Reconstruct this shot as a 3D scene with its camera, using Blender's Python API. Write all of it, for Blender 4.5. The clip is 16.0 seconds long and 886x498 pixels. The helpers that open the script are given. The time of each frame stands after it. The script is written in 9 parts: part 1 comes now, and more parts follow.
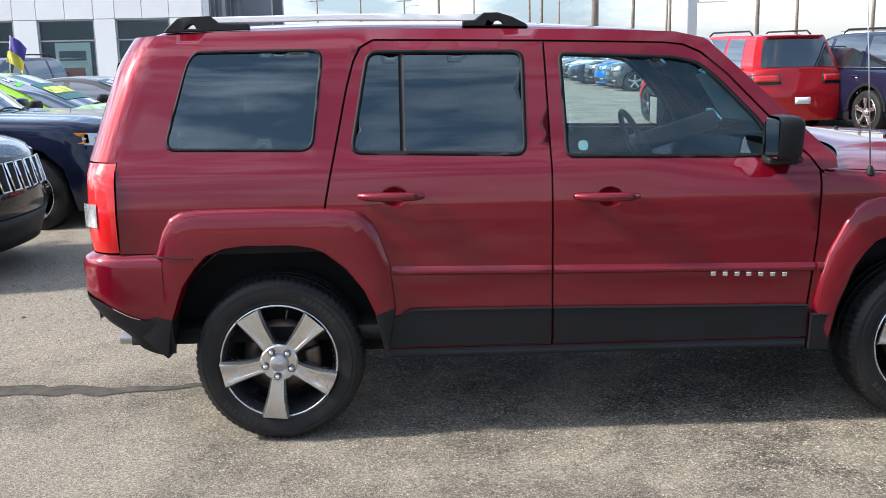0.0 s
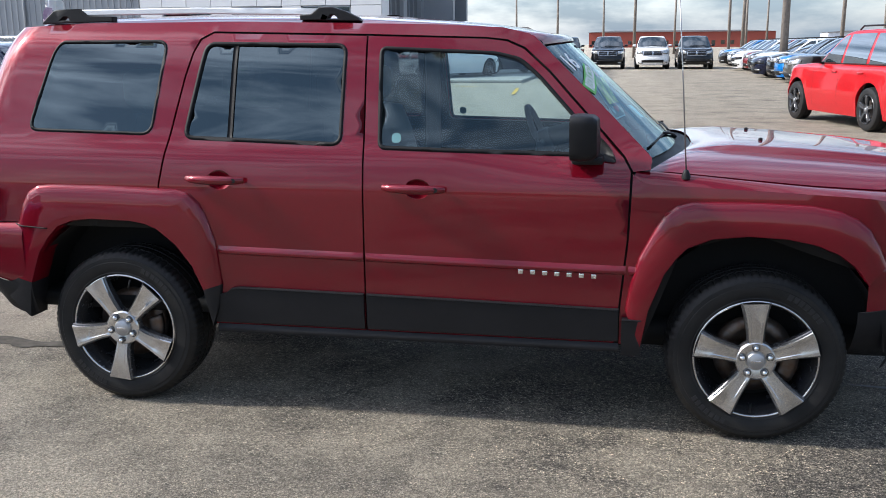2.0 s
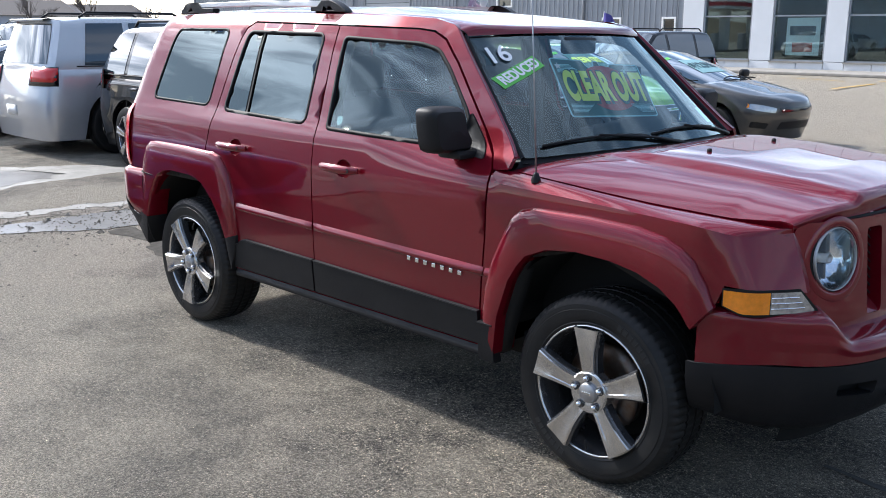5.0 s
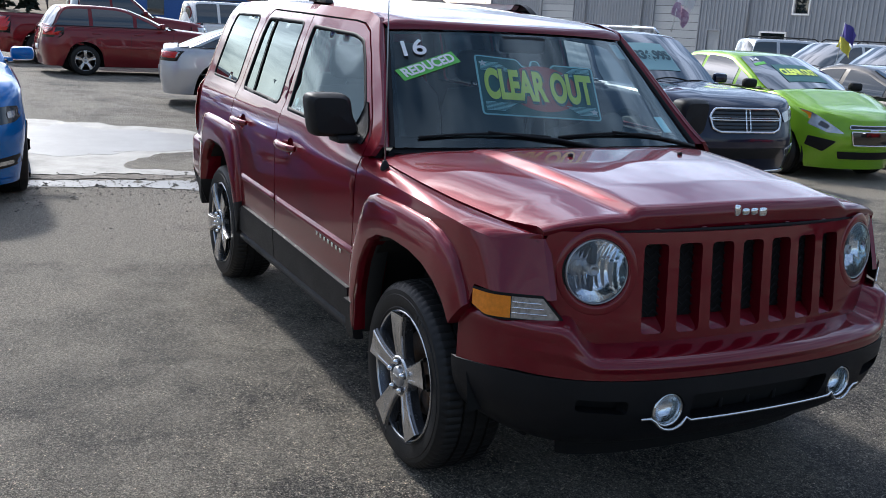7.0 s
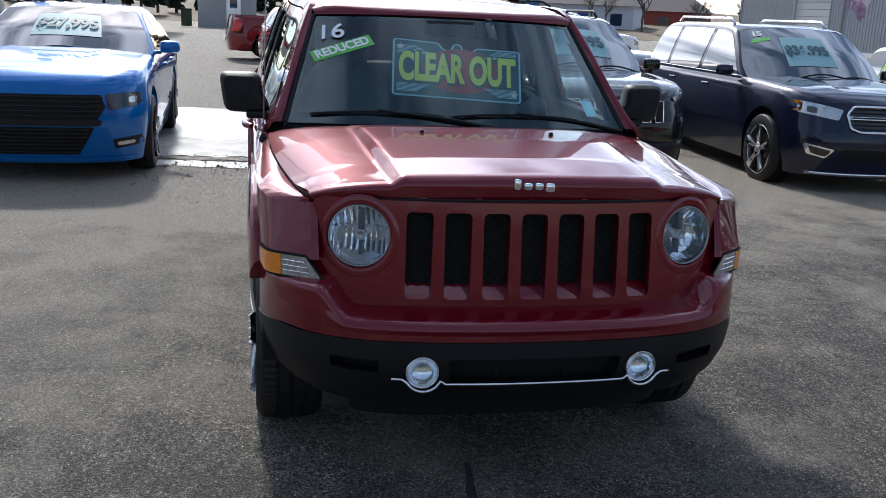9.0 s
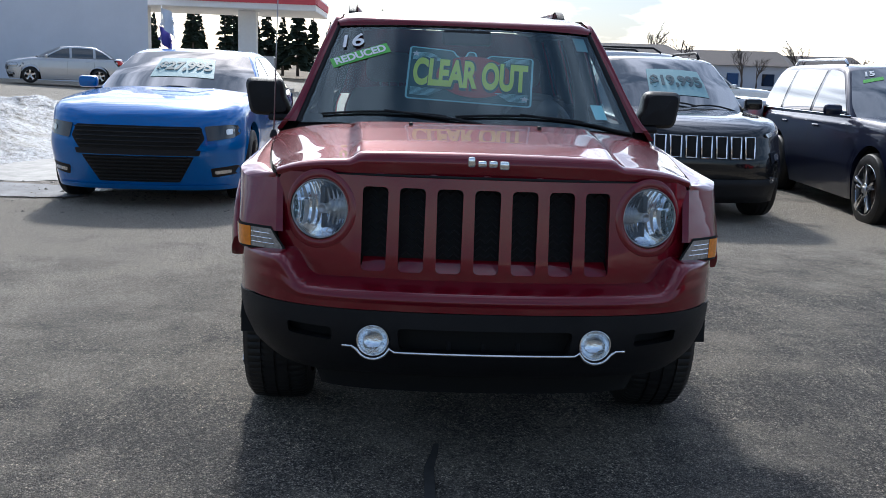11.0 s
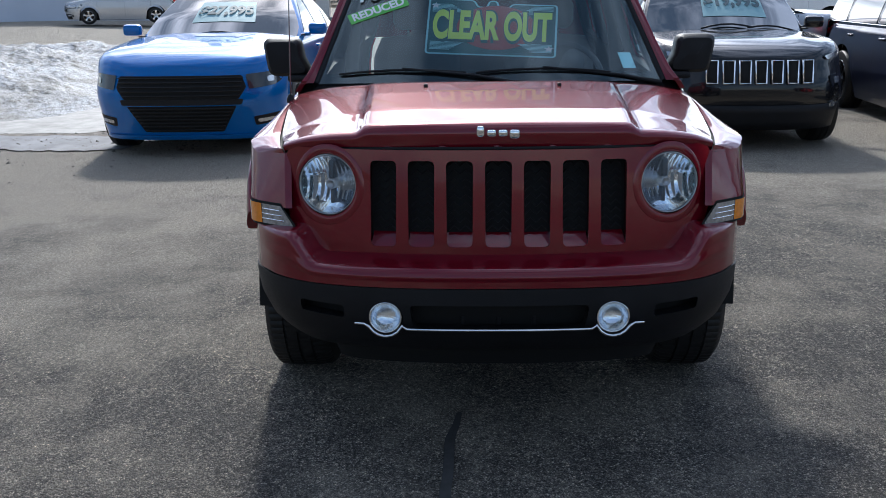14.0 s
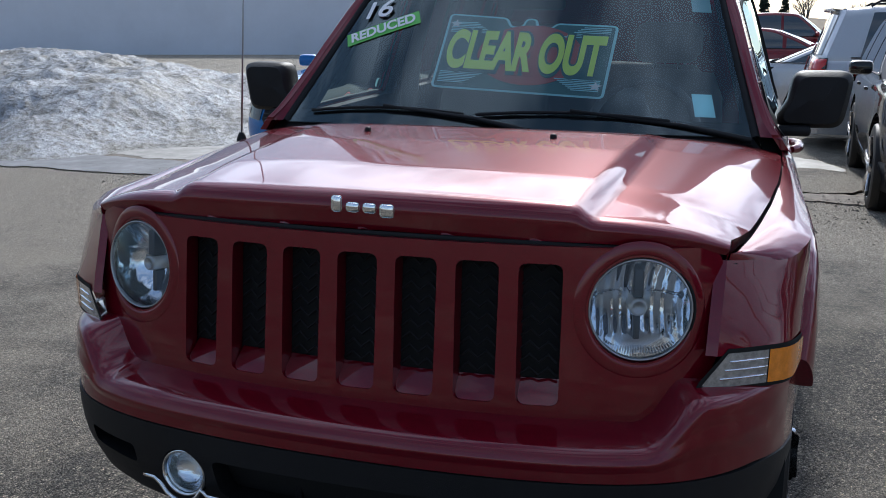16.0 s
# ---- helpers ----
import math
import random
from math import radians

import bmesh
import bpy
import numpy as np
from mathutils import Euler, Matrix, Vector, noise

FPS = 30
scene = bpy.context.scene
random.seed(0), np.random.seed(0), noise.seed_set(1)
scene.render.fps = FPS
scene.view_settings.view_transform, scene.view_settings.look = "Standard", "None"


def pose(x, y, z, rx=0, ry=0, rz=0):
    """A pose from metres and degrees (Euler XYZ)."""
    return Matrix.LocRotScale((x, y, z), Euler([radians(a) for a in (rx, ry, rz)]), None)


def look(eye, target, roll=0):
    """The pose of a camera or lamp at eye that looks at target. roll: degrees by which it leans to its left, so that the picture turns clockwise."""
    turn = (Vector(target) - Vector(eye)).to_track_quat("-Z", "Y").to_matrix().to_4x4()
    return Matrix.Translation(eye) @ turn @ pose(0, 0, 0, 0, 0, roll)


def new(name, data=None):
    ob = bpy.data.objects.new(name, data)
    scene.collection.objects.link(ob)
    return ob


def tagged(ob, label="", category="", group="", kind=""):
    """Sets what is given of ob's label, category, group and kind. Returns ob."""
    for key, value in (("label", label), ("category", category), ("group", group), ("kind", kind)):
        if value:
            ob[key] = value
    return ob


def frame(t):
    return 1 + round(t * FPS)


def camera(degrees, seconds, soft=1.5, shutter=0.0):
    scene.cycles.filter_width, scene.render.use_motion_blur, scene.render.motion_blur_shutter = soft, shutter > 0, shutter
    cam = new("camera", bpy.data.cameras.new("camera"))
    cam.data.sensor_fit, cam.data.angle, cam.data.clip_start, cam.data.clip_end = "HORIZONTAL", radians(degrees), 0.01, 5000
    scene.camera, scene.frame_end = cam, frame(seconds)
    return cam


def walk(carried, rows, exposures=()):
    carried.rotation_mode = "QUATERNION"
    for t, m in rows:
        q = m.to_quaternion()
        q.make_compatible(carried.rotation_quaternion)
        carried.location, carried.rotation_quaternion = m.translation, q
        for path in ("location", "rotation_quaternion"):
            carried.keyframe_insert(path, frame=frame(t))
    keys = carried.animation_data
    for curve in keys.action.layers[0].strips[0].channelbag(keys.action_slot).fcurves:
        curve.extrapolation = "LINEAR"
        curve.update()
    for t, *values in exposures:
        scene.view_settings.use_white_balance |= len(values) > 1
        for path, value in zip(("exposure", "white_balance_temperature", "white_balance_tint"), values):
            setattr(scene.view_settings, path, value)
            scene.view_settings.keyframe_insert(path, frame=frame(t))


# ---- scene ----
from mathutils.geometry import delaunay_2d_cdt

cam = camera(50.5, 16.0, 0.9)
PATH = [
    (0, (0.58, -4.454, 1.531), (0.625, -2.496, 1.123), -1.2),
    (0.5, (0.934, -4.6, 1.586), (0.886, -2.637, 1.206), -1.8),
    (1, (1.321, -4.528, 1.542), (1.226, -2.567, 1.165), -1.1),
    (1.5, (1.716, -4.494, 1.529), (1.466, -2.553, 1.119), -0.9),
    (2, (2.104, -4.456, 1.533), (1.737, -2.537, 1.107), -0.4),
    (2.5, (2.426, -4.279, 1.52), (1.92, -2.404, 1.041), 0.1),
    (3, (2.855, -4.152, 1.513), (2.154, -2.358, 0.975), -0.1),
    (3.5, (3.291, -4.0, 1.523), (2.458, -2.254, 1.011), 1.0),
    (4, (3.643, -3.731, 1.519), (2.653, -2.064, 1.028), 1.5),
    (4.2, (3.793, -3.665, 1.519), (2.705, -2.056, 1.041), 1.3),
    (6.3, (5.204, -2.64, 1.577), (3.604, -1.531, 1.121), 1.7),
    (6.5, (5.263, -2.504, 1.571), (3.638, -1.433, 1.11), 2.5),
    (7, (5.484, -2.198, 1.565), (3.757, -1.304, 1.098), 3.2),
    (7.5, (5.787, -1.861, 1.566), (3.988, -1.113, 1.115), 3.0),
    (8, (5.88, -1.492, 1.532), (4.043, -0.854, 1.067), 4.6),
    (8.5, (5.968, -1.163, 1.528), (4.104, -0.644, 1.019), 4.5),
    (9, (6.152, -0.885, 1.564), (4.254, -0.483, 1.075), 2.7),
    (9.2, (6.169, -0.779, 1.564), (4.258, -0.424, 1.096), 2.3),
    (11.3, (6.46, -0.273, 1.315), (4.501, -0.212, 0.92), 2.3),
    (11.5, (6.496, -0.286, 1.313), (4.544, -0.231, 0.884), 2.7),
    (12, (6.496, -0.291, 1.309), (4.556, -0.236, 0.826), 3.1),
    (12.5, (6.463, -0.283, 1.329), (4.522, -0.269, 0.846), 3.2),
    (13, (6.439, -0.255, 1.375), (4.497, -0.289, 0.897), 3.3),
    (13.5, (6.398, -0.197, 1.436), (4.462, -0.245, 0.935), 2.2),
    (14, (6.284, -0.105, 1.481), (4.357, -0.153, 0.947), -0.7),
    (14.5, (6.016, 0.078, 1.496), (4.088, 0.042, 0.968), -0.5),
    (15, (5.77, 0.35, 1.427), (3.845, 0.136, 0.92), 0.0),
    (15.5, (5.45, 0.57, 1.388), (3.546, 0.172, 0.922), -0.2),
    (16, (5.035, 0.715, 1.383), (3.18, 0.120, 0.933), 0.3),
]
walk(cam, [(t, look(e, g, r)) for t, e, g, r in PATH],
     [(0.0, 0.58, 6150, 10), (0.5, 0.32, 6100, 10), (1.0, -0.06, 6050, 10), (1.5, 0.14, 6100, 10), (2.0, 0.26, 6050, 10), (2.5, 0.5, 6050, 10), (3.0, 0.85, 6000, 10), (3.5, 0.92, 6000, 10), (4.2, 0.72, 5950, 10), (5.2, 0.2, 5900, 10), (6.5, -0.30, 5850, 10), (7.0, -0.24, 5850, 10), (7.5, -0.34, 5850, 10), (8.0, -0.36, 5850, 10), (8.5, -0.26, 5850, 10), (9.0, -0.23, 5850, 10), (11.4, -0.22, 5750, 9), (12.0, 0.10, 5750, 9), (12.5, 0.16, 5700, 9), (13.0, -0.10, 5700, 9), (13.5, -0.16, 5700, 9), (14.5, -0.22, 5750, 9), (15.5, 0.02, 5750, 9), (16.0, -0.37, 5750, 9)])

# ---------------------------------------------------------------- world, sun
SUN_EL, SUN_AZ = radians(38), math.atan2(-0.99, -0.12)
world = bpy.data.worlds.new("sky")
scene.world = world
world.use_nodes = True
wn, wl = world.node_tree.nodes, world.node_tree.links
sky = wn.new("ShaderNodeTexSky")
sky.sky_type, sky.sun_disc = "NISHITA", False
sky.sun_elevation, sky.sun_rotation = SUN_EL, SUN_AZ
sky.air_density, sky.dust_density, sky.ozone_density = 1.0, 1.6, 1.5
tc = wn.new("ShaderNodeTexCoord")
mp = wn.new("ShaderNodeMapping")
mp.inputs["Scale"].default_value = (1.25, 1.25, 4.2)
cn = wn.new("ShaderNodeTexNoise")
cn.inputs["Scale"].default_value, cn.inputs["Detail"].default_value, cn.inputs["Roughness"].default_value = 2.7, 8, 0.55
cr = wn.new("ShaderNodeValToRGB")
cr.color_ramp.elements[0].position, cr.color_ramp.elements[1].position = 0.43, 0.60
mixc = wn.new("ShaderNodeMix")
mixc.data_type = "RGBA"
cloud = wn.new("ShaderNodeMix")
cloud.data_type, cloud.blend_type = "RGBA", "ADD"
cloud.inputs[0].default_value = 1.0
cloud.inputs[7].default_value = (6.4, 6.5, 6.8, 1)
thick = wn.new("ShaderNodeMix")
thick.data_type, thick.blend_type = "RGBA", "MULTIPLY"
thick.inputs[0].default_value = 1.0
thick.inputs[7].default_value = (2.1, 2.0, 1.9, 1)
wl.new(sky.outputs[0], thick.inputs[6])
wl.new(thick.outputs[2], cloud.inputs[6])
sd = wn.new("ShaderNodeVectorMath")
sd.operation = "DOT_PRODUCT"
sd.inputs[1].default_value = (-0.96 * math.cos(SUN_EL), 0.25 * math.cos(SUN_EL), math.sin(SUN_EL))
wl.new(tc.outputs["Generated"], sd.inputs[0])
sg = wn.new("ShaderNodeMapRange")
sg.inputs[1].default_value, sg.inputs[2].default_value, sg.inputs[3].default_value, sg.inputs[4].default_value = -0.10, 0.95, 0.62, 1.8
wl.new(sd.outputs["Value"], sg.inputs[0])
lit = wn.new("ShaderNodeVectorMath")
lit.operation = "SCALE"
wl.new(cloud.outputs[2], lit.inputs[0])
wl.new(sg.outputs[0], lit.inputs["Scale"])
wl.new(lit.outputs[0], mixc.inputs[7])
wl.new(tc.outputs["Generated"], mp.inputs["Vector"])
wl.new(mp.outputs["Vector"], cn.inputs["Vector"])
wl.new(cn.outputs[0], cr.inputs[0])
wl.new(cr.outputs[0], mixc.inputs[0])
haze = wn.new("ShaderNodeMix")
haze.data_type, haze.blend_type = "RGBA", "ADD"
haze.inputs[0].default_value = 1.0
haze.inputs[7].default_value = (1.3, 2.0, 3.0, 1)
wl.new(sky.outputs[0], haze.inputs[6])
wl.new(haze.outputs[2], mixc.inputs[6])
bg = wn["Background"]
bg.inputs["Strength"].default_value = 0.088
wl.new(mixc.outputs[2], bg.inputs["Color"])
sun = new("sun", bpy.data.lights.new("sun", "SUN"))
sun.data.energy, sun.data.angle, sun.data.color = 6.0, radians(5.0), (1.0, 0.935, 0.83)
sun.matrix_world = look((-30, -10, 26), (-30 + 0.993 * math.cos(SUN_EL), -10 + 0.12 * math.cos(SUN_EL), 26 - math.sin(SUN_EL)))


# ---------------------------------------------------------------- materials
def mat(name, color, rough=0.5, metal=0.0, coat=0.0, noise_amt=0.0, noise_scale=8.0, bump=0.0, bump_scale=60.0, trans=0.0, alpha=1.0,
        emit=0.0, spec=0.5, random_tone=0.0, ior=1.45, flakes=0.0, dirt=None):
    m = bpy.data.materials.new(name)
    m.use_nodes = True
    n, l = m.node_tree.nodes, m.node_tree.links
    b = n["Principled BSDF"]
    b.inputs["Base Color"].default_value = (*color, 1)
    b.inputs["Roughness"].default_value, b.inputs["Metallic"].default_value = rough, metal
    b.inputs["Coat Weight"].default_value, b.inputs["Coat Roughness"].default_value = coat, 0.02
    b.inputs["Coat IOR"].default_value = 1.47
    b.inputs["Transmission Weight"].default_value, b.inputs["Alpha"].default_value = trans, alpha
    b.inputs["Specular IOR Level"].default_value, b.inputs["IOR"].default_value = spec, ior
    if emit:
        b.inputs["Emission Color"].default_value, b.inputs["Emission Strength"].default_value = (*color, 1), emit
    out = None
    if noise_amt or bump or flakes:
        geo = n.new("ShaderNodeTexCoord")
    if noise_amt:
        tx = n.new("ShaderNodeTexNoise")
        tx.inputs["Scale"].default_value, tx.inputs["Detail"].default_value = noise_scale, 6
        tx.inputs["Roughness"].default_value = 0.65
        l.new(geo.outputs["Object"], tx.inputs["Vector"])
        rp = n.new("ShaderNodeValToRGB")
        rp.color_ramp.elements[0].position, rp.color_ramp.elements[1].position = 0.3, 0.72
        d = dirt or tuple(c * (1 - noise_amt) for c in color)
        rp.color_ramp.elements[0].color = (*d, 1)
        rp.color_ramp.elements[1].color = (*[min(1, c * (1 + noise_amt * 0.4)) for c in color], 1)
        l.new(tx.outputs[0], rp.inputs[0])
        out = rp.outputs[0]
        mr = n.new("ShaderNodeMapRange")
        mr.inputs[3].default_value, mr.inputs[4].default_value = min(1, rough * 1.25), rough * 0.85
        l.new(tx.outputs[0], mr.inputs[0])
        l.new(mr.outputs[0], b.inputs["Roughness"])
    if random_tone:
        oi = n.new("ShaderNodeObjectInfo")
        hs = n.new("ShaderNodeHueSaturation")
        mr2 = n.new("ShaderNodeMapRange")
        mr2.inputs[3].default_value, mr2.inputs[4].default_value = 1 - random_tone, 1 + random_tone
        l.new(oi.outputs["Random"], mr2.inputs[0])
        l.new(mr2.outputs[0], hs.inputs["Value"])
        hs.inputs["Color"].default_value = (*color, 1)
        if out:
            l.new(out, hs.inputs["Color"])
        out = hs.outputs[0]
    if out:
        l.new(out, b.inputs["Base Color"])
    if flakes:
        vf = n.new("ShaderNodeTexVoronoi")
        vf.inputs["Scale"].default_value = 900
        l.new(geo.outputs["Object"], vf.inputs["Vector"])
        hs2 = n.new("ShaderNodeMix")
        hs2.data_type = "RGBA"
        hs2.inputs[6].default_value = (*[c * (1 - flakes) for c in color], 1)
        hs2.inputs[7].default_value = (*[min(1, c * (1 + flakes)) for c in color], 1)
        sx = n.new("ShaderNodeSeparateColor")
        l.new(vf.outputs["Color"], sx.inputs[0])
        l.new(sx.outputs[0], hs2.inputs[0])
        l.new(hs2.outputs[2], b.inputs["Base Color"])
    if bump:
        t2 = n.new("ShaderNodeTexNoise")
        t2.inputs["Scale"].default_value, t2.inputs["Detail"].default_value = bump_scale, 4
        l.new(geo.outputs["Object"], t2.inputs["Vector"])
        bm_ = n.new("ShaderNodeBump")
        bm_.inputs["Strength"].default_value, bm_.inputs["Distance"].default_value = bump, 0.01
        l.new(t2.outputs[0], bm_.inputs["Height"])
        l.new(bm_.outputs[0], b.inputs["Normal"])
    return m


def paint(name, color, metal=0.35):
    return mat(name, color, rough=0.32, metal=metal, coat=1.0, flakes=0.30, spec=0.05)


M_RED = paint("cherry_red_paint", (0.145, 0.0026, 0.0105), 0.3)
M_RED.node_tree.nodes["Principled BSDF"].inputs["Coat IOR"].default_value = 1.53
M_BRED = paint("bright_red_paint", (0.40, 0.009, 0.013), 0.1)
M_BLUE = paint("bright_blue_paint", (0.005, 0.125, 0.40), 0.2)
M_NAVY = paint("navy_paint", (0.008, 0.011, 0.03), 0.2)
M_BLACKP = paint("black_paint", (0.008, 0.008, 0.009), 0.1)
M_LIME = paint("lime_paint", (0.22, 0.42, 0.022), 0.15)
M_GREYP = paint("grey_paint", (0.07, 0.065, 0.06), 0.4)
M_SILVER = paint("silver_paint", (0.50, 0.51, 0.53), 0.5)
M_WHITEP = paint("white_paint", (0.78, 0.78, 0.77), 0.0)
M_MAROON = paint("maroon_paint", (0.16, 0.012, 0.016), 0.3)
M_PLASTIC = mat("black_plastic", (0.010, 0.010, 0.0115), 0.5, spec=0.3, bump=0.15, bump_scale=500, noise_amt=0.3, noise_scale=5)
M_GLOSSBLK = mat("gloss_black", (0.006, 0.006, 0.007), 0.12, coat=0.6)
M_RUBBER = mat("tyre_rubber", (0.008, 0.008, 0.0085), 0.48, spec=0.30, bump=0.12, bump_scale=200, noise_amt=0.2, noise_scale=9, dirt=(0.02, 0.019, 0.018))
M_RUBBERMARK = mat("raised_rubber", (0.020, 0.020, 0.021), 0.5, spec=0.4)
M_SATIN = mat("satin_cap", (0.42, 0.42, 0.43), 0.35, 0.8, noise_amt=0.1, noise_scale=40)
M_SEAL = mat("window_rubber", (0.008, 0.008, 0.009), 0.6, spec=0.2)
M_GAP = mat("seal_black", (0.004, 0.004, 0.004), 0.8)
M_CHROME = mat("chrome", (0.82, 0.83, 0.85), 0.07, 1.0)
M_ALLOY = mat("machined_alloy", (0.62, 0.61, 0.60), 0.22, 0.92, noise_amt=0.12, noise_scale=30)
M_RAIL = mat("satin_rail", (0.75, 0.75, 0.76), 0.35, 0.25, noise_amt=0.05)
M_ALLOYDK = mat("grey_alloy", (0.12, 0.122, 0.13), 0.25, 0.75, noise_amt=0.15, noise_scale=20)
M_DISC = mat("brake_steel", (0.13, 0.12, 0.11), 0.4, 0.9, noise_amt=0.4, noise_scale=30, dirt=(0.12, 0.07, 0.045))
M_DARKGLASS = mat("dark_glass", (0.012, 0.018, 0.021), 0.02, coat=1.0, spec=0.9)
M_DARKGLASS.node_tree.nodes["Principled BSDF"].inputs["Coat IOR"].default_value = 1.75
M_REFL = mat("lamp_reflector", (0.93, 0.95, 0.98), 0.09, 0.95)
M_FOGREFL = mat("fog_reflector", (0.92, 0.94, 0.97), 0.10, 0.95, bump=0.35, bump_scale=40)
M_LAMPGREY = mat("lamp_grey", (0.10, 0.105, 0.115), 0.35, 0.4)
M_INDLENS = mat("indicator_clear", (0.50, 0.50, 0.50), 0.18, 0.6, coat=0.9, noise_amt=0.5, noise_scale=70)
M_AMBER = mat("amber_lens", (0.85, 0.26, 0.015), 0.15, coat=0.7, noise_amt=0.2, noise_scale=60)
M_REDLENS = mat("red_lens", (0.55, 0.012, 0.012), 0.12, coat=0.8)
M_CLEARLENS = mat("clear_lamp", (0.55, 0.56, 0.57), 0.15, 0.7, coat=0.8, noise_amt=0.3, noise_scale=50)
M_DARKLAMP = mat("smoked_lamp", (0.010, 0.011, 0.013), 0.10, 0.0, coat=1.0, noise_amt=0.4, noise_scale=25)
M_SEAT = mat("seat_cloth", (0.17, 0.17, 0.165), 0.9, bump=0.4, bump_scale=300, noise_amt=0.2)
M_DASH = mat("dash_plastic", (0.12, 0.122, 0.122), 0.7, bump=0.2, bump_scale=300)
M_STEELGREY = mat("grey_cladding", (0.26, 0.28, 0.31), 0.45, 0.2, noise_amt=0.08, noise_scale=0.7)
M_WHITECLAD = mat("white_cladding", (0.62, 0.65, 0.72), 0.5, 0.0, noise_amt=0.08, noise_scale=0.6)
M_PANELWHITE = mat("white_panel", (0.66, 0.67, 0.69), 0.4, noise_amt=0.05, noise_scale=1.0, random_tone=0.03)
M_CONC = mat("concrete", (0.30, 0.28, 0.25), 0.9, noise_amt=0.25, noise_scale=2.0, bump=0.4, bump_scale=40)
M_WOOD = mat("pole_wood", (0.22, 0.19, 0.165), 0.9, noise_amt=0.4, noise_scale=3, bump=0.4, bump_scale=30)
M_WIRE = mat("cable_black", (0.02, 0.02, 0.02), 0.7)
M_YELLOW = mat("road_paint_yellow", (0.62, 0.38, 0.05), 0.8, noise_amt=0.35, noise_scale=6)
M_BARK = mat("bark", (0.13, 0.11, 0.10), 0.95, noise_amt=0.4, noise_scale=6)
M_NEEDLE = mat("needles", (0.03, 0.05, 0.03), 0.9, noise_amt=0.5, noise_scale=1.5)
M_GRASS = mat("dry_grass", (0.16, 0.12, 0.07), 1.0, noise_amt=0.5, noise_scale=0.3, bump=0.6, bump_scale=5)
M_ORANGE = mat("cone_orange", (0.8, 0.17, 0.03), 0.6)
M_WHITE = mat("white_plain", (0.8, 0.8, 0.8), 0.5, noise_amt=0.05)
M_SIGNTEAL = mat("sign_teal", (0.42, 0.74, 0.78), 0.5)
M_SIGNRED = mat("sign_red", (0.42, 0.07, 0.06), 0.5)
M_SIGNDARK = mat("sign_dark_teal", (0.03, 0.12, 0.12), 0.5)
M_SIGNLIME = mat("sign_lime", (0.78, 0.92, 0.14), 0.5)
M_SIGNGREEN = mat("sticker_green", (0.13, 0.48, 0.08), 0.5)
M_SIGNCYAN = mat("price_paper", (0.22, 0.38, 0.40), 0.6)
M_PRICEINK = mat("price_ink", (0.03, 0.075, 0.095), 0.6)
M_PURPLE = mat("flag_purple", (0.10, 0.08, 0.33), 0.7)
M_PENNANT = mat("pennant_print", (0.62, 0.50, 0.58), 0.7, noise_amt=0.6, noise_scale=14, dirt=(0.30, 0.12, 0.25))
M_FLAGYEL = mat("flag_yellow", (0.75, 0.66, 0.10), 0.7)
M_FLAGRED = mat("flag_red", (0.55, 0.08, 0.10), 0.7)
M_BLUEWALL = mat("blue_wall", (0.03, 0.10, 0.33), 0.6, noise_amt=0.15)
M_BRICKRED = mat("red_wall", (0.30, 0.07, 0.05), 0.8, noise_amt=0.2)
M_ROOFDK = mat("dark_roof", (0.07, 0.06, 0.06), 0.9, noise_amt=0.2)


def window_glass(name, tint, rough=0.0, ior=1.9):
    """Clear pane: a thin mix of see-through and mirror by Fresnel."""
    m = bpy.data.materials.new(name)
    m.use_nodes = True
    n, l = m.node_tree.nodes, m.node_tree.links
    n.remove(n["Principled BSDF"])
    tr, gl, mx, fr = n.new("ShaderNodeBsdfTransparent"), n.new("ShaderNodeBsdfGlossy"), n.new("ShaderNodeMixShader"), n.new("ShaderNodeFresnel")
    tr.inputs[0].default_value = (*tint, 1)
    gl.inputs["Roughness"].default_value = rough
    gl.inputs[0].default_value = (0.86, 1.0, 1.0, 1)
    fr.inputs[0].default_value = ior
    l.new(fr.outputs[0], mx.inputs[0])
    l.new(tr.outputs[0], mx.inputs[1])
    l.new(gl.outputs[0], mx.inputs[2])
    l.new(mx.outputs[0], n["Material Output"].inputs[0])
    return m


M_GLASS = window_glass("windscreen_glass", (0.90, 0.97, 0.97), 0.0, 1.68)
M_SIDEGLASS = window_glass("side_glass", (0.76, 0.89, 0.91), 0.0, 1.75)
M_TINT = window_glass("privacy_glass", (0.06, 0.07, 0.08), 0.0, 2.0)
M_LAMPGLASS = window_glass("lamp_glass", (0.93, 0.95, 0.97), 0.0, 1.35)


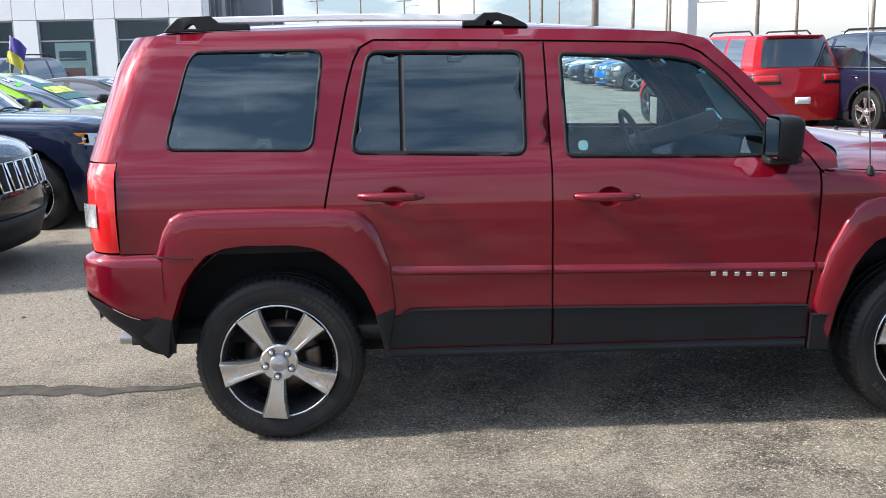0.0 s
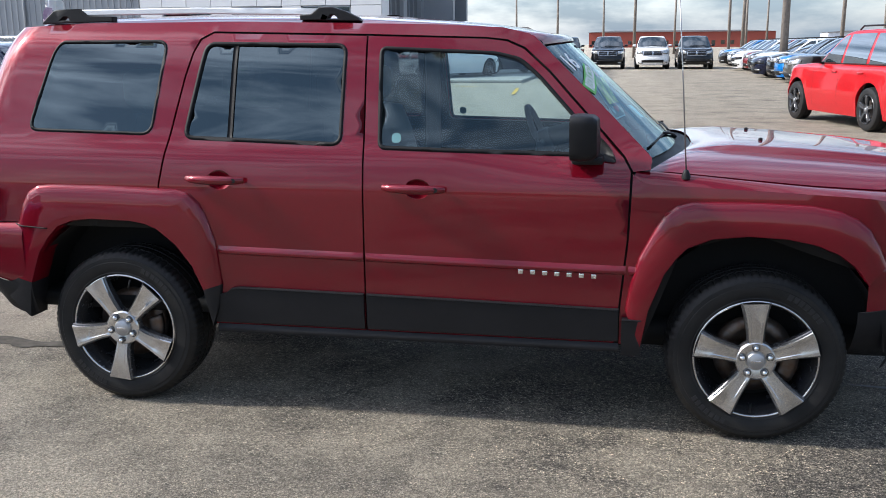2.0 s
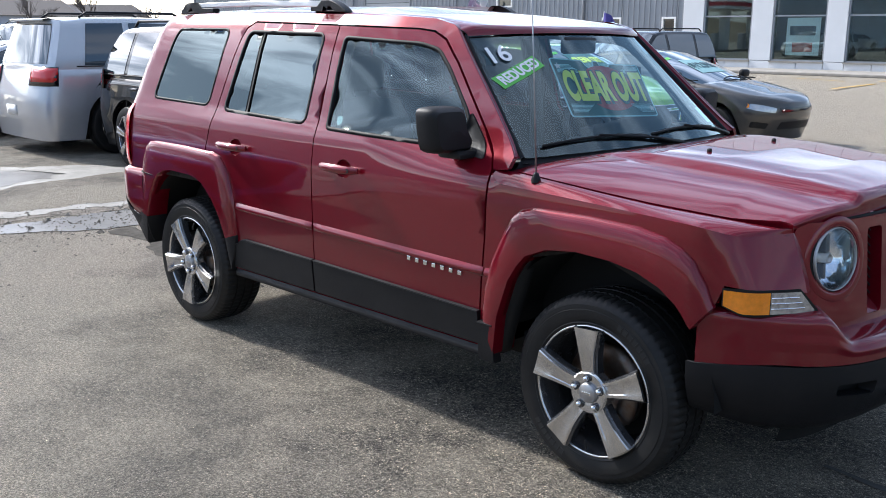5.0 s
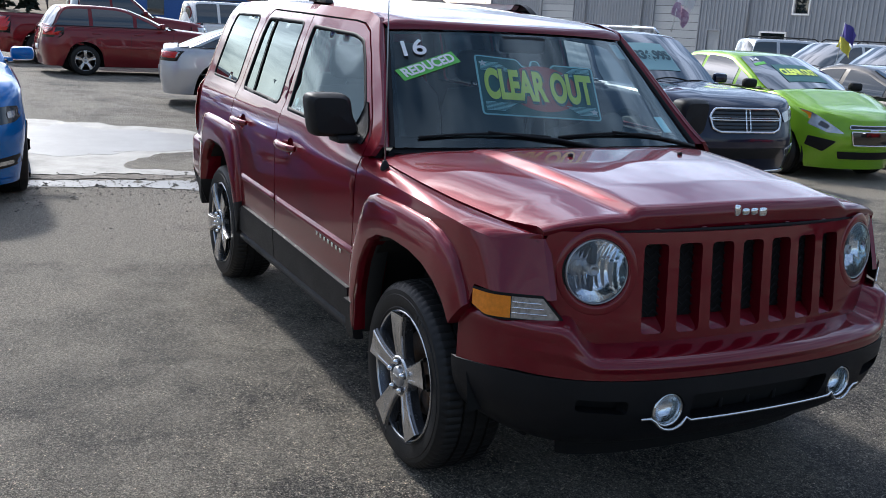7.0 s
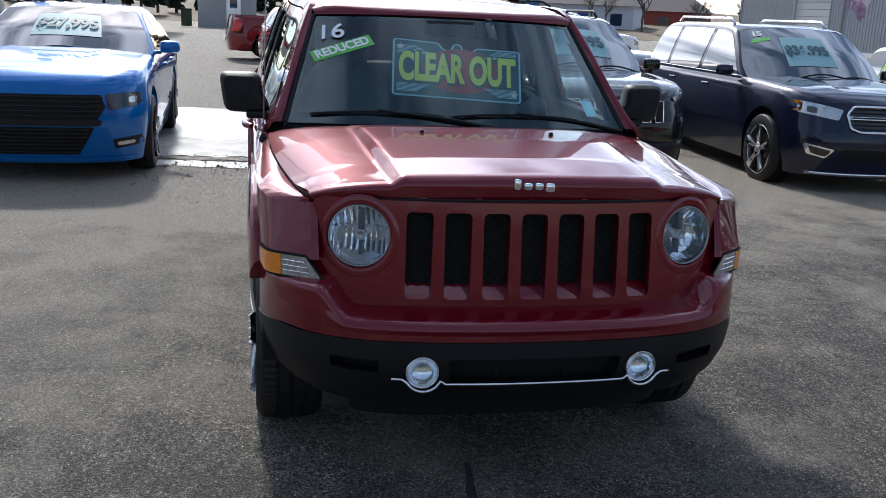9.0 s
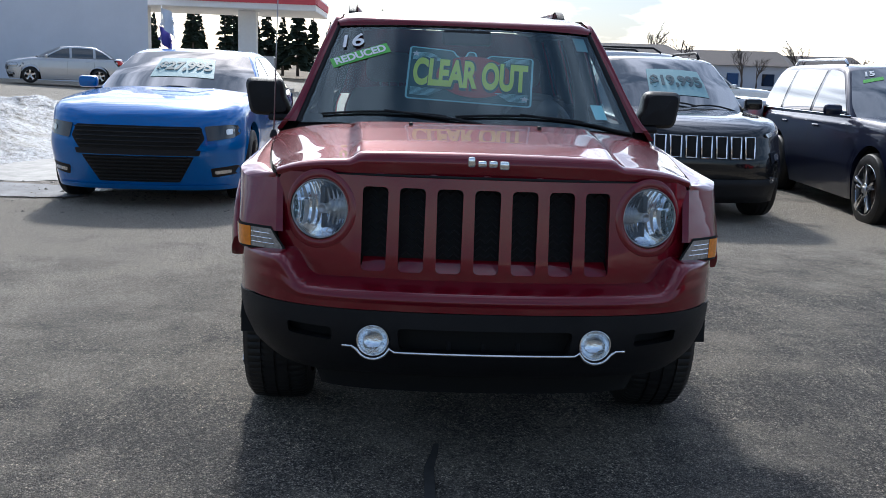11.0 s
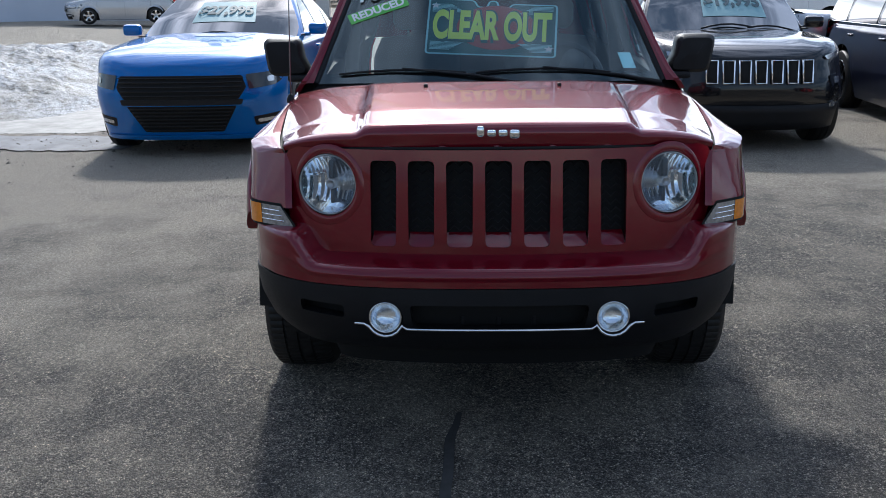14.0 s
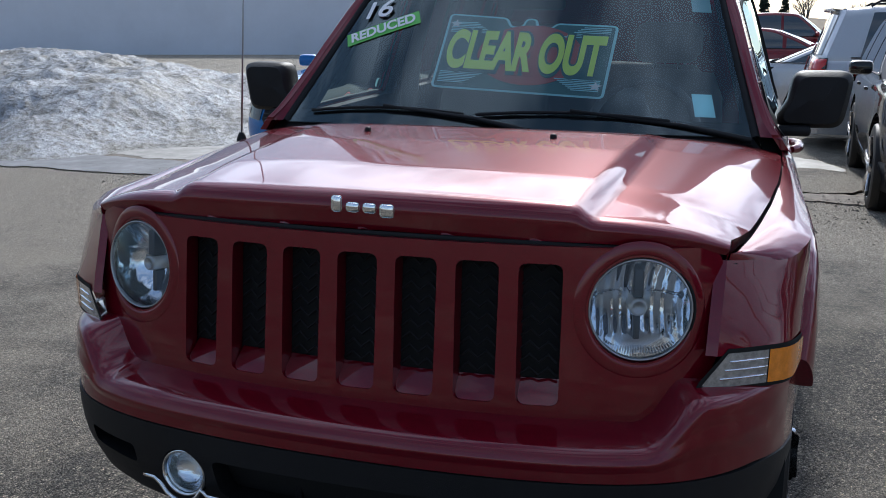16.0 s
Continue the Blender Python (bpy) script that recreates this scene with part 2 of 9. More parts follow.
def snow_mat():
    """Old ploughed snow: grey melt crust, brown grit gathered in patches."""
    m = bpy.data.materials.new("gritty_snow")
    m.use_nodes = True
    n, l = m.node_tree.nodes, m.node_tree.links
    b = n["Principled BSDF"]
    co = n.new("ShaderNodeTexCoord")
    last = None
    for scale, lo, hi, c0, c1 in ((1.1, 0.42, 0.62, (0.35, 0.37, 0.405), (0.20, 0.195, 0.18)), (9.0, 0.46, 0.64, (1, 1, 1), (0.42, 0.38, 0.32)), (48.0, 0.54, 0.62, (1, 1, 1), (0.32, 0.28, 0.23))):
        t = n.new("ShaderNodeTexNoise")
        t.inputs["Scale"].default_value, t.inputs["Detail"].default_value, t.inputs["Roughness"].default_value = scale, 8, 0.65
        l.new(co.outputs["Object"], t.inputs["Vector"])
        r = n.new("ShaderNodeValToRGB")
        e = r.color_ramp.elements
        e[0].position, e[0].color, e[1].position, e[1].color = lo, (*c0, 1), hi, (*c1, 1)
        l.new(t.outputs[0], r.inputs[0])
        if last is None:
            last = r.outputs[0]
        else:
            x = n.new("ShaderNodeMix")
            x.data_type, x.blend_type = "RGBA", "MULTIPLY"
            x.inputs[0].default_value = 1.0
            l.new(last, x.inputs[6])
            l.new(r.outputs[0], x.inputs[7])
            last = x.outputs[2]
            k = n.new("ShaderNodeBump")
            k.inputs["Strength"].default_value, k.inputs["Distance"].default_value = 0.9, 0.9 / scale
            l.new(t.outputs[0], k.inputs["Height"])
            if b.inputs["Normal"].is_linked:
                l.new(b.inputs["Normal"].links[0].from_socket, k.inputs["Normal"])
            l.new(k.outputs[0], b.inputs["Normal"])
    l.new(last, b.inputs["Base Color"])
    b.inputs["Roughness"].default_value = 0.6
    return m


M_SNOW = snow_mat()


def asphalt():
    m = bpy.data.materials.new("asphalt_gravel")
    m.use_nodes = True
    n, l = m.node_tree.nodes, m.node_tree.links
    b = n["Principled BSDF"]
    co = n.new("ShaderNodeTexCoord")

    def noise_node(scale, detail=5, rough=0.6):
        t = n.new("ShaderNodeTexNoise")
        t.inputs["Scale"].default_value, t.inputs["Detail"].default_value, t.inputs["Roughness"].default_value = scale, detail, rough
        l.new(co.outputs["Object"], t.inputs["Vector"])
        return t

    def ramp(src, stops):
        r = n.new("ShaderNodeValToRGB")
        e = r.color_ramp.elements
        e[0].position, e[0].color = stops[0][0], (*stops[0][1], 1)
        e[1].position, e[1].color = stops[-1][0], (*stops[-1][1], 1)
        for p, c in stops[1:-1]:
            k = e.new(p)
            k.color = (*c, 1)
        l.new(src, r.inputs[0])
        return r

    def mix(kind, fac, a, bb):
        x = n.new("ShaderNodeMix")
        x.data_type, x.blend_type = "RGBA", kind
        if isinstance(fac, float):
            x.inputs[0].default_value = fac
        else:
            l.new(fac, x.inputs[0])
        l.new(a, x.inputs[6])
        l.new(bb, x.inputs[7])
        return x.outputs[2]

    v = n.new("ShaderNodeTexVoronoi")
    v.inputs["Scale"].default_value = 175
    l.new(co.outputs["Object"], v.inputs["Vector"])
    sv = n.new("ShaderNodeSeparateColor")
    l.new(v.outputs["Color"], sv.inputs[0])
    stones = ramp(sv.outputs[0], [(0.0, (0.070, 0.066, 0.060)), (0.5, (0.205, 0.193, 0.176)), (0.88, (0.330, 0.308, 0.275)), (1.0, (0.60, 0.56, 0.50))])
    st = n.new("ShaderNodeMapping")
    st.inputs["Rotation"].default_value, st.inputs["Scale"].default_value = (0, 0, 0.5), (0.35, 1.6, 1)
    l.new(co.outputs["Object"], st.inputs["Vector"])
    sn = noise_node(0.9, 5, 0.6)
    l.new(st.outputs[0], sn.inputs["Vector"])
    streak = ramp(sn.outputs[0], [(0.36, (0.82, 0.82, 0.82)), (0.64, (1.18, 1.17, 1.15))])
    big = ramp(noise_node(0.55, 4).outputs[0], [(0.35, (0.76, 0.76, 0.77)), (0.5, (1.0, 0.98, 0.95)), (0.68, (1.35, 1.30, 1.20))])
    mid = ramp(noise_node(3.3, 6, 0.7).outputs[0], [(0.3, (0.7, 0.7, 0.7)), (0.7, (1.25, 1.22, 1.16))])
    # tar between the stones, darkened enough to add the pits' shade
    tar_pit_shade = ramp(v.outputs["Distance"], [(0.30, (1.12, 1.12, 1.12)), (0.62, (0.45, 0.45, 0.45))])
    c = mix("MULTIPLY", 1.0, stones.outputs[0], big.outputs[0])
    c = mix("MULTIPLY", 1.0, c, tar_pit_shade.outputs[0])
    vg = n.new("ShaderNodeTexVoronoi")
    vg.inputs["Scale"].default_value = 240
    l.new(co.outputs["Object"], vg.inputs["Vector"])
    sg = n.new("ShaderNodeSeparateColor")
    l.new(vg.outputs["Color"], sg.inputs[0])
    grit = ramp(sg.outputs[1], [(0.0, (0.55, 0.55, 0.55)), (0.5, (0.97, 0.97, 0.97)), (1.0, (1.60, 1.57, 1.53))])
    c = mix("MULTIPLY", 1.0, c, mid.outputs[0])
    c = mix("MULTIPLY", 1.0, c, streak.outputs[0])
    fleck = ramp(noise_node(48, 3, 0.8).outputs[0], [(0.38, (0.46, 0.46, 0.47)), (0.5, (1, 1, 1)), (0.63, (1.75, 1.70, 1.62))])
    c = mix("MULTIPLY", 1.0, c, fleck.outputs[0])
    coarse = ramp(noise_node(13, 5, 0.75).outputs[0], [(0.36, (0.72, 0.72, 0.73)), (0.5, (1, 1, 1)), (0.64, (1.30, 1.28, 1.24))])
    c = mix("MULTIPLY", 1.0, c, coarse.outputs[0])
    sand = ramp(noise_node(75, 5, 0.8).outputs[0], [(0.36, (0.22, 0.190, 0.148)), (0.5, (0.43, 0.375, 0.295)), (0.64, (0.66, 0.58, 0.47))])
    # loose sand lies west of the car and towards the south, thinly elsewhere
    sep = n.new("ShaderNodeSeparateXYZ")
    l.new(co.outputs["Object"], sep.inputs[0])
    mrx = n.new("ShaderNodeMapRange")
    mrx.inputs[1].default_value, mrx.inputs[2].default_value, mrx.inputs[3].default_value, mrx.inputs[4].default_value = -3.3, 0.8, 0.40, -0.045
    l.new(sep.outputs[0], mrx.inputs[0])
    mrw = n.new("ShaderNodeMapRange")
    mrw.inputs[1].default_value, mrw.inputs[2].default_value, mrw.inputs[3].default_value, mrw.inputs[4].default_value = -5.0, -3.4, -0.28, 0.0
    l.new(sep.outputs[0], mrw.inputs[0])
    both = n.new("ShaderNodeMath")
    l.new(mrx.outputs[0], both.inputs[0])
    l.new(mrw.outputs[0], both.inputs[1])
    mry = n.new("ShaderNodeMapRange")
    mry.inputs[1].default_value, mry.inputs[2].default_value, mry.inputs[3].default_value, mry.inputs[4].default_value = -0.4, -1.5, 0.0, 0.17
    l.new(sep.outputs[1], mry.inputs[0])
    mrf = n.new("ShaderNodeMapRange")
    mrf.inputs[1].default_value, mrf.inputs[2].default_value, mrf.inputs[3].default_value, mrf.inputs[4].default_value = 0.8, 3.2, 1.0, 0.0
    l.new(sep.outputs[0], mrf.inputs[0])
    south = n.new("ShaderNodeMath")
    south.operation = "MULTIPLY_ADD"
    l.new(mry.outputs[0], south.inputs[0])
    l.new(mrf.outputs[0], south.inputs[1])
    l.new(both.outputs[0], south.inputs[2])
    mrn = n.new("ShaderNodeMapRange")
    mrn.inputs[1].default_value, mrn.inputs[2].default_value, mrn.inputs[3].default_value, mrn.inputs[4].default_value = 5.0, 13.0, 0.0, 0.24
    l.new(sep.outputs[1], mrn.inputs[0])
    both = n.new("ShaderNodeMath")
    l.new(south.outputs[0], both.inputs[0])
    l.new(mrn.outputs[0], both.inputs[1])
    add = n.new("ShaderNodeMath")
    l.new(noise_node(1.1, 7, 0.7).outputs[0], add.inputs[0])
    l.new(both.outputs[0], add.inputs[1])
    sm = ramp(add.outputs[0], [(0.44, (0, 0, 0)), (0.72, (0.85, 0.85, 0.85))])
    c = mix("MIX", sm.outputs[0], c, sand.outputs[0])
    c = mix("MULTIPLY", 1.0, c, grit.outputs[0])
    # darker asphalt east of the car; its colour also deepens the car's shade
    east_dark = n.new("ShaderNodeMapRange")
    east_dark.inputs[1].default_value, east_dark.inputs[2].default_value, east_dark.inputs[3].default_value, east_dark.inputs[4].default_value = 1.6, 4.4, 1.0, 0.80
    l.new(sep.outputs[0], east_dark.inputs[0])
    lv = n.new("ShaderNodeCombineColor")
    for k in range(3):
        l.new(east_dark.outputs[0], lv.inputs[k])
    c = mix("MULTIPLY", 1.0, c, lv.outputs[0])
    # hairline cracks
    vc = n.new("ShaderNodeTexVoronoi")
    vc.feature = "DISTANCE_TO_EDGE"
    vc.inputs["Scale"].default_value = 0.33
    wob = n.new("ShaderNodeMix")
    wob.data_type, wob.blend_type = "RGBA", "ADD"
    wob.inputs[0].default_value = 0.45
    l.new(co.outputs["Object"], wob.inputs[6])
    l.new(noise_node(2.0, 6).outputs[1], wob.inputs[7])
    l.new(wob.outputs[2], vc.inputs["Vector"])
    ck = ramp(vc.outputs["Distance"], [(0.0, (0.35, 0.35, 0.35)), (0.004, (1, 1, 1))])
    c = mix("MULTIPLY", 0.30, c, ck.outputs[0])
    l.new(c, b.inputs["Base Color"])
    b.inputs["Roughness"].default_value, b.inputs["Specular IOR Level"].default_value, b.inputs["Diffuse Roughness"].default_value = 0.8, 0.25, 0.5
    bp = n.new("ShaderNodeBump")
    bp.invert = True
    bp.inputs["Strength"].default_value, bp.inputs["Distance"].default_value = 1.0, 0.012
    l.new(v.outputs["Distance"], bp.inputs["Height"])
    bp2 = n.new("ShaderNodeBump")
    bp2.inputs["Strength"].default_value, bp2.inputs["Distance"].default_value = 0.8, 0.025
    l.new(noise_node(40, 6, 0.75).outputs[0], bp2.inputs["Height"])
    l.new(bp.outputs[0], bp2.inputs["Normal"])
    l.new(bp2.outputs[0], b.inputs["Normal"])
    return m


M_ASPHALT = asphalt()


# ---------------------------------------------------------------- mesh helpers
def finish(name, bm, material, parent=None, label="", smooth=True, kind=""):
    me = bpy.data.meshes.new(name)
    if smooth:
        for f in bm.faces:
            f.smooth = True
    bm.to_mesh(me)
    bm.free()
    for m in (material if isinstance(material, (list, tuple)) else [material]):
        me.materials.append(m)
    ob = new(name, me)
    if parent is not None:
        ob.parent = parent
    if label:
        ob["label"] = label
    if kind:
        ob["kind"] = kind
    return ob


def part(name, bm, material, parent, label="", smooth=True):
    return finish(name, bm, material, parent, label, smooth)


def soft_edges(ob, angle=35):
    ob.data.set_sharp_from_angle(angle=radians(angle))
    return ob


def thing(name, m, label, category, group="", kind=""):
    ob = new(name)
    ob.matrix_world = m
    return tagged(ob, label, category, group, kind)


def box(bm, lo, hi, bevel=0.0, mi=0):
    r = bmesh.ops.create_cube(bm, size=1)
    vs = r["verts"]
    for v in vs:
        v.co = Vector([(lo[i] + hi[i]) / 2 + v.co[i] * (hi[i] - lo[i]) for i in range(3)])
    if bevel:
        es = list({e for v in vs for e in v.link_edges})
        bmesh.ops.bevel(bm, geom=es, offset=bevel, segments=2, affect="EDGES", profile=0.5)
    return bm


def boxes(*items, bevel=0.0):
    bm = bmesh.new()
    for lo, hi in items:
        box(bm, lo, hi, bevel)
    return bm


def grid_patch(bm, nu, nv, fn, flip=False, close_u=False):
    vs = [[bm.verts.new(fn(i / nu, j / nv)) for j in range(nv + 1)] for i in range(nu + (0 if close_u else 1))]
    m = len(vs)
    for i in range(nu):
        a, b = vs[i], vs[(i + 1) % m]
        for j in range(nv):
            q = (a[j], b[j], b[j + 1], a[j + 1])
            bm.faces.new(q[::-1] if flip else q)
    return vs


def lathe(bm, prof, n=40, axis="y", centre=(0, 0, 0)):
    """prof: (radius, along) pairs, turned round the given axis."""
    def fn(u, k):
        r, a = prof[k]
        c, s = math.cos(2 * math.pi * u), math.sin(2 * math.pi * u)
        p = {"y": (r * c, a, r * s), "x": (a, r * c, r * s), "z": (r * c, r * s, a)}[axis]
        return bm.verts.new(Vector(centre) + Vector(p))
    rows = [[fn(i / n, k) for k in range(len(prof))] for i in range(n)]
    for i in range(n):
        a, b = rows[i], rows[(i + 1) % n]
        for k in range(len(prof) - 1):
            bm.faces.new((a[k], a[k + 1], b[k + 1], b[k]))
    return bm


def tube(bm, pts, r, n=8, cap=True):
    pts = [Vector(p) for p in pts]
    rings = []
    for i, p in enumerate(pts):
        d = (pts[min(i + 1, len(pts) - 1)] - pts[max(i - 1, 0)]).normalized()
        a = d.cross(Vector((0, 0, 1)))
        a = a.normalized() if a.length > 1e-3 else Vector((1, 0, 0))
        b = d.cross(a)
        rr = r[i] if isinstance(r, (list, tuple)) else r
        rings.append([bm.verts.new(p + (a * math.cos(2 * math.pi * k / n) + b * math.sin(2 * math.pi * k / n)) * rr) for k in range(n)])
    for x, y in zip(rings, rings[1:]):
        for k in range(n):
            bm.faces.new((x[k], x[(k + 1) % n], y[(k + 1) % n], y[k]))
    if cap:
        bm.faces.new(rings[0][::-1])
        bm.faces.new(rings[-1])
    return bm


def lerp_list(pts, x):
    if x <= pts[0][0]:
        return pts[0][1]
    for (a, b), (c, d) in zip(pts, pts[1:]):
        if x <= c:
            t = (x - a) / (c - a)
            return b + (d - b) * t
    return pts[-1][1]


def smooth_list(pts, x, r=0.06):
    return sum(lerp_list(pts, x + k * r) for k in (-1, -0.5, 0, 0.5, 1)) / 5


def text_mesh(name, body, size, material, parent, m, depth=0.001, label="", bold=0.0, width=None, shear=0.0, wrap=None):
    cu = bpy.data.curves.new(name, "FONT")
    cu.body, cu.size, cu.extrude, cu.offset, cu.shear = body, size, depth, bold, shear
    cu.align_x, cu.align_y = "CENTER", "CENTER"
    tmp = bpy.data.objects.new(name, cu)
    scene.collection.objects.link(tmp)
    bpy.context.view_layer.update()
    me = bpy.data.meshes.new_from_object(tmp.evaluated_get(bpy.context.evaluated_depsgraph_get()))
    bpy.data.objects.remove(tmp)
    xs = [v.co.x for v in me.vertices]
    if width:
        k = width / (max(xs) - min(xs))
        for v in me.vertices:
            v.co.x *= k
    if wrap:
        for v in me.vertices:
            v.co = wrap(v.co.x, v.co.y, v.co.z)
    else:
        me.transform(m)
    me.materials.clear()
    me.materials.append(material)
    ob = new(name, me)
    if parent is not None:
        ob.parent = parent
    if label:
        ob["label"] = label
    return ob


# ---------------------------------------------------------------- ground
def ground_z(x, y):
    s = min(1, max(0, (-y - 7) / 12)) * min(1, max(0, (-x - 6) / 12))
    d = min(1, max(0, y / 9)) * min(1, max(0, (1 - x) / 4)) * min(1, max(0, (30 - y) / 12))
    return 0.32 * s * s * (3 - 2 * s) - 0.12 * d * d * (3 - 2 * d)


def build_ground():
    bm = bmesh.new()
    xs = [-900, -400, -200, -120] + [-90 + 1.5 * k for k in range(101)] + [100, 200, 500, 900]
    ys = [-900, -400, -200, -100] + [-60 + 1.5 * k for k in range(101)] + [120, 200, 500, 900]
    vs = [[bm.verts.new((x, y, ground_z(x, y))) for y in ys] for x in xs]
    for i in range(len(xs) - 1):
        for j in range(len(ys) - 1):
            bm.faces.new((vs[i][j], vs[i + 1][j], vs[i + 1][j + 1], vs[i][j + 1]))
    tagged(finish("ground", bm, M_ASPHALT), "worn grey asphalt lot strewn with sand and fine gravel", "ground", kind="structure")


build_ground()


# ---------------------------------------------------------------- wheels
def star_rim(bm_face, bm_dark, R, spokes, w0, w1, side=-1, phase=1.0):
    """Spokes as flared blades with a crease along each side; side: -1 faces -y; phase: angle of the first, in quarter turns."""
    for k in range(spokes):
        a = phase * math.pi / 2 + 2 * math.pi * k / spokes
        ca, sa = math.cos(a), math.sin(a)

        def P(r, t, d):
            return Vector((r * ca - t * sa, side * d, r * sa + t * ca))
        for wide, bmx, off in ((0.0, bm_face, 0.0), (0.007, bm_dark, -0.010)):
            rows = []
            for i in range(11):
                f = i / 10
                r = 0.030 + (R - 0.030) * f
                hw = (w0 + (w1 - w0) * max(0.0, (f - 0.20) / 0.80) ** 1.7) / 2 + wide
                d = 0.010 + 0.022 * math.sin(f * math.pi * 0.55) + off
                c = 0.0035 * min(1, f * 3) * (1 - f * 0.6)
                sec = [(1, -0.034), (1, -0.002), (0.93, 0.002), (0.60, 0.002), (0.50, 0.002 - c), (-0.50, 0.002 - c), (-0.60, 0.002), (-0.93, 0.002), (-1, -0.002), (-1, -0.034)]
                rows.append([bmx.verts.new(P(r, hw * p, d + q)) for p, q in sec])
            for a_, b_ in zip(rows, rows[1:]):
                for j in range(len(a_) - 1):
                    q = (a_[j], a_[j + 1], b_[j + 1], b_[j])
                    bmx.faces.new(q if side > 0 else q[::-1])


def make_wheel(parent, x, y, R, rim_r, width, spokes=5, w0=0.055, w1=0.10, detail=True, face=None, dark=None, phase=1.0):
    """A wheel whose outer face looks away from the car's middle; y: the outer face."""
    side = -1 if y < 0 else 1
    w = new("wheel")
    w.parent = parent
    w.location = (x, y, R)
    g = -side * width
    bm = bmesh.new()
    o = side * 0.012
    if detail:
        prof = [(rim_r - 0.002, -o * 0.3), (rim_r + 0.005, o * 0.55), (rim_r + 0.011, o * 0.75), (rim_r + 0.014, o * 0.60), (rim_r + 0.030, o * 1.0), (rim_r + 0.048, o * 1.12), (rim_r + 0.058, o * 1.12), (rim_r + 0.060, o * 0.92),
                (R - 0.040, o * 0.95), (R - 0.031, o * 0.85), (R - 0.029, o * 0.60), (R - 0.020, o * 0.1), (R - 0.009, g * 0.035), (R - 0.004, g * 0.075), (R - 0.002, g * 0.22)]
    else:
        prof = [(rim_r + 0.004, 0.0), (rim_r + 0.012, o * 0.9), (rim_r + 0.03, o), (R - 0.045, o * 0.8), (R - 0.018, o * 0.1), (R - 0.006, g * 0.08), (R - 0.002, g * 0.24)]
    for c in (0.28, 0.5, 0.72):
        prof += [(R, g * (c - 0.025)), (R - 0.009, g * (c - 0.02)), (R - 0.009, g * (c + 0.02)), (R, g * (c + 0.025))]
    prof += [(R - 0.002, g * 0.76), (R - 0.006, g * 0.92), (R - 0.02, g * 1.0), (rim_r, g * 1.02)]
    lathe(bm, prof, 288 if detail else 28)
    if detail:
        # tread: grooves cut across the shoulders, staggered from one side to the other
        for k, v in enumerate(bm.verts):
            i, j = divmod(k, len(prof))
            s_ = prof[j][1] / g
            cut_ = (i + (2 if s_ > 0.5 else 0)) % 4 == 0
            if prof[j][0] > R - 0.021 and cut_ and not 0.38 < s_ < 0.62:
                f = 1 - (0.005 if prof[j][0] > R - 0.012 else 0.002) / R
                v.co.x *= f
                v.co.z *= f
    bmesh.ops.recalc_face_normals(bm, faces=bm.faces)
    tyre = soft_edges(part("tyre", bm, M_RUBBER, w), 40)
    if detail:
        # raised maker's marks on the sidewall as plain bars
        for base in (0.62, 0.62 + math.pi):
            for k in range(7):
                a0 = base + 0.085 * k
                bm = bmesh.new()
                rows = []
                for i in range(4):
                    a = a0 + 0.058 * i / 3
                    rows.append([bm.verts.new((r * math.cos(a), q, r * math.sin(a))) for r, q in ((rim_r + 0.056, o * 0.9), (rim_r + 0.055, o * 1.26), (rim_r + 0.034, o * 1.22), (rim_r + 0.033, o * 0.9))])
                for p, q in zip(rows, rows[1:]):
                    for j in range(3):
                        bm.faces.new((p[j], p[j + 1], q[j + 1], q[j]))
                bm.faces.new(rows[0])
                bm.faces.new(rows[-1])
                bmesh.ops.recalc_face_normals(bm, faces=bm.faces)
                part("sidewall_mark", bm, M_RUBBERMARK, tyre, smooth=False)
    bm = bmesh.new()
    lathe(bm, [(rim_r + 0.003, o * 0.4), (rim_r, o * 0.7), (rim_r - 0.004, o * 0.6), (rim_r - 0.006, o * 0.1)], 64 if detail else 24)
    part("rim", bm, face or M_ALLOY, w)
    bm = bmesh.new()
    lathe(bm, [(rim_r - 0.005, o * 0.3), (rim_r - 0.012, g * 0.05), (rim_r - 0.022, g * 0.22), (rim_r - 0.034, g * 0.55), (rim_r - 0.03, g)], 64 if detail else 24)
    part("rim_barrel", bm, M_ALLOYDK, w)
    bf, bd = bmesh.new(), bmesh.new()
    star_rim(bf, bd, rim_r - 0.004, spokes, w0, w1, side, phase)
    soft_edges(part("spokes", bf, face or M_ALLOY, w, "machined silver spokes"), 30)
    soft_edges(part("spoke_sides", bd, dark or M_ALLOYDK, w), 30)
    bm = bmesh.new()
    lathe(bm, [(0.0, side * 0.031), (0.030, side * 0.030), (0.034, side * 0.027), (0.036, side * 0.020), (0.037, side * 0.012)], 28)
    cap = part("hub_cap", bm, M_SATIN, w)
    if detail:
        for k in range(4):
            bm = bmesh.new()
            box(bm, (-0.019 + 0.010 * k, min(side * 0.029, side * 0.0325), -0.004), (-0.012 + 0.010 * k, max(side * 0.029, side * 0.0325), 0.005), 0.001)
            part("cap_mark", bm, M_CHROME, cap)
    bm = bmesh.new()
    lathe(bm, [(0.034, side * 0.016), (0.058, side * 0.022), (0.070, side * 0.022), (0.076, side * 0.016), (0.078, side * -0.02)], 40)
    soft_edges(part("hub", bm, face or M_ALLOY, w), 30)
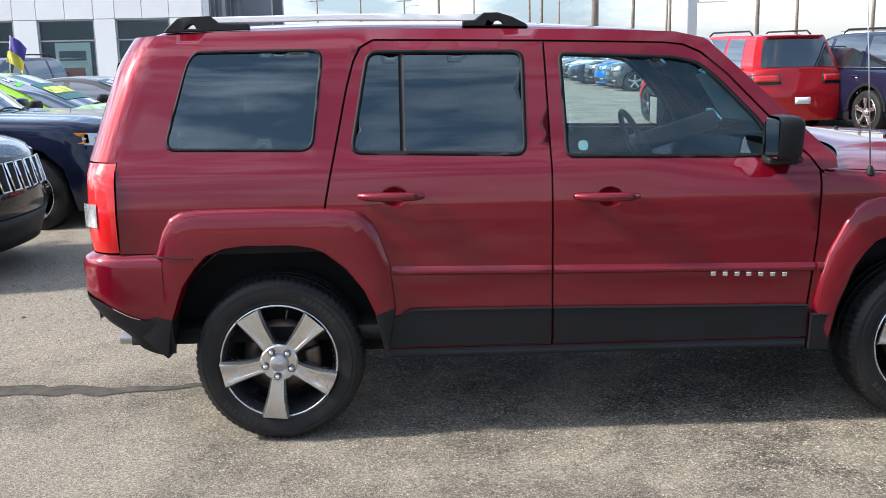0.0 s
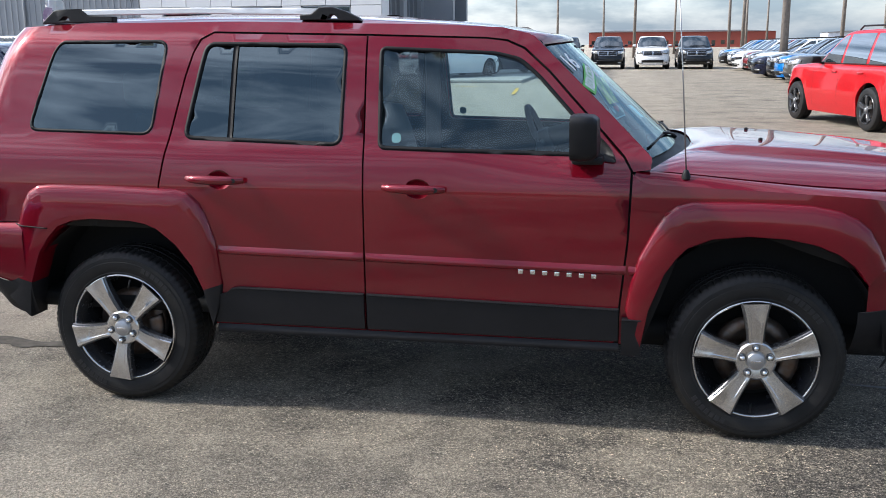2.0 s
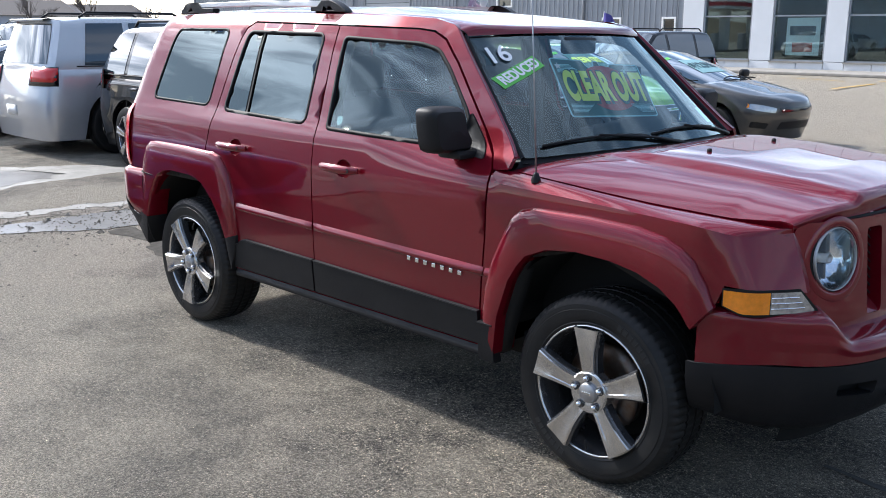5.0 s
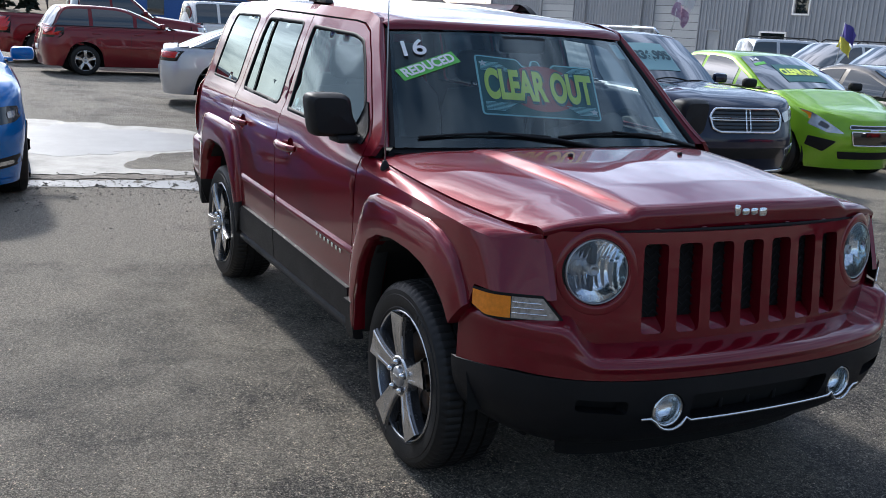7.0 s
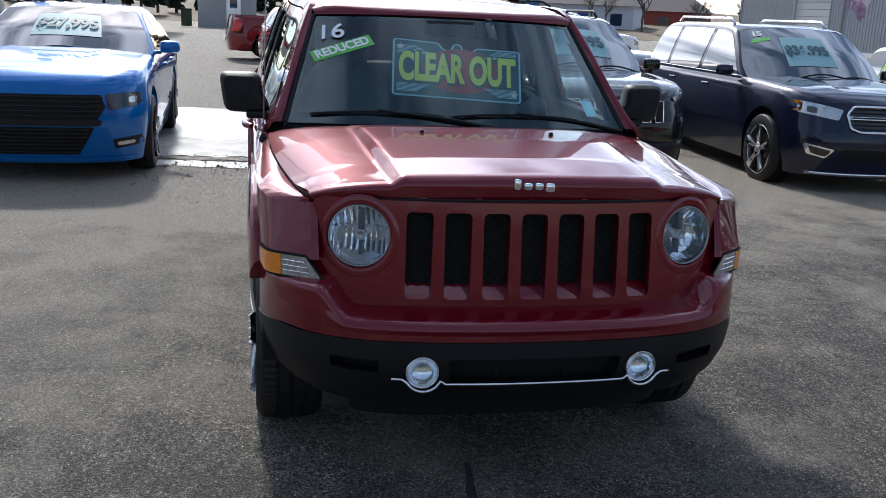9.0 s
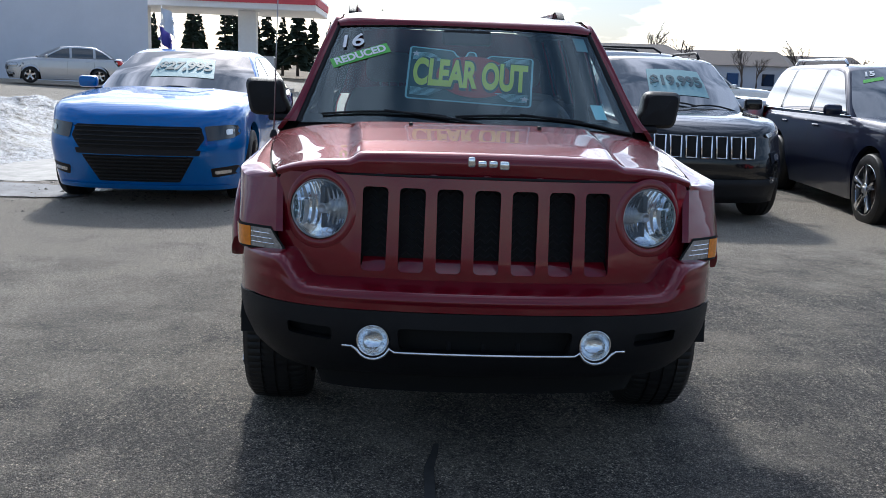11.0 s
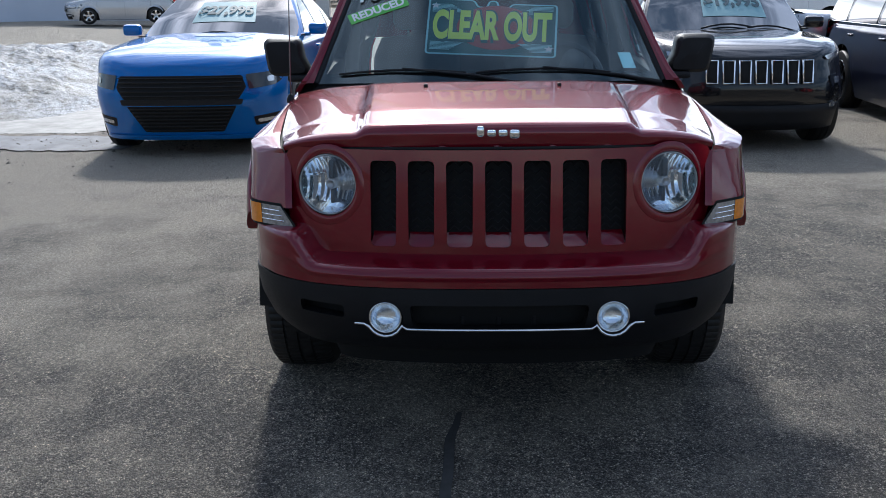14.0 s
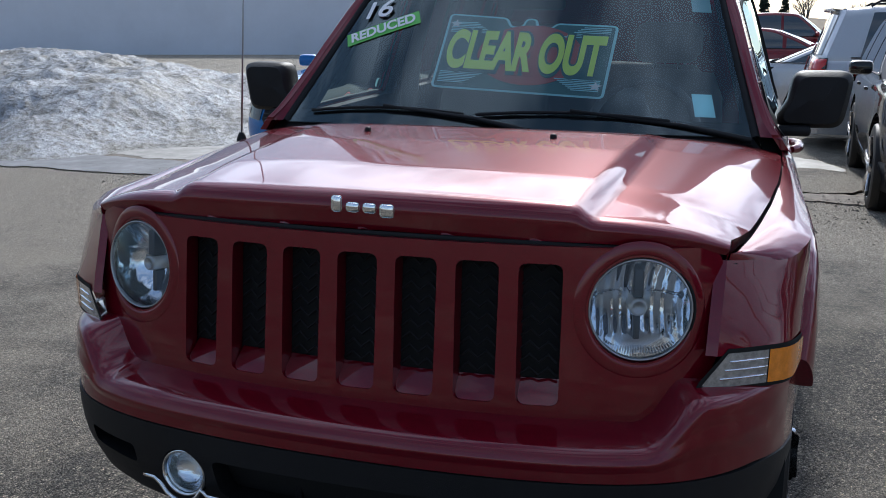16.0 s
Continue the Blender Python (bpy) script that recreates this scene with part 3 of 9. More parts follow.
    if detail:
        for k in range(5):
            a = phase * math.pi / 2 + 2 * math.pi * k / 5
            c = (0.054 * math.cos(a), 0, 0.054 * math.sin(a))
            bm = bmesh.new()
            lathe(bm, [(0.0155, side * 0.024), (0.0150, side * 0.0265), (0.0125, side * 0.0255), (0.012, side * 0.018)], 14, centre=c)
            part("lug_seat", bm, M_ALLOYDK, w)
            bm = bmesh.new()
            lathe(bm, [(0.0, side * 0.041), (0.006, side * 0.040), (0.0095, side * 0.035), (0.0108, side * 0.026), (0.0108, side * 0.008)], 10, centre=c)
            part("lug_nut", bm, M_CHROME, w)
        a = phase * math.pi / 2 + math.pi * 0.97
        bm = bmesh.new()
        tube(bm, [((rim_r - 0.016) * math.cos(a), side * 0.004, (rim_r - 0.016) * math.sin(a)), ((rim_r - 0.052) * math.cos(a), side * 0.012, (rim_r - 0.052) * math.sin(a))], [0.0045, 0.004], 8)
        part("valve", bm, M_GAP, w)
    bm = bmesh.new()
    lathe(bm, [(0.0, g * 0.42), (0.07, g * 0.42), (0.072, g * 0.35), (rim_r * 0.66, g * 0.35), (rim_r * 0.66, g * 0.47)], 32)
    part("brake_disc", bm, M_DISC, w)
    if detail:
        bm = bmesh.new()
        grid_patch(bm, 8, 3, lambda u, v: Vector(((0.10 + 0.058 * v) * math.cos(-0.62 + 0.95 * u), g * (0.24 + 0.03 * abs(2 * v - 1)), (0.10 + 0.058 * v) * math.sin(-0.62 + 0.95 * u))))
        so = part("brake_caliper", bm, M_DISC, w).modifiers.new("thick", "SOLIDIFY")
        so.thickness = 0.03
    bm = bmesh.new()
    lathe(bm, [(rim_r * 0.66, g * 0.5), (0.03, g * 0.55), (0.0, g * 0.55)], 24)
    lathe(bm, [(rim_r - 0.03, g * 0.75), (0.0, g * 0.75)], 24)
    part("hub_back", bm, M_GAP, w)
    return w


def inside(p, poly):
    x, y = p
    r = False
    for (x0, y0), (x1, y1) in zip(poly, poly[1:] + poly[:1]):
        if (y0 > y) != (y1 > y) and x < (x1 - x0) * (y - y0) / (y1 - y0) + x0:
            r = not r
    return r


def resample(poly, step):
    out = []
    for a, b in zip(poly, poly[1:] + poly[:1]):
        n = max(1, int(math.hypot(b[0] - a[0], b[1] - a[1]) / step + 0.5))
        out += [(a[0] + (b[0] - a[0]) * k / n, a[1] + (b[1] - a[1]) * k / n) for k in range(n)]
    return out


def rounded(poly, r, n=5):
    """A polygon with its corners rounded."""
    out = []
    m = len(poly)
    for i in range(m):
        p, q, s = Vector(poly[i - 1]), Vector(poly[i]), Vector(poly[(i + 1) % m])
        d0, d1 = (p - q), (s - q)
        k = min(r, d0.length * 0.45, d1.length * 0.45)
        a, b = q + d0.normalized() * k, q + d1.normalized() * k
        for j in range(n + 1):
            t = j / n
            out.append(tuple(a * (1 - t) ** 2 + q * 2 * t * (1 - t) + b * t * t))
    return out


def shrink(poly, d):
    """Moves each corner inward by d (negative: outward)."""
    area = sum(a[0] * b[1] - b[0] * a[1] for a, b in zip(poly, poly[1:] + poly[:1]))
    s = 1 if area > 0 else -1
    out = []
    m = len(poly)
    for i in range(m):
        p, q, r = Vector(poly[i - 1]), Vector(poly[i]), Vector(poly[(i + 1) % m])
        e = ((q - p).normalized() + (r - q).normalized())
        e = e.normalized() if e.length > 1e-6 else (r - q).normalized()
        out.append((q.x - e.y * d * s, q.y + e.x * d * s))
    return out


def circle(cx, cy, r, n=32, ry=None):
    return [(cx + r * math.cos(2 * math.pi * k / n), cy + (ry or r) * math.sin(2 * math.pi * k / n)) for k in range(n)]


def panel(outline, holes, surf, step=0.035, flange=0.02, inward=None, bm=None, hole_flange=None):
    """A curved sheet over a 2D outline with holes; its edges turn inward by flange."""
    bm = bm or bmesh.new()
    loops = [resample(outline, step)] + [resample(h, step * 0.6) for h in holes]
    pts, edges = [], []
    for lp in loops:
        k = len(pts)
        pts += [Vector(p) for p in lp]
        edges += [(k + i, k + (i + 1) % len(lp)) for i in range(len(lp))]
    xs, ys = [p[0] for p in loops[0]], [p[1] for p in loops[0]]
    nx, ny = int((max(xs) - min(xs)) / step), int((max(ys) - min(ys)) / step)
    for i in range(1, nx + 1):
        for j in range(1, ny + 1):
            p = (min(xs) + (i - 0.5 * (j % 2)) * step, min(ys) + j * step)
            if inside(p, loops[0]) and not any(inside(p, h) for h in loops[1:]):
                if all((p[0] - q[0]) ** 2 + (p[1] - q[1]) ** 2 > (step * 0.45) ** 2 for q in pts[:sum(map(len, loops))]):
                    pts.append(Vector(p))
    res = delaunay_2d_cdt(pts, edges, [], 0, 1e-6)
    V, F = res[0], res[2]
    vs = {}

    def vert(i):
        if i not in vs:
            vs[i] = bm.verts.new(surf(V[i].x, V[i].y))
        return vs[i]
    for f in F:
        c = (sum(V[i].x for i in f) / 3, sum(V[i].y for i in f) / 3)
        if inside(c, loops[0]) and not any(inside(c, h) for h in loops[1:]):
            bm.faces.new([vert(i) for i in f])
    inward = inward or (lambda p: Vector((0, -math.copysign(1, p.y), 0)))
    for n_, lp in enumerate(loops):
        fl = flange if n_ == 0 or hole_flange is None else hole_flange
        if not fl:
            continue
        ring = []
        for p in lp:
            a = Vector(surf(*p))
            d = inward(a)
            ring.append((bm.verts.new(a), bm.verts.new(a + d * fl)))
        for i in range(len(ring)):
            a, b = ring[i], ring[(i + 1) % len(ring)]
            bm.faces.new((a[0], b[0], b[1], a[1]))
    bmesh.ops.remove_doubles(bm, verts=bm.verts, dist=0.0006)
    return bm


# ---------------------------------------------------------------- parked cars
def superloop(a, n=3.0):
    """Point on a unit superellipse quarter..full; a in radians."""
    c, s = math.cos(a), math.sin(a)
    return math.copysign(abs(c) ** (2 / n), c), math.copysign(abs(s) ** (2 / n), s)


def build_car(name, place, colour, label, spec, group="", sign=None, year=None, detail=True):
    """Origin at the middle of the rear axle on the ground, nose to +x."""
    S = dict(wb=2.9, fo=0.95, ro=1.0, w=0.93, r=0.36, rim=0.235, gc=0.2, hood_z=(1.02, 0.80), belt=1.02, deck=None, roof=1.5, cab=(-0.7, -0.2, 1.1, 1.9), tail_z=1.0,
             grille="bar", pillars=(0.33, 0.66), roof_w=0.70, spokes=5, rails=False, bed=None, cladding=False, ws_side=0.03)
    S.update(spec)
    car = thing(name, place, label, "car", group)
    wb, w, xf, xr = S["wb"], S["w"], S["wb"] + S["fo"], -S["ro"]
    cr, crt, cft, cf = S["cab"]          # rear glass base, roof rear, roof front, windscreen base
    belt = S["belt"]

    def top(x):
        """Height of the lower body's top line."""
        pts = [(xr, S["tail_z"]), (cr, belt + (0.02 if S["deck"] else 0.0)), (cf, S["hood_z"][0]), (xf - 0.5, S["hood_z"][1] + 0.09), (xf - 0.16, S["hood_z"][1] + 0.035), (xf, S["hood_z"][1] - 0.045)]
        if S["bed"]:
            pts = [(xr, S["bed"]), (cr - 0.05, S["bed"]), (cr, belt), (cf, S["hood_z"][0]), (xf - 0.5, S["hood_z"][1] + 0.08), (xf, S["hood_z"][1])]
        return smooth_list(pts, x, 0.08)

    def half(z):
        return w * lerp_list([(S["gc"], 0.93), (0.35, 0.965), (0.6, 1.0), (0.85, 0.985), (1.2, 0.945)], z)

    def taper(x, z):
        """The front narrows towards the hood's lip."""
        return 1 - S.get("taper", 0.07) * min(1, max(0, (x - xf + 1.3) / 1.3)) ** 2 * min(1, max(0, (z - 0.52) / 0.28))

    nose, tail, NP = 0.75, 0.32 if S.get("hatch") else 0.55, S.get("round", 2.7)

    # lower shell: vertical strips round the plan, from sill to top line
    bm = bmesh.new()
    stations = []
    nside = 64 if detail else 36
    for i in range(nside + 1):
        stations.append(xr + tail + (xf - nose - xr - tail) * i / nside)
    arch = S["r"] + 0.075
    plan = [(x, 1.0) for x in stations]
    k = 12
    fr = [math.pi / 2 * j / k for j in range(1, k)]
    front = [(xf - nose + nose * math.sin(a) ** (2 / NP), math.cos(a) ** (2 / NP)) for a in fr] + [(xf, 0.0)]
    rear = [(xr + tail - tail * math.sin(a) ** (2 / 4), math.cos(a) ** (2 / 4)) for a in fr] + [(xr, 0.0)]
    line = rear[::-1] + plan + front
    nz = 16
    bevel = 0.085

    def lean(x, z):
        """Nose and tail faces lean and bulge with the height."""
        if x > xf - nose:
            t = (x - (xf - nose)) / nose
            return x - t * 0.10 * max(0, (z - 0.62) / 0.4) - t * 0.10 * max(0, (0.5 - z) / 0.3)
        if x < xr + tail:
            t = ((xr + tail) - x) / tail
            return x + t * 0.10 * max(0, (z - 0.7) / 0.4) + t * 0.06 * max(0, (0.5 - z) / 0.3)
        return x

    def low(x):
        z = S["gc"]
        for ax in (0.0, wb):
            d = abs(x - ax)
            if d < arch:
                z = max(z, S["r"] + math.sqrt(arch * arch - d * d))
        return z
    for sgn in (-1, 1):
        cols = []
        for x, f in line:
            zl, zt = low(x), top(x)
            col = []
            for j in range(nz + 1):
                z = zl + (zt - zl) * j / nz
                yy = half(z) * f * taper(x, z)
                if zt - z < bevel:
                    yy -= (bevel - (zt - z)) ** 2 / bevel * 0.62 * f
                col.append(bm.verts.new((lean(x, z), sgn * yy, z)))
            col.insert(0, bm.verts.new((lean(x, zl), sgn * max(0, half(zl) * f - 0.06 * f), zl + 0.004)))
            cols.append(col)
        for a, b in zip(cols, cols[1:]):
            for j in range(nz + 1):
                q = (a[j], b[j], b[j + 1], a[j + 1])
                bm.faces.new(q if sgn < 0 else q[::-1])
        # hood and deck: strips from the top line to the middle
        m = 8
        for (x0, f0), (x1, f1), c0, c1 in zip(line, line[1:], cols, cols[1:]):
            mid = (x0 + x1) / 2
            inner = cr + 0.05 < mid < cf - 0.05
            if inner:
                continue
            for j in range(m):
                def pt(x, f, c, s):
                    e = c[-1].co
                    zt = e.z + S.get("crown", 0.035) * (1 - (1 - s) ** 2.6) * min(1, f * 1.4)
                    if S["bed"] and x < cr and s > 0.08:
                        zt = 0.75
                    ridge = 0.016 * math.exp(-((abs(e.y) * (1 - s) - 0.46) / 0.055) ** 2) * min(1, max(0, (xf - 0.15 - x) / 0.3)) if x > cf else 0
                    return (e.x, e.y * (1 - s), zt + ridge)
                q = [bm.verts.new(pt(x0, f0, c0, j / m)), bm.verts.new(pt(x1, f1, c1, j / m)), bm.verts.new(pt(x1, f1, c1, (j + 1) / m)), bm.verts.new(pt(x0, f0, c0, (j + 1) / m))]
                bm.faces.new(q if sgn < 0 else q[::-1])
    # cabin: side line leaning inward, closed by the roof and screen profile
    rw = w * S["roof_w"]
    wbelt = half(belt) - 0.035
    RZ = S["roof"]
    PR = [(cr - 0.25, belt - 0.16), (cr, belt - 0.02), (cr + (crt - cr) * 0.55, belt + (RZ - belt) * 0.60), (crt, RZ - 0.035), (crt + 0.25, RZ - 0.008), ((crt + cft) / 2, RZ), (cft - 0.25, RZ - 0.012), (cft, RZ - 0.045),
          (cft + (cf - cft) * 0.5, belt + (RZ - belt) * 0.50), (cf, belt - 0.005), (cf + 0.25, belt - 0.12)]

    hatch = S.get("hatch")
    if hatch:
        PR = [(crt - 1.0, RZ - 0.045), (crt, RZ - 0.035)] + PR[4:]

    def warp(x, z):
        """Shears the rear of a hatch cabin from the belt to the roof."""
        if not hatch:
            return x
        t = min(1.0, max(0.0, (z - belt) / (RZ - belt)))
        return x - (crt - cr) * (1 - t) * max(0.0, 1 - (x - crt) / 0.9)

    def prof(x):
        return smooth_list(PR, x, 0.05)

    def lean_y(z):
        t = min(1.0, max(0.0, (z - belt) / (RZ - belt)))
        return wbelt + (rw - wbelt) * (t ** 1.25) - 0.02 * max(0, belt - z)

    def top_z(x, y):
        """Height of roof, windscreen or rear glass over a point of the plan."""
        q = (y / wbelt) ** 2
        mid = (crt + cft) / 2
        x2 = x + 0.20 * q * min(1, max(0, (x - mid) / 0.6)) - 0.12 * q * min(1, max(0, (mid - x) / 0.6))
        return prof(x2) - 0.035 * q

    def edge(x):
        y = rw
        for _ in range(4):
            y = lean_y(top_z(x, y))
        return y, top_z(x, y)
    x_0 = crt if hatch else cr - 0.02
    xs = [x_0 + (cf + 0.04 - x_0) * i / 70 for i in range(71)]
    cb = bmesh.new()
    cols = []
    for x in xs:
        ye, ze = edge(x)
        z0 = min(belt - 0.10, ze - 0.02)
        col = []
        for k in range(9):
            z = z0 + (ze - 0.03 - z0) * k / 8
            col.append((lean_y(z), z))
        for k in range(1, 4):
            a = math.pi / 2 * k / 4
            col.append((ye - 0.03 * (1 - math.cos(a)) - 0.004 * k, ze - 0.03 + 0.03 * math.sin(a)))
        for k in range(1, 11):
            y = (ye - 0.045) * (1 - k / 10)
            col.append((y, top_z(x, y)))
        cols.append([(warp(x, z), y, z) for y, z in col])
    for sgn in (-1, 1):
        vs = [[cb.verts.new((x, sgn * y, z)) for x, y, z in col] for col in cols]
        for a, b in zip(vs, vs[1:]):
            for j in range(len(a) - 1):
                q = (a[j], b[j], b[j + 1], a[j + 1])
                cb.faces.new(q if sgn < 0 else q[::-1])
    bmesh.ops.remove_doubles(cb, verts=cb.verts, dist=0.0008)
    bmesh.ops.recalc_face_normals(cb, faces=cb.faces)
    bmesh.ops.remove_doubles(bm, verts=bm.verts, dist=0.0008)
    bmesh.ops.recalc_face_normals(bm, faces=bm.faces)
    soft_edges(part("body", bm, colour, car), 50)
    soft_edges(part("roof", cb, S.get("roofmat", colour), car), 50)

    # side panes between the pillars, following the roof's line
    cuts = [S.get("dlo", (0.05, 0.95))[0]] + list(S["pillars"]) + [S.get("dlo", (0.05, 0.95))[1]]
    for sgn in (-1, 1):
        for f0, f1 in zip(cuts, cuts[1:]):
            xa, xb = x_0 + (cf - x_0) * (f0 + 0.014), x_0 + (cf - x_0) * (f1 - 0.014)

            def fn(u, v):
                x = xa + (xb - xa) * u
                zb = belt + 0.030
                zt = max(zb + 0.004, edge(x)[1] - 0.062)
                z = zb + (zt - zb) * v
                return Vector((warp(x, z), sgn * (lean_y(z) + 0.005), z))
            b2 = bmesh.new()
            grid_patch(b2, 14, 5, fn)
            soft_edges(part("side_window", b2, M_DARKGLASS, car), 60)
        b2 = bmesh.new()
        tube(b2, [(cr + (cf - cr) * (cuts[0] + (cuts[-1] - cuts[0]) * k / 16), sgn * (lean_y(belt + 0.02) + 0.006), belt + 0.018) for k in range(17)], 0.008, 6)
        part("belt_trim", b2, S.get("trim", M_PLASTIC), car)

    def wf(u, v, off=0.008):
        """Windscreen: u across, v from its base to the roof."""
        x = cf - 0.03 + (cft + 0.035 - cf) * v
        y = (2 * u - 1) * (edge(x)[0] - 0.055)
        x -= 0.13 * (y / wbelt) ** 2 * (1 - 0.3 * v)
        return Vector((x + off * 0.55, y, top_z(x, y) + off * 0.85))

    def rf(u, v, off=0.008):
        x = cr + 0.05 + (crt - 0.04 - cr) * v
        y = (2 * u - 1) * (edge(x)[0] - 0.06)
        return Vector((x - off * 0.6, y, top_z(x, y) + off * 0.8))
    b2 = bmesh.new()
    grid_patch(b2, 20, 10, wf)
    soft_edges(part("windscreen", b2, S.get("glassmat", M_DARKGLASS), car), 60)
    b2 = bmesh.new()
    if hatch:
        def gate(u, z, off=0.0):
            """Rear wall of the cabin, bowed in plan."""
            q = 2 * u - 1
            return Vector((warp(crt, z) - 0.13 * (1 - abs(q) ** 4) - off, q * lean_y(z), z))
        grid_patch(b2, 28, 10, lambda u, v: gate(u, belt - 0.16 + (top_z(crt, (2 * u - 1) * edge(crt)[0]) - 0.004 - belt + 0.16) * v))
        tgate = soft_edges(part("tailgate", b2, colour, car), 50)
        b2 = bmesh.new()
        grid_patch(b2, 20, 6, lambda u, v: gate(0.07 + 0.86 * u, belt + 0.05 + (RZ - belt - 0.15) * v, 0.008))
        part("rear_window", b2, M_DARKGLASS, tgate)
        b2 = bmesh.new()
        grid_patch(b2, 20, 6, lambda u, v: gate(0.10 + 0.80 * u, RZ - 0.035 - 0.03 * math.sin(v * math.pi * 0.5) * (v > 0.5) - 0.012 * v, 0.10 * math.sin(math.pi * v)))
        part("spoiler", b2, colour, tgate)
    else:
        grid_patch(b2, 16, 8, rf)
        soft_edges(part("rear_window", b2, M_DARKGLASS, car), 60)
    # signs on the windscreen
    if sign:
        txt, u0, u1, v0, v1, mtl, ink = sign
        b2 = bmesh.new()
        grid_patch(b2, 4, 2, lambda u, v: wf(u0 + (u1 - u0) * u, v0 + (v1 - v0) * v, 0.014))
        ps = part("price_sign", b2, mtl, car, "pale paper sign inside the windscreen")
        wd, ht = (wf(u1, (v0 + v1) / 2) - wf(u0, (v0 + v1) / 2)).length, (wf(0.5, v1) - wf(0.5, v0)).length

        def on_paper(x, y, z):
            return wf((u0 + u1) / 2 + x / wd * (u1 - u0), (v0 + v1) / 2 + y * 1.35 / ht * (v1 - v0), 0.018 + z)
        text_mesh("price_text", txt, wd * 0.31, ink, ps, None, 0.0015, bold=0.008, width=wd * 0.92, wrap=on_paper)
    if year:
        gw, gh = (wf(0.6, 0.8) - wf(0.4, 0.8)).length / 0.2, (wf(0.1, 0.95) - wf(0.1, 0.75)).length / 0.2
        text_mesh("year_text", year, 0.13, M_WHITE, car, None, 0.0015, bold=0.005, wrap=lambda x, y, z: wf(0.13 + x / gw, 0.88 + y / gh, 0.016 + z))
        b2 = bmesh.new()
        grid_patch(b2, 4, 1, lambda u, v: wf(0.08 + 0.15 * u, 0.70 + 0.07 * v + 0.04 * u, 0.012))
        part("green_sticker", b2, M_SIGNGREEN, car)
    # wipers, mirrors
    for yy in (-0.35, 0.25):
        b2 = bmesh.new()
        pts = [wf(0.5 + yy / 2 + 0.34 * k / 5, 0.0 + 0.06 * math.sin(k / 5 * 3), 0.03) for k in range(6)]
        tube(b2, pts, 0.010, 6)
        part("wiper", b2, M_PLASTIC, car)
    for sgn in (-1, 1):
        b2 = bmesh.new()
        mx, my, mz = cf - 0.42, sgn * (half(belt) + 0.11), belt + 0.07
        box(b2, (mx - 0.05, my - 0.10, mz - 0.055), (mx + 0.06, my + 0.10, mz + 0.070), 0.04)
        box(b2, (mx - 0.03, my - sgn * 0.20 - 0.06, mz - 0.07), (mx + 0.04, my - sgn * 0.20 + 0.12, mz - 0.03), 0.012)
        soft_edges(part("door_mirror", b2, S.get("mirror", colour), car), 40)
    # wheels and wells
    for x in (0, wb):
        for sgn in (-1, 1):
            make_wheel(car, x, sgn * (w * 0.985), S["r"], S["rim"], 0.23, S["spokes"], 0.05, 0.085, detail=False, face=S.get("rimmat"))
        b2 = bmesh.new()
        lathe(b2, [(arch + 0.015, -w * 0.9), (arch + 0.015, w * 0.9)], 28, "y", (x, 0, S["r"]))
        bmesh.ops.delete(b2, geom=[v for v in b2.verts if v.co.z < S["gc"] - 0.02], context="VERTS")
        part("wheel_well", b2, M_GAP, car)
    b2 = boxes(((xr + 0.35, -w * 0.72, S["gc"] - 0.02), (xf - 0.50, w * 0.72, S["gc"] + 0.25)))
    part("underbody", b2, M_GAP, car)
    # seams
    def seam(pts, sg, wd=0.006):
        b3 = bmesh.new()
        for sgn in (sg,):
            prev = None
            for p, q in zip(pts, pts[1:]):
                for t in range(7):
                    f = t / 6
                    x, z = p[0] + (q[0] - p[0]) * f, p[1] + (q[1] - p[1]) * f
                    y = half(z) + 0.0015
                    if z > top(x) - 0.05:
                        y -= (0.05 - (top(x) - z)) * 0.5
                    pr = (b3.verts.new((x - wd / 2, sgn * y, z)), b3.verts.new((x + wd / 2, sgn * y, z)))
                    if prev:
                        b3.faces.new((prev[0], prev[1], pr[1], pr[0]))
                    prev = pr
        return b3
    for f in S.get("seams", (0.30, 0.62, 0.95)):
        x = cr + (cf - cr) * f
        for sg in (-1, 1):
            part("door_seam", seam([(x, S["gc"] + 0.12), (x, top(x) - 0.012)], sg), M_GAP, car)
    for sgn in (-1, 1):
        for f in S.get("handles", (0.36, 0.68)):
            x = cr + (cf - cr) * f
            z = belt - 0.13
            b2 = boxes(((x - 0.10, sgn * half(z) - 0.02, z - 0.016), (x + 0.10, sgn * half(z) + 0.028, z + 0.016)), bevel=0.012)
            part("door_handle", b2, S.get("handlemat", colour), car)

    def on_nose(y, z, off=0.0):
        t = min(0.999, abs(y) / (half(z) * taper(xf - 0.3, z)))
        f = (1 - t ** NP) ** (1 / NP)
        x = xf - nose + nose * f
        return Vector((lean(x, z) + off, y, z))

    def on_tail(y, z, off=0.0):
        t = min(0.999, abs(y) / half(z))
        f = (1 - t ** 4) ** (1 / 4)
        return Vector((lean(xr + tail - tail * f, z) - off, y, z))

    def nose_patch(nm, y0, y1, z0, z1, mtl, off=0.006, nu=10, nv=3, slant=0.0, label="", surf=on_nose):
        b3 = bmesh.new()
        def fn(u, v):
            y = y0 + (y1 - y0) * u
            return surf(y, z0 + (z1 - z0) * v + slant * u, off)
        grid_patch(b3, nu, nv, fn)
        ob = part(nm, b3, mtl, car, label)
        sol = ob.modifiers.new("thick", "SOLIDIFY")
        sol.thickness, sol.offset = 0.012, 0
        return ob
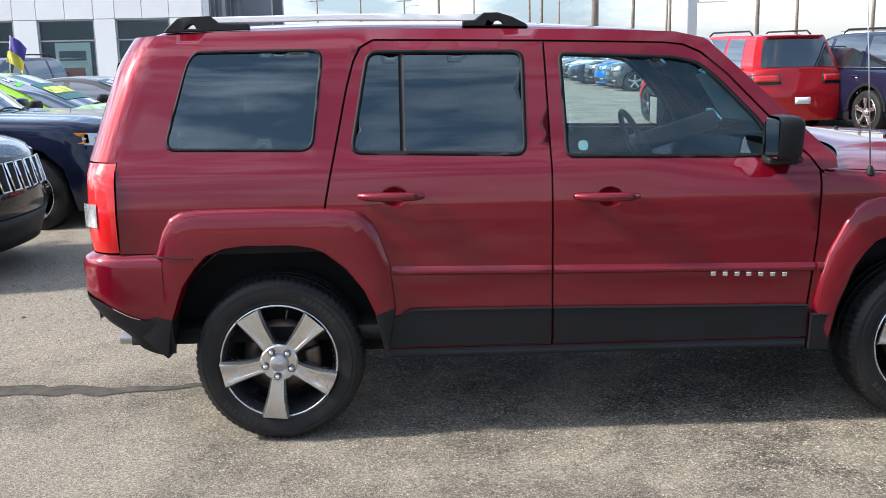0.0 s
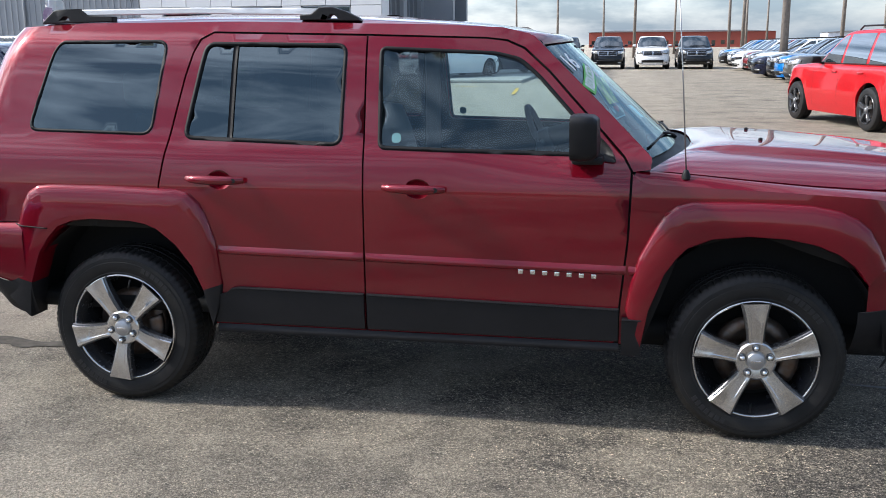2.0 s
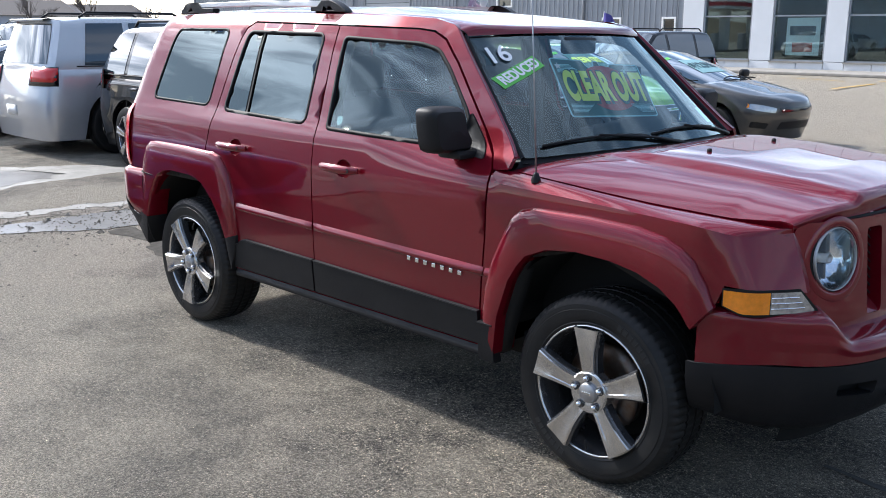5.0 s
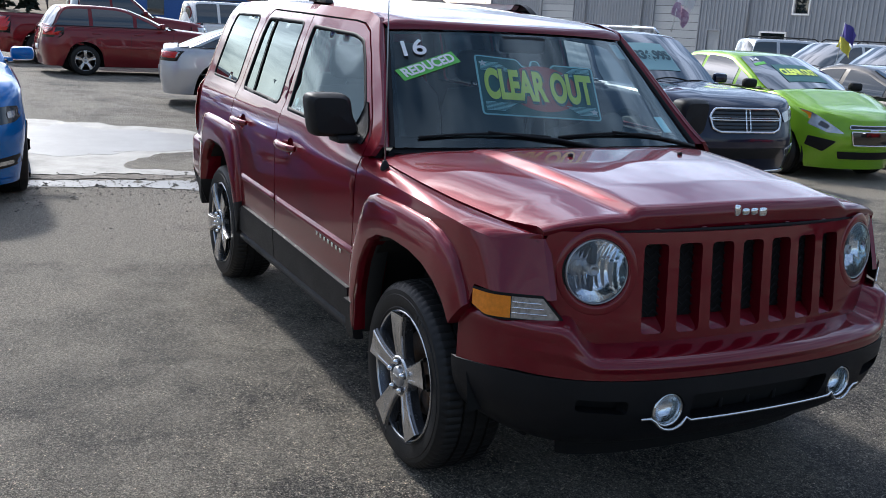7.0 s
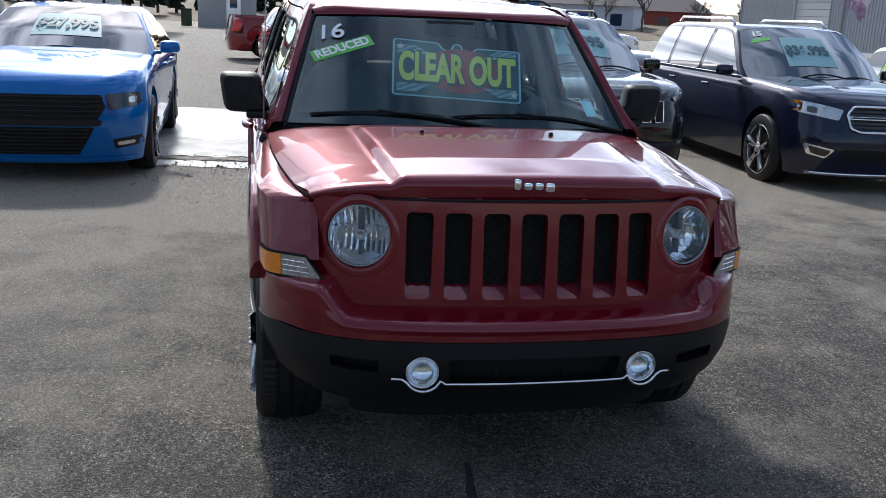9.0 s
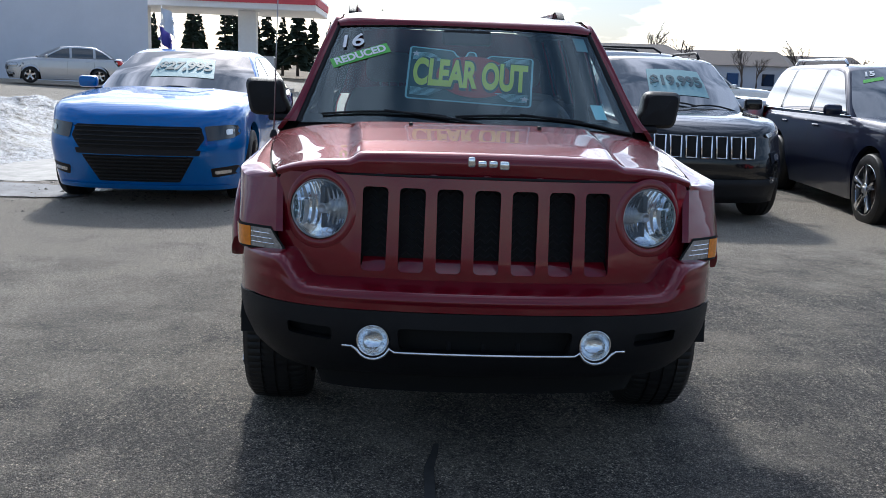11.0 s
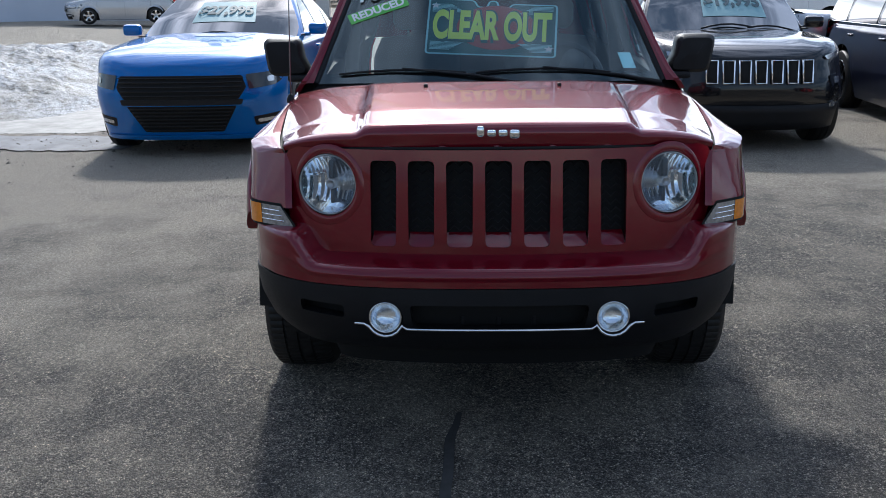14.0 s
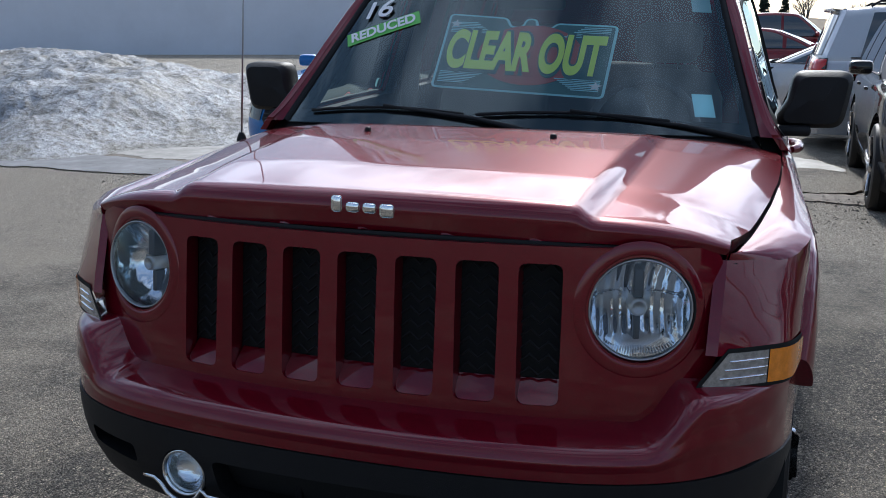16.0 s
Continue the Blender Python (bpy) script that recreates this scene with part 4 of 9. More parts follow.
    def nose_poly(nm, poly, mtl, off=0.008, mirror=True, label="", deep=0.014, step=0.04, par=None):
        """A shaped piece of the nose given by its outline in y and z; mirrored to the other side."""
        obs = []
        for sg in ((-1, 1) if mirror else (1,)):
            b3 = panel(rounded([(sg * y, z) for y, z in poly], 0.016, 3), [], lambda y, z: on_nose(y, z, off), step, deep, lambda p: Vector((-1, 0, 0)))
            bmesh.ops.recalc_face_normals(b3, faces=b3.faces)
            obs.append(soft_edges(part(nm, b3, mtl, par or car, label), 40))
        return obs

    def nose_ring(nm, poly, r, mtl, mirror=False, off=0.012):
        for sg in ((-1, 1) if mirror else (1,)):
            pts = resample(rounded([(sg * y, z) for y, z in poly], 0.03, 4), 0.05)
            b3 = bmesh.new()
            tube(b3, [on_nose(y, z, off) for y, z in pts + pts[:1]], r, 6, False)
            part(nm, b3, mtl, car)
    for nm, poly, mtl, off, mirror in S.get("face", ()):
        nose_poly(nm, poly, mtl, off, mirror)
    for nm, poly, r, mtl, mirror in S.get("rings", ()):
        nose_ring(nm, poly, r, mtl, mirror)
    for y0, y1, z0, z1, n_, mtl in S.get("bars", ()):
        for k in range(n_):
            z = z0 + (z1 - z0) * (k + 0.5) / n_
            nose_patch("grille_bar", -(y0 + (y1 - y0) * (z - z0) / (z1 - z0)), y0 + (y1 - y0) * (z - z0) / (z1 - z0), z - 0.005, z + 0.005, mtl, 0.013, 16, 1)
    shaped = "face" in S
    hz = S["hood_z"][1]
    hl = S.get("head", (0.42, 0.80, hz - 0.20, hz - 0.05))
    for sgn in (-1, 1):
        if not shaped:
            y0, y1 = sgn * hl[0] * w, sgn * hl[1] * w * 1.12
            nose_patch("headlight", y0, min(abs(y1), w * 0.97) * sgn, hl[2], hl[3], S.get("headmat", M_CLEARLENS), 0.008, slant=S.get("slant", 0.03))
            nose_patch("headlight_housing", y0 * 0.98, min(abs(y1) * 1.01, w * 0.975) * sgn, hl[2] - 0.012, hl[3] + 0.012, M_GLOSSBLK, 0.003, slant=S.get("slant", 0.03))
            if S.get("amber"):
                nose_patch("indicator", sgn * 0.90 * w, sgn * 0.962 * w, hl[2] + 0.02, hl[3] - 0.02, M_AMBER, 0.012, slant=0.03, nu=4)
            fg = S.get("fog", (0.60, 0.78, 0.36, 0.42))
            nose_patch("fog_lamp", sgn * fg[0] * w, sgn * fg[1] * w, fg[2], fg[3], M_CLEARLENS, 0.01)
            nose_patch("fog_surround", sgn * (fg[0] - 0.03) * w, sgn * (fg[1] + 0.03) * w, fg[2] - 0.016, fg[3] + 0.016, M_PLASTIC, 0.003)
        tl = S.get("tail", (0.55, 0.97, S["tail_z"] - 0.22, S["tail_z"] - 0.06))
        nose_patch("tail_light", sgn * tl[0] * w, sgn * tl[1] * w, tl[2], tl[3], M_REDLENS, 0.012, surf=on_tail)
        nose_patch("tail_light_surround", sgn * (tl[0] - 0.03) * w, sgn * min(0.99, tl[1] + 0.01) * w, tl[2] - 0.05, tl[3] + 0.015, M_GLOSSBLK, 0.005, surf=on_tail)
    g = S["grille"]
    gy = S.get("gw", hl[0] * w * 0.97)
    gz0, gz1 = S.get("gz", (hz - 0.27, hz - 0.06))
    if g == "none":
        pass
    elif g == "slots":
        for i in range(7):
            y = -gy + 2 * gy * (i + 0.5) / 7
            hw = gy / 7 * 0.62
            nose_patch("grille_slot", y - hw, y + hw, gz0, gz1, M_GAP, 0.010, 2, 3)
            b3 = bmesh.new()
            pts = [on_nose(y + a * hw * 1.1, z, 0.016) for a, z in ((-1, gz0), (-1, gz1), (1, gz1), (1, gz0), (-1, gz0))]
            tube(b3, pts, 0.009, 6)
            part("slot_trim", b3, M_CHROME, car)
    else:
        nose_patch("grille", -gy, gy, gz0, gz1, M_GLOSSBLK, 0.004, 16, 4)
        for k in range(1, 5):
            z = gz0 + (gz1 - gz0) * k / 5
            nose_patch("grille_bar", -gy * 0.98, gy * 0.98, z - 0.006, z + 0.006, M_CHROME if g == "cross" and k == 3 else M_PLASTIC, 0.014, 16, 1)
        if g == "cross":
            nose_patch("grille_upright", -0.035, -0.012, gz0, gz1, M_CHROME, 0.018, 1, 3)
            nose_patch("grille_upright", 0.012, 0.035, gz0, gz1, M_CHROME, 0.018, 1, 3)
            b3 = bmesh.new()
            pts = [on_nose(a * gy, z, 0.014) for a, z in [(-0.96 + 1.92 * k / 8, gz1) for k in range(9)] + [(0.96 - 1.92 * k / 8, gz0) for k in range(9)]]
            tube(b3, pts + [pts[0]], 0.013, 6)
            part("grille_frame", b3, M_CHROME, car)
    lg = S.get("low", (0.30, 0.45))
    if g == "none":
        pass
    elif S.get("low_trap"):
        yb, yt = S["low_trap"]
        b3 = bmesh.new()
        grid_patch(b3, 16, 6, lambda u, v: on_nose((2 * u - 1) * (yb + (yt - yb) * v), lg[0] + (lg[1] - lg[0]) * v, 0.008))
        part("lower_grille", b3, M_GLOSSBLK, car, "black lower grille")
        for k in range(1, 6):
            z = lg[0] + (lg[1] - lg[0]) * k / 6
            yy = (yb + (yt - yb) * k / 6) * 0.94
            nose_patch("lower_grille_bar", -yy, yy, z - 0.006, z + 0.006, M_PLASTIC, 0.012, 14, 1)
    else:
        nose_patch("lower_grille", -gy * 1.15, gy * 1.15, lg[0], lg[1], M_PLASTIC, 0.005, 14, 2)
    if S.get("lip"):
        nose_patch("bumper_lip", -0.8 * w, 0.8 * w, S["gc"] + 0.02, S["gc"] + 0.05, M_CHROME, 0.02, 18, 1)
    if S.get("skirt"):
        nose_patch("bumper_skirt", -0.96 * w, 0.96 * w, S["gc"], 0.45, M_PLASTIC, 0.008, 20, 3)
    # plate of plain bars
    nose_patch("number_plate", -0.16, 0.16, S.get("plate", 0.52) + 0.0, S.get("plate", 0.52) + 0.12, M_WHITE, 0.006, 4, 1, surf=on_tail)
    if S["rails"]:
        for sgn in (-1, 1):
            x0, x1 = crt, cft
            b3 = bmesh.new()
            pts = [(x0 + 0.25, sgn * rw * 0.9, S["roof"] - 0.02), (x0 + 0.35, sgn * rw * 0.9, S["roof"] + 0.045), (x1 - 0.5, sgn * rw * 0.9, S["roof"] + 0.045), (x1 - 0.38, sgn * rw * 0.9, S["roof"] - 0.02)]
            tube(b3, pts, 0.016, 8)
            part("roof_rail", b3, M_CHROME if S["rails"] == "chrome" else M_PLASTIC, car)
    if S["cladding"]:
        for sgn in (-1, 1):
            b3 = bmesh.new()
            grid_patch(b3, 12, 2, lambda u, v: Vector((arch + (wb - 2 * arch) * u, sgn * (half(0.3) + 0.012), S["gc"] + 0.01 + 0.17 * v)))
            pp = part("sill_cladding", b3, M_PLASTIC, car)
            for ax in (0, wb):
                b3 = bmesh.new()
                grid_patch(b3, 20, 1, lambda u, v: Vector((ax + (arch + 0.05 * v - 0.005) * math.cos(math.pi * (0.02 + 0.96 * u)), sgn * (half(0.6) + 0.006), S["r"] + (arch + 0.05 * v - 0.005) * math.sin(math.pi * (0.02 + 0.96 * u)))))
                part("wheel_trim", b3, M_PLASTIC, car)
    return car


SEDAN = dict(wb=3.05, fo=0.90, ro=1.08, w=0.905, r=0.35, rim=0.245, gc=0.17, hood_z=(0.98, 0.80), belt=0.98, deck=True, roof=1.47, cab=(-0.75, 0.05, 1.45, 2.33), tail_z=1.0, grille="bar",
             pillars=(0.30, 0.58), gw=0.60, gz=(0.50, 0.72), head=(0.62, 0.95, 0.60, 0.72), headmat=M_GLOSSBLK, fog=(0.60, 0.84, 0.32, 0.37), low=(0.22, 0.40))
SUV = dict(wb=2.92, fo=0.90, ro=1.02, w=0.96, r=0.38, rim=0.25, gc=0.22, hood_z=(1.12, 0.98), belt=1.12, roof=1.76, cab=(-0.95, -0.75, 1.50, 2.35), tail_z=1.12, rails=True, pillars=(0.28, 0.60),
           grille="bar", tail=(0.55, 0.985, 0.95, 1.12))
PLACE = pose
CHARGER = {**SEDAN, **dict(w=0.925, hood_z=(1.02, 0.855), belt=1.01, roof=1.49, cab=(-0.80, 0.10, 1.52, 2.42), roof_w=0.66, taper=0.05, round=3.0, crown=0.05, grille="none", rimmat=M_ALLOYDK, pillars=(0.27, 0.56), ro=1.10,
    face=(("grille", [(-0.55, 0.755), (0.55, 0.755), (0.59, 0.650), (0.52, 0.545), (-0.52, 0.545), (-0.59, 0.650)], M_GAP, 0.004, False),
          ("grille_beam", [(-0.56, 0.545), (0.56, 0.545), (0.545, 0.495), (-0.545, 0.495)], M_PLASTIC, 0.010, False),
          ("lower_grille", [(-0.50, 0.485), (0.50, 0.485), (0.36, 0.245), (-0.36, 0.245)], M_GAP, 0.003, False),
          ("headlight", [(0.585, 0.760), (0.78, 0.775), (0.888, 0.762), (0.898, 0.715), (0.82, 0.655), (0.615, 0.630)], M_DARKLAMP, 0.007, True),
          ("lamp_projector", [(0.76, 0.735), (0.82, 0.740), (0.825, 0.690), (0.765, 0.685)], M_CLEARLENS, 0.013, True),
          ("fog_surround", [(0.63, 0.375), (0.85, 0.400), (0.87, 0.320), (0.64, 0.290)], M_PLASTIC, 0.003, True),
          ("fog_lamp", [(0.66, 0.350), (0.80, 0.362), (0.80, 0.330), (0.67, 0.318)], M_CLEARLENS, 0.010, True),
          ("bumper_lip", [(-0.78, 0.215), (0.78, 0.215), (0.80, 0.195), (-0.80, 0.195)], M_BLUE, 0.020, False)),
    bars=((0.53, 0.57, 0.56, 0.755, 5, M_RUBBER), (0.35, 0.48, 0.25, 0.48, 7, M_RUBBER)))}
CHEROKEE = {**SUV, **dict(wb=2.70, fo=0.90, ro=1.0, w=0.915, r=0.36, hood_z=(1.04, 0.90), belt=1.05, roof=1.64, cab=(-0.92, -0.60, 1.35, 2.22), roof_w=0.68, taper=0.10, round=2.5, gw=0.50, gz=(0.650, 0.850), grille="slots", skirt=True, pillars=(0.27, 0.58),
    face=(("running_light", [(0.60, 0.880), (0.84, 0.935), (0.87, 0.905), (0.64, 0.845)], M_CLEARLENS, 0.008, True),
          ("headlight", [(0.66, 0.705), (0.82, 0.725), (0.84, 0.615), (0.69, 0.595)], M_DARKLAMP, 0.006, True),
          ("lamp_projector", [(0.72, 0.685), (0.79, 0.692), (0.795, 0.635), (0.725, 0.630)], M_CLEARLENS, 0.012, True),
          ("fog_lamp", [(0.68, 0.46), (0.76, 0.47), (0.76, 0.42), (0.69, 0.41)], M_CLEARLENS, 0.016, True)))}
DURANGO = {**SUV, **dict(wb=3.04, fo=0.95, ro=1.1, w=0.965, r=0.385, rim=0.262, hood_z=(1.11, 0.985), belt=1.10, roof=1.72, cab=(-1.05, -0.80, 1.66, 2.52), roof_w=0.69, taper=0.05, round=2.9, grille="none", lip=True, rails="chrome", rimmat=M_CHROME, pillars=(0.27, 0.58), dlo=(0.05, 0.93), trim=M_CHROME, spokes=5,
    face=(("grille", [(-0.42, 0.945), (0.42, 0.945), (0.485, 0.86), (0.45, 0.73), (0.36, 0.695), (-0.36, 0.695), (-0.45, 0.73), (-0.485, 0.86)], M_GLOSSBLK, 0.004, False),
          ("headlight", [(0.515, 0.905), (0.72, 0.950), (0.90, 0.975), (0.925, 0.925), (0.90, 0.860), (0.56, 0.800)], M_CLEARLENS, 0.008, True),
          ("lamp_projector", [(0.74, 0.915), (0.81, 0.925), (0.815, 0.865), (0.745, 0.855)], M_LAMPGREY, 0.013, True),
          ("indicator", [(0.84, 0.965), (0.90, 0.973), (0.923, 0.925), (0.90, 0.870), (0.85, 0.865)], M_AMBER, 0.014, True),
          ("lower_grille", [(-0.52, 0.520), (0.52, 0.520), (0.46, 0.400), (-0.46, 0.400)], M_PLASTIC, 0.003, False),
          ("fog_surround", [(0.58, 0.510), (0.84, 0.560), (0.80, 0.450), (0.64, 0.415)], M_CHROME, 0.005, True),
          ("fog_lamp", [(0.61, 0.495), (0.80, 0.535), (0.77, 0.460), (0.65, 0.432)], M_GLOSSBLK, 0.011, True)),
    rings=(("grille_frame", [(-0.42, 0.945), (0.42, 0.945), (0.485, 0.86), (0.45, 0.73), (0.36, 0.695), (-0.36, 0.695), (-0.45, 0.73), (-0.485, 0.86)], 0.014, M_CHROME, False),
           ("grille_cross", [(-0.028, 0.94), (0.028, 0.94), (0.028, 0.70), (-0.028, 0.70)], 0.009, M_CHROME, False),
           ("grille_cross", [(-0.46, 0.845), (0.46, 0.845), (0.46, 0.822), (-0.46, 0.822)], 0.008, M_CHROME, False)),
    bars=((0.40, 0.45, 0.71, 0.94, 6, M_PLASTIC),))}
SPARK = dict(wb=2.38, fo=0.80, ro=0.55, w=0.80, r=0.30, rim=0.19, gc=0.16, hood_z=(1.06, 0.80), belt=1.04, roof=1.52, roof_w=0.66, mirror=M_PLASTIC, cab=(-0.48, -0.25, 1.05, 2.18), tail_z=1.05, grille="none", taper=0.10, round=2.2, pillars=(0.30, 0.64), dlo=(0.06, 0.97), spokes=10,
    rimmat=M_ALLOY,
    face=(("upper_grille", [(-0.32, 0.715), (0.32, 0.715), (0.33, 0.672), (-0.33, 0.672)], M_GLOSSBLK, 0.006, False),
          ("grille", [(-0.31, 0.640), (0.31, 0.640), (0.27, 0.470), (-0.27, 0.470)], M_GLOSSBLK, 0.006, False),
          ("headlight", [(0.385, 0.610), (0.52, 0.720), (0.66, 0.845), (0.735, 0.885), (0.745, 0.820), (0.685, 0.690), (0.56, 0.615)], M_CLEARLENS, 0.008, True),
          ("lamp_projector", [(0.53, 0.695), (0.60, 0.755), (0.63, 0.700), (0.56, 0.655)], M_LAMPGREY, 0.013, True),
          ("indicator", [(0.66, 0.835), (0.715, 0.865), (0.715, 0.79), (0.675, 0.76)], M_AMBER, 0.013, True),
          ("fog_recess", [(0.46, 0.510), (0.70, 0.560), (0.705, 0.44), (0.56, 0.370)], M_PLASTIC, 0.005, True),
          ("lower_grille", [(-0.42, 0.385), (0.42, 0.385), (0.38, 0.290), (-0.38, 0.290)], M_PLASTIC, 0.006, False)),
    rings=(("grille_frame", [(-0.31, 0.640), (0.31, 0.640), (0.27, 0.470), (-0.27, 0.470)], 0.009, M_CHROME, False), ("grille_frame", [(-0.32, 0.715), (0.32, 0.715), (0.33, 0.672), (-0.33, 0.672)], 0.007, M_CHROME, False),
           ("grille_badge", [(-0.05, 0.665), (0.05, 0.665), (0.05, 0.640), (-0.05, 0.640)], 0.012, M_CHROME, False)))
CIVIC = {**SEDAN, **dict(wb=2.67, w=0.875, r=0.315, rim=0.215, hood_z=(0.95, 0.74), belt=0.98, roof=1.43, cab=(-0.70, 0.25, 1.20, 2.45), roof_w=0.64, taper=0.10, round=2.3, grille="none", spokes=10, rimmat=M_ALLOY, pillars=(0.20, 0.46, 0.74), dlo=(0.06, 0.96), mirror=M_PLASTIC,
    face=(("grille", [(-0.46, 0.645), (0.46, 0.645), (0.42, 0.585), (-0.42, 0.585)], M_GLOSSBLK, 0.005, False),
          ("headlight", [(0.50, 0.640), (0.70, 0.690), (0.845, 0.715), (0.85, 0.665), (0.74, 0.605), (0.53, 0.570)], M_CLEARLENS, 0.008, True),
          ("indicator", [(0.77, 0.700), (0.84, 0.712), (0.845, 0.670), (0.78, 0.640)], M_AMBER, 0.013, True),
          ("lower_grille", [(-0.40, 0.44), (0.40, 0.44), (0.44, 0.33), (-0.44, 0.33)], M_PLASTIC, 0.005, False),
          ("fog_surround", [(0.58, 0.42), (0.76, 0.45), (0.76, 0.36), (0.60, 0.34)], M_PLASTIC, 0.006, True)))}
build_car("parked_car", PLACE(-6.1, -2.72, 0, 0, 0, 0.8), M_BLUE, "bright blue saloon with black grille, parked beside the snow heap", CHARGER, "parked cars", ("$27,995", 0.30, 0.72, 0.30, 0.78, M_SIGNCYAN, M_PRICEINK))
build_car("parked_car", PLACE(-5.95, 2.70, -0.03, 0, 0, -2), M_BLACKP, "black compact SUV with chrome-ringed grille slots and a price sign", CHEROKEE, "parked cars",
          ("$19,995", 0.36, 0.78, 0.22, 0.74, M_SIGNCYAN, M_PRICEINK))
build_car("parked_car", PLACE(-6.15, 5.72, -0.11, 0, 0, -4), M_NAVY, "navy seven-seat SUV with chrome cross grille and a price sign", DURANGO, "parked cars",
          ("$36,995", 0.30, 0.66, 0.22, 0.78, M_SIGNCYAN, M_PRICEINK), "15")
build_car("parked_car", PLACE(-5.7, 8.35, -0.11, 0, 0, -8), M_LIME, "lime green hatchback with a sale sign in its windscreen", SPARK, "parked cars",
          ("CLEAR OUT", 0.26, 0.74, 0.24, 0.70, M_SIGNDARK, M_SIGNLIME), "14")
build_car("parked_car", PLACE(-5.25, 10.3, -0.12, 0, 0, -3), M_GREYP, "dark grey saloon with a price sign in its windscreen", CIVIC, "parked cars",
          ("$12,995", 0.26, 0.70, 0.24, 0.66, M_SIGNCYAN, M_PRICEINK), "12")
build_car("parked_car", PLACE(-8.2, 2.36, -0.03, 0, 0, 89), M_SILVER, "silver SUV seen from its tail", {**SUV, **dict(hatch=True, cab=(-0.78, -0.56, 1.50, 2.35), dlo=(0.09, 0.95))}, "parked cars")
build_car("parked_car", PLACE(-11.0, 1.80, -0.02, 0, 0, 78), M_SILVER, "silver saloon with a sloping rear roofline, seen from its tail", {**SEDAN, **dict(wb=2.70, ro=1.0, w=0.90, r=0.335, rim=0.235, gc=0.22, tail_z=0.96, belt=0.96, roof=1.43, cab=(-0.80, 0.45, 1.35, 2.30), tail=(0.50, 0.97, 0.80, 0.90), spokes=9, headmat=M_CLEARLENS, rimmat=M_ALLOY)}, "parked cars")
build_car("parked_car", PLACE(-17.85, 0.2, 0, 0, 0, 95), M_MAROON, "dark red hatchback with steel-grey wheels", dict(wb=2.635, fo=0.9, ro=0.85, w=0.87, r=0.33, rim=0.22, hood_z=(1.05, 0.88), belt=1.05, roof=1.53,
          cab=(-0.78, -0.45, 1.05, 2.10), tail_z=1.08), "parked cars")


# ---------------------------------------------------------------- the red SUV
BODY_W = [(0.28, 0.835), (0.37, 0.850), (0.50, 0.860), (0.62, 0.866), (0.80, 0.868), (0.96, 0.868), (1.00, 0.861), (1.085, 0.850), (1.115, 0.836), (1.16, 0.815), (1.30, 0.773), (1.45, 0.726), (1.56, 0.682), (1.61, 0.650),
          (1.64, 0.60)]
PLAN_F = [(2.2, 0.868), (2.9, 0.866), (3.02, 0.860), (3.10, 0.850), (3.16, 0.834), (3.188, 0.819), (3.202, 0.805), (3.245, 0.752), (3.275, 0.712), (3.31, 0.655)]
XE, RC = -0.585, 0.15


def side_half(z):
    return sum(lerp_list(BODY_W, z + k * 0.012) for k in (-1, 0, 1)) / 3


def side(u, z, sgn=-1, off=0.0):
    """The car's flank: u runs along x, and bends round the rear corner."""
    h = side_half(z) + off
    if u > 1.2 and z > 1.12:
        h -= 0.085 * (z - 1.12) * min(1.0, (u - 1.2) / 0.5)
    if u > 1.45 and z > 1.02:
        h -= 0.042 * min(1.0, (u - 1.45) / 0.6) * min(1.0, (z - 1.02) / 0.10)
    if u > 2.2:
        h *= smooth_list(PLAN_F, u, 0.008) / 0.868
    x = u
    if u > 3.0 and z > 0.80:
        # the fender's nose leans back
        x -= (z - 0.80) * lerp_list([(3.0, 0.0), (3.12, 0.42), (3.19, 0.50), (3.28, 0.33)], u)
    if u < XE:
        th = (XE - u) / RC
        if th < math.pi / 2:
            x, h = XE - RC * math.sin(th) * (1 + off / RC), h - RC * (1 - math.cos(th))
        else:
            x, h = XE - RC - off, h - RC - (th - math.pi / 2) * RC
    lean = 0.30 * max(0.0, z - 1.13) + (0.22 * max(0.0, z - 1.50) if z > 1.5 else 0)
    w = min(1.0, max(0.0, (-0.12 - u) / 0.35))
    return Vector((x + lean * w, sgn * h, z))


def hood_half(x):
    """Half width of the hood at x."""
    return smooth_list([(2.2, 0.812), (2.4, 0.812), (2.6, 0.801), (2.8, 0.779), (3.0, 0.752), (3.1, 0.735), (3.2, 0.713), (3.225, 0.702)], x, 0.015)


def hood_edge(x):
    """Height of the hood along its side edges."""
    return smooth_list([(2.2, 1.060), (2.4, 1.045), (2.6, 1.026), (2.8, 1.007), (3.0, 0.994), (3.1, 0.987), (3.225, 0.979)], x, 0.03)


CREASE = [(2.149, 1.046), (2.175, 1.022), (2.21, 1.011), (2.5, 0.999), (2.72, 0.989), (2.93, 0.978), (3.05, 0.970), (3.12, 0.964), (3.17, 0.957), (3.19, 0.953), (3.205, 0.953), (3.245, 0.960), (3.282, 0.965)]


def both(fn):
    for sgn in (-1, 1):
        fn(sgn)


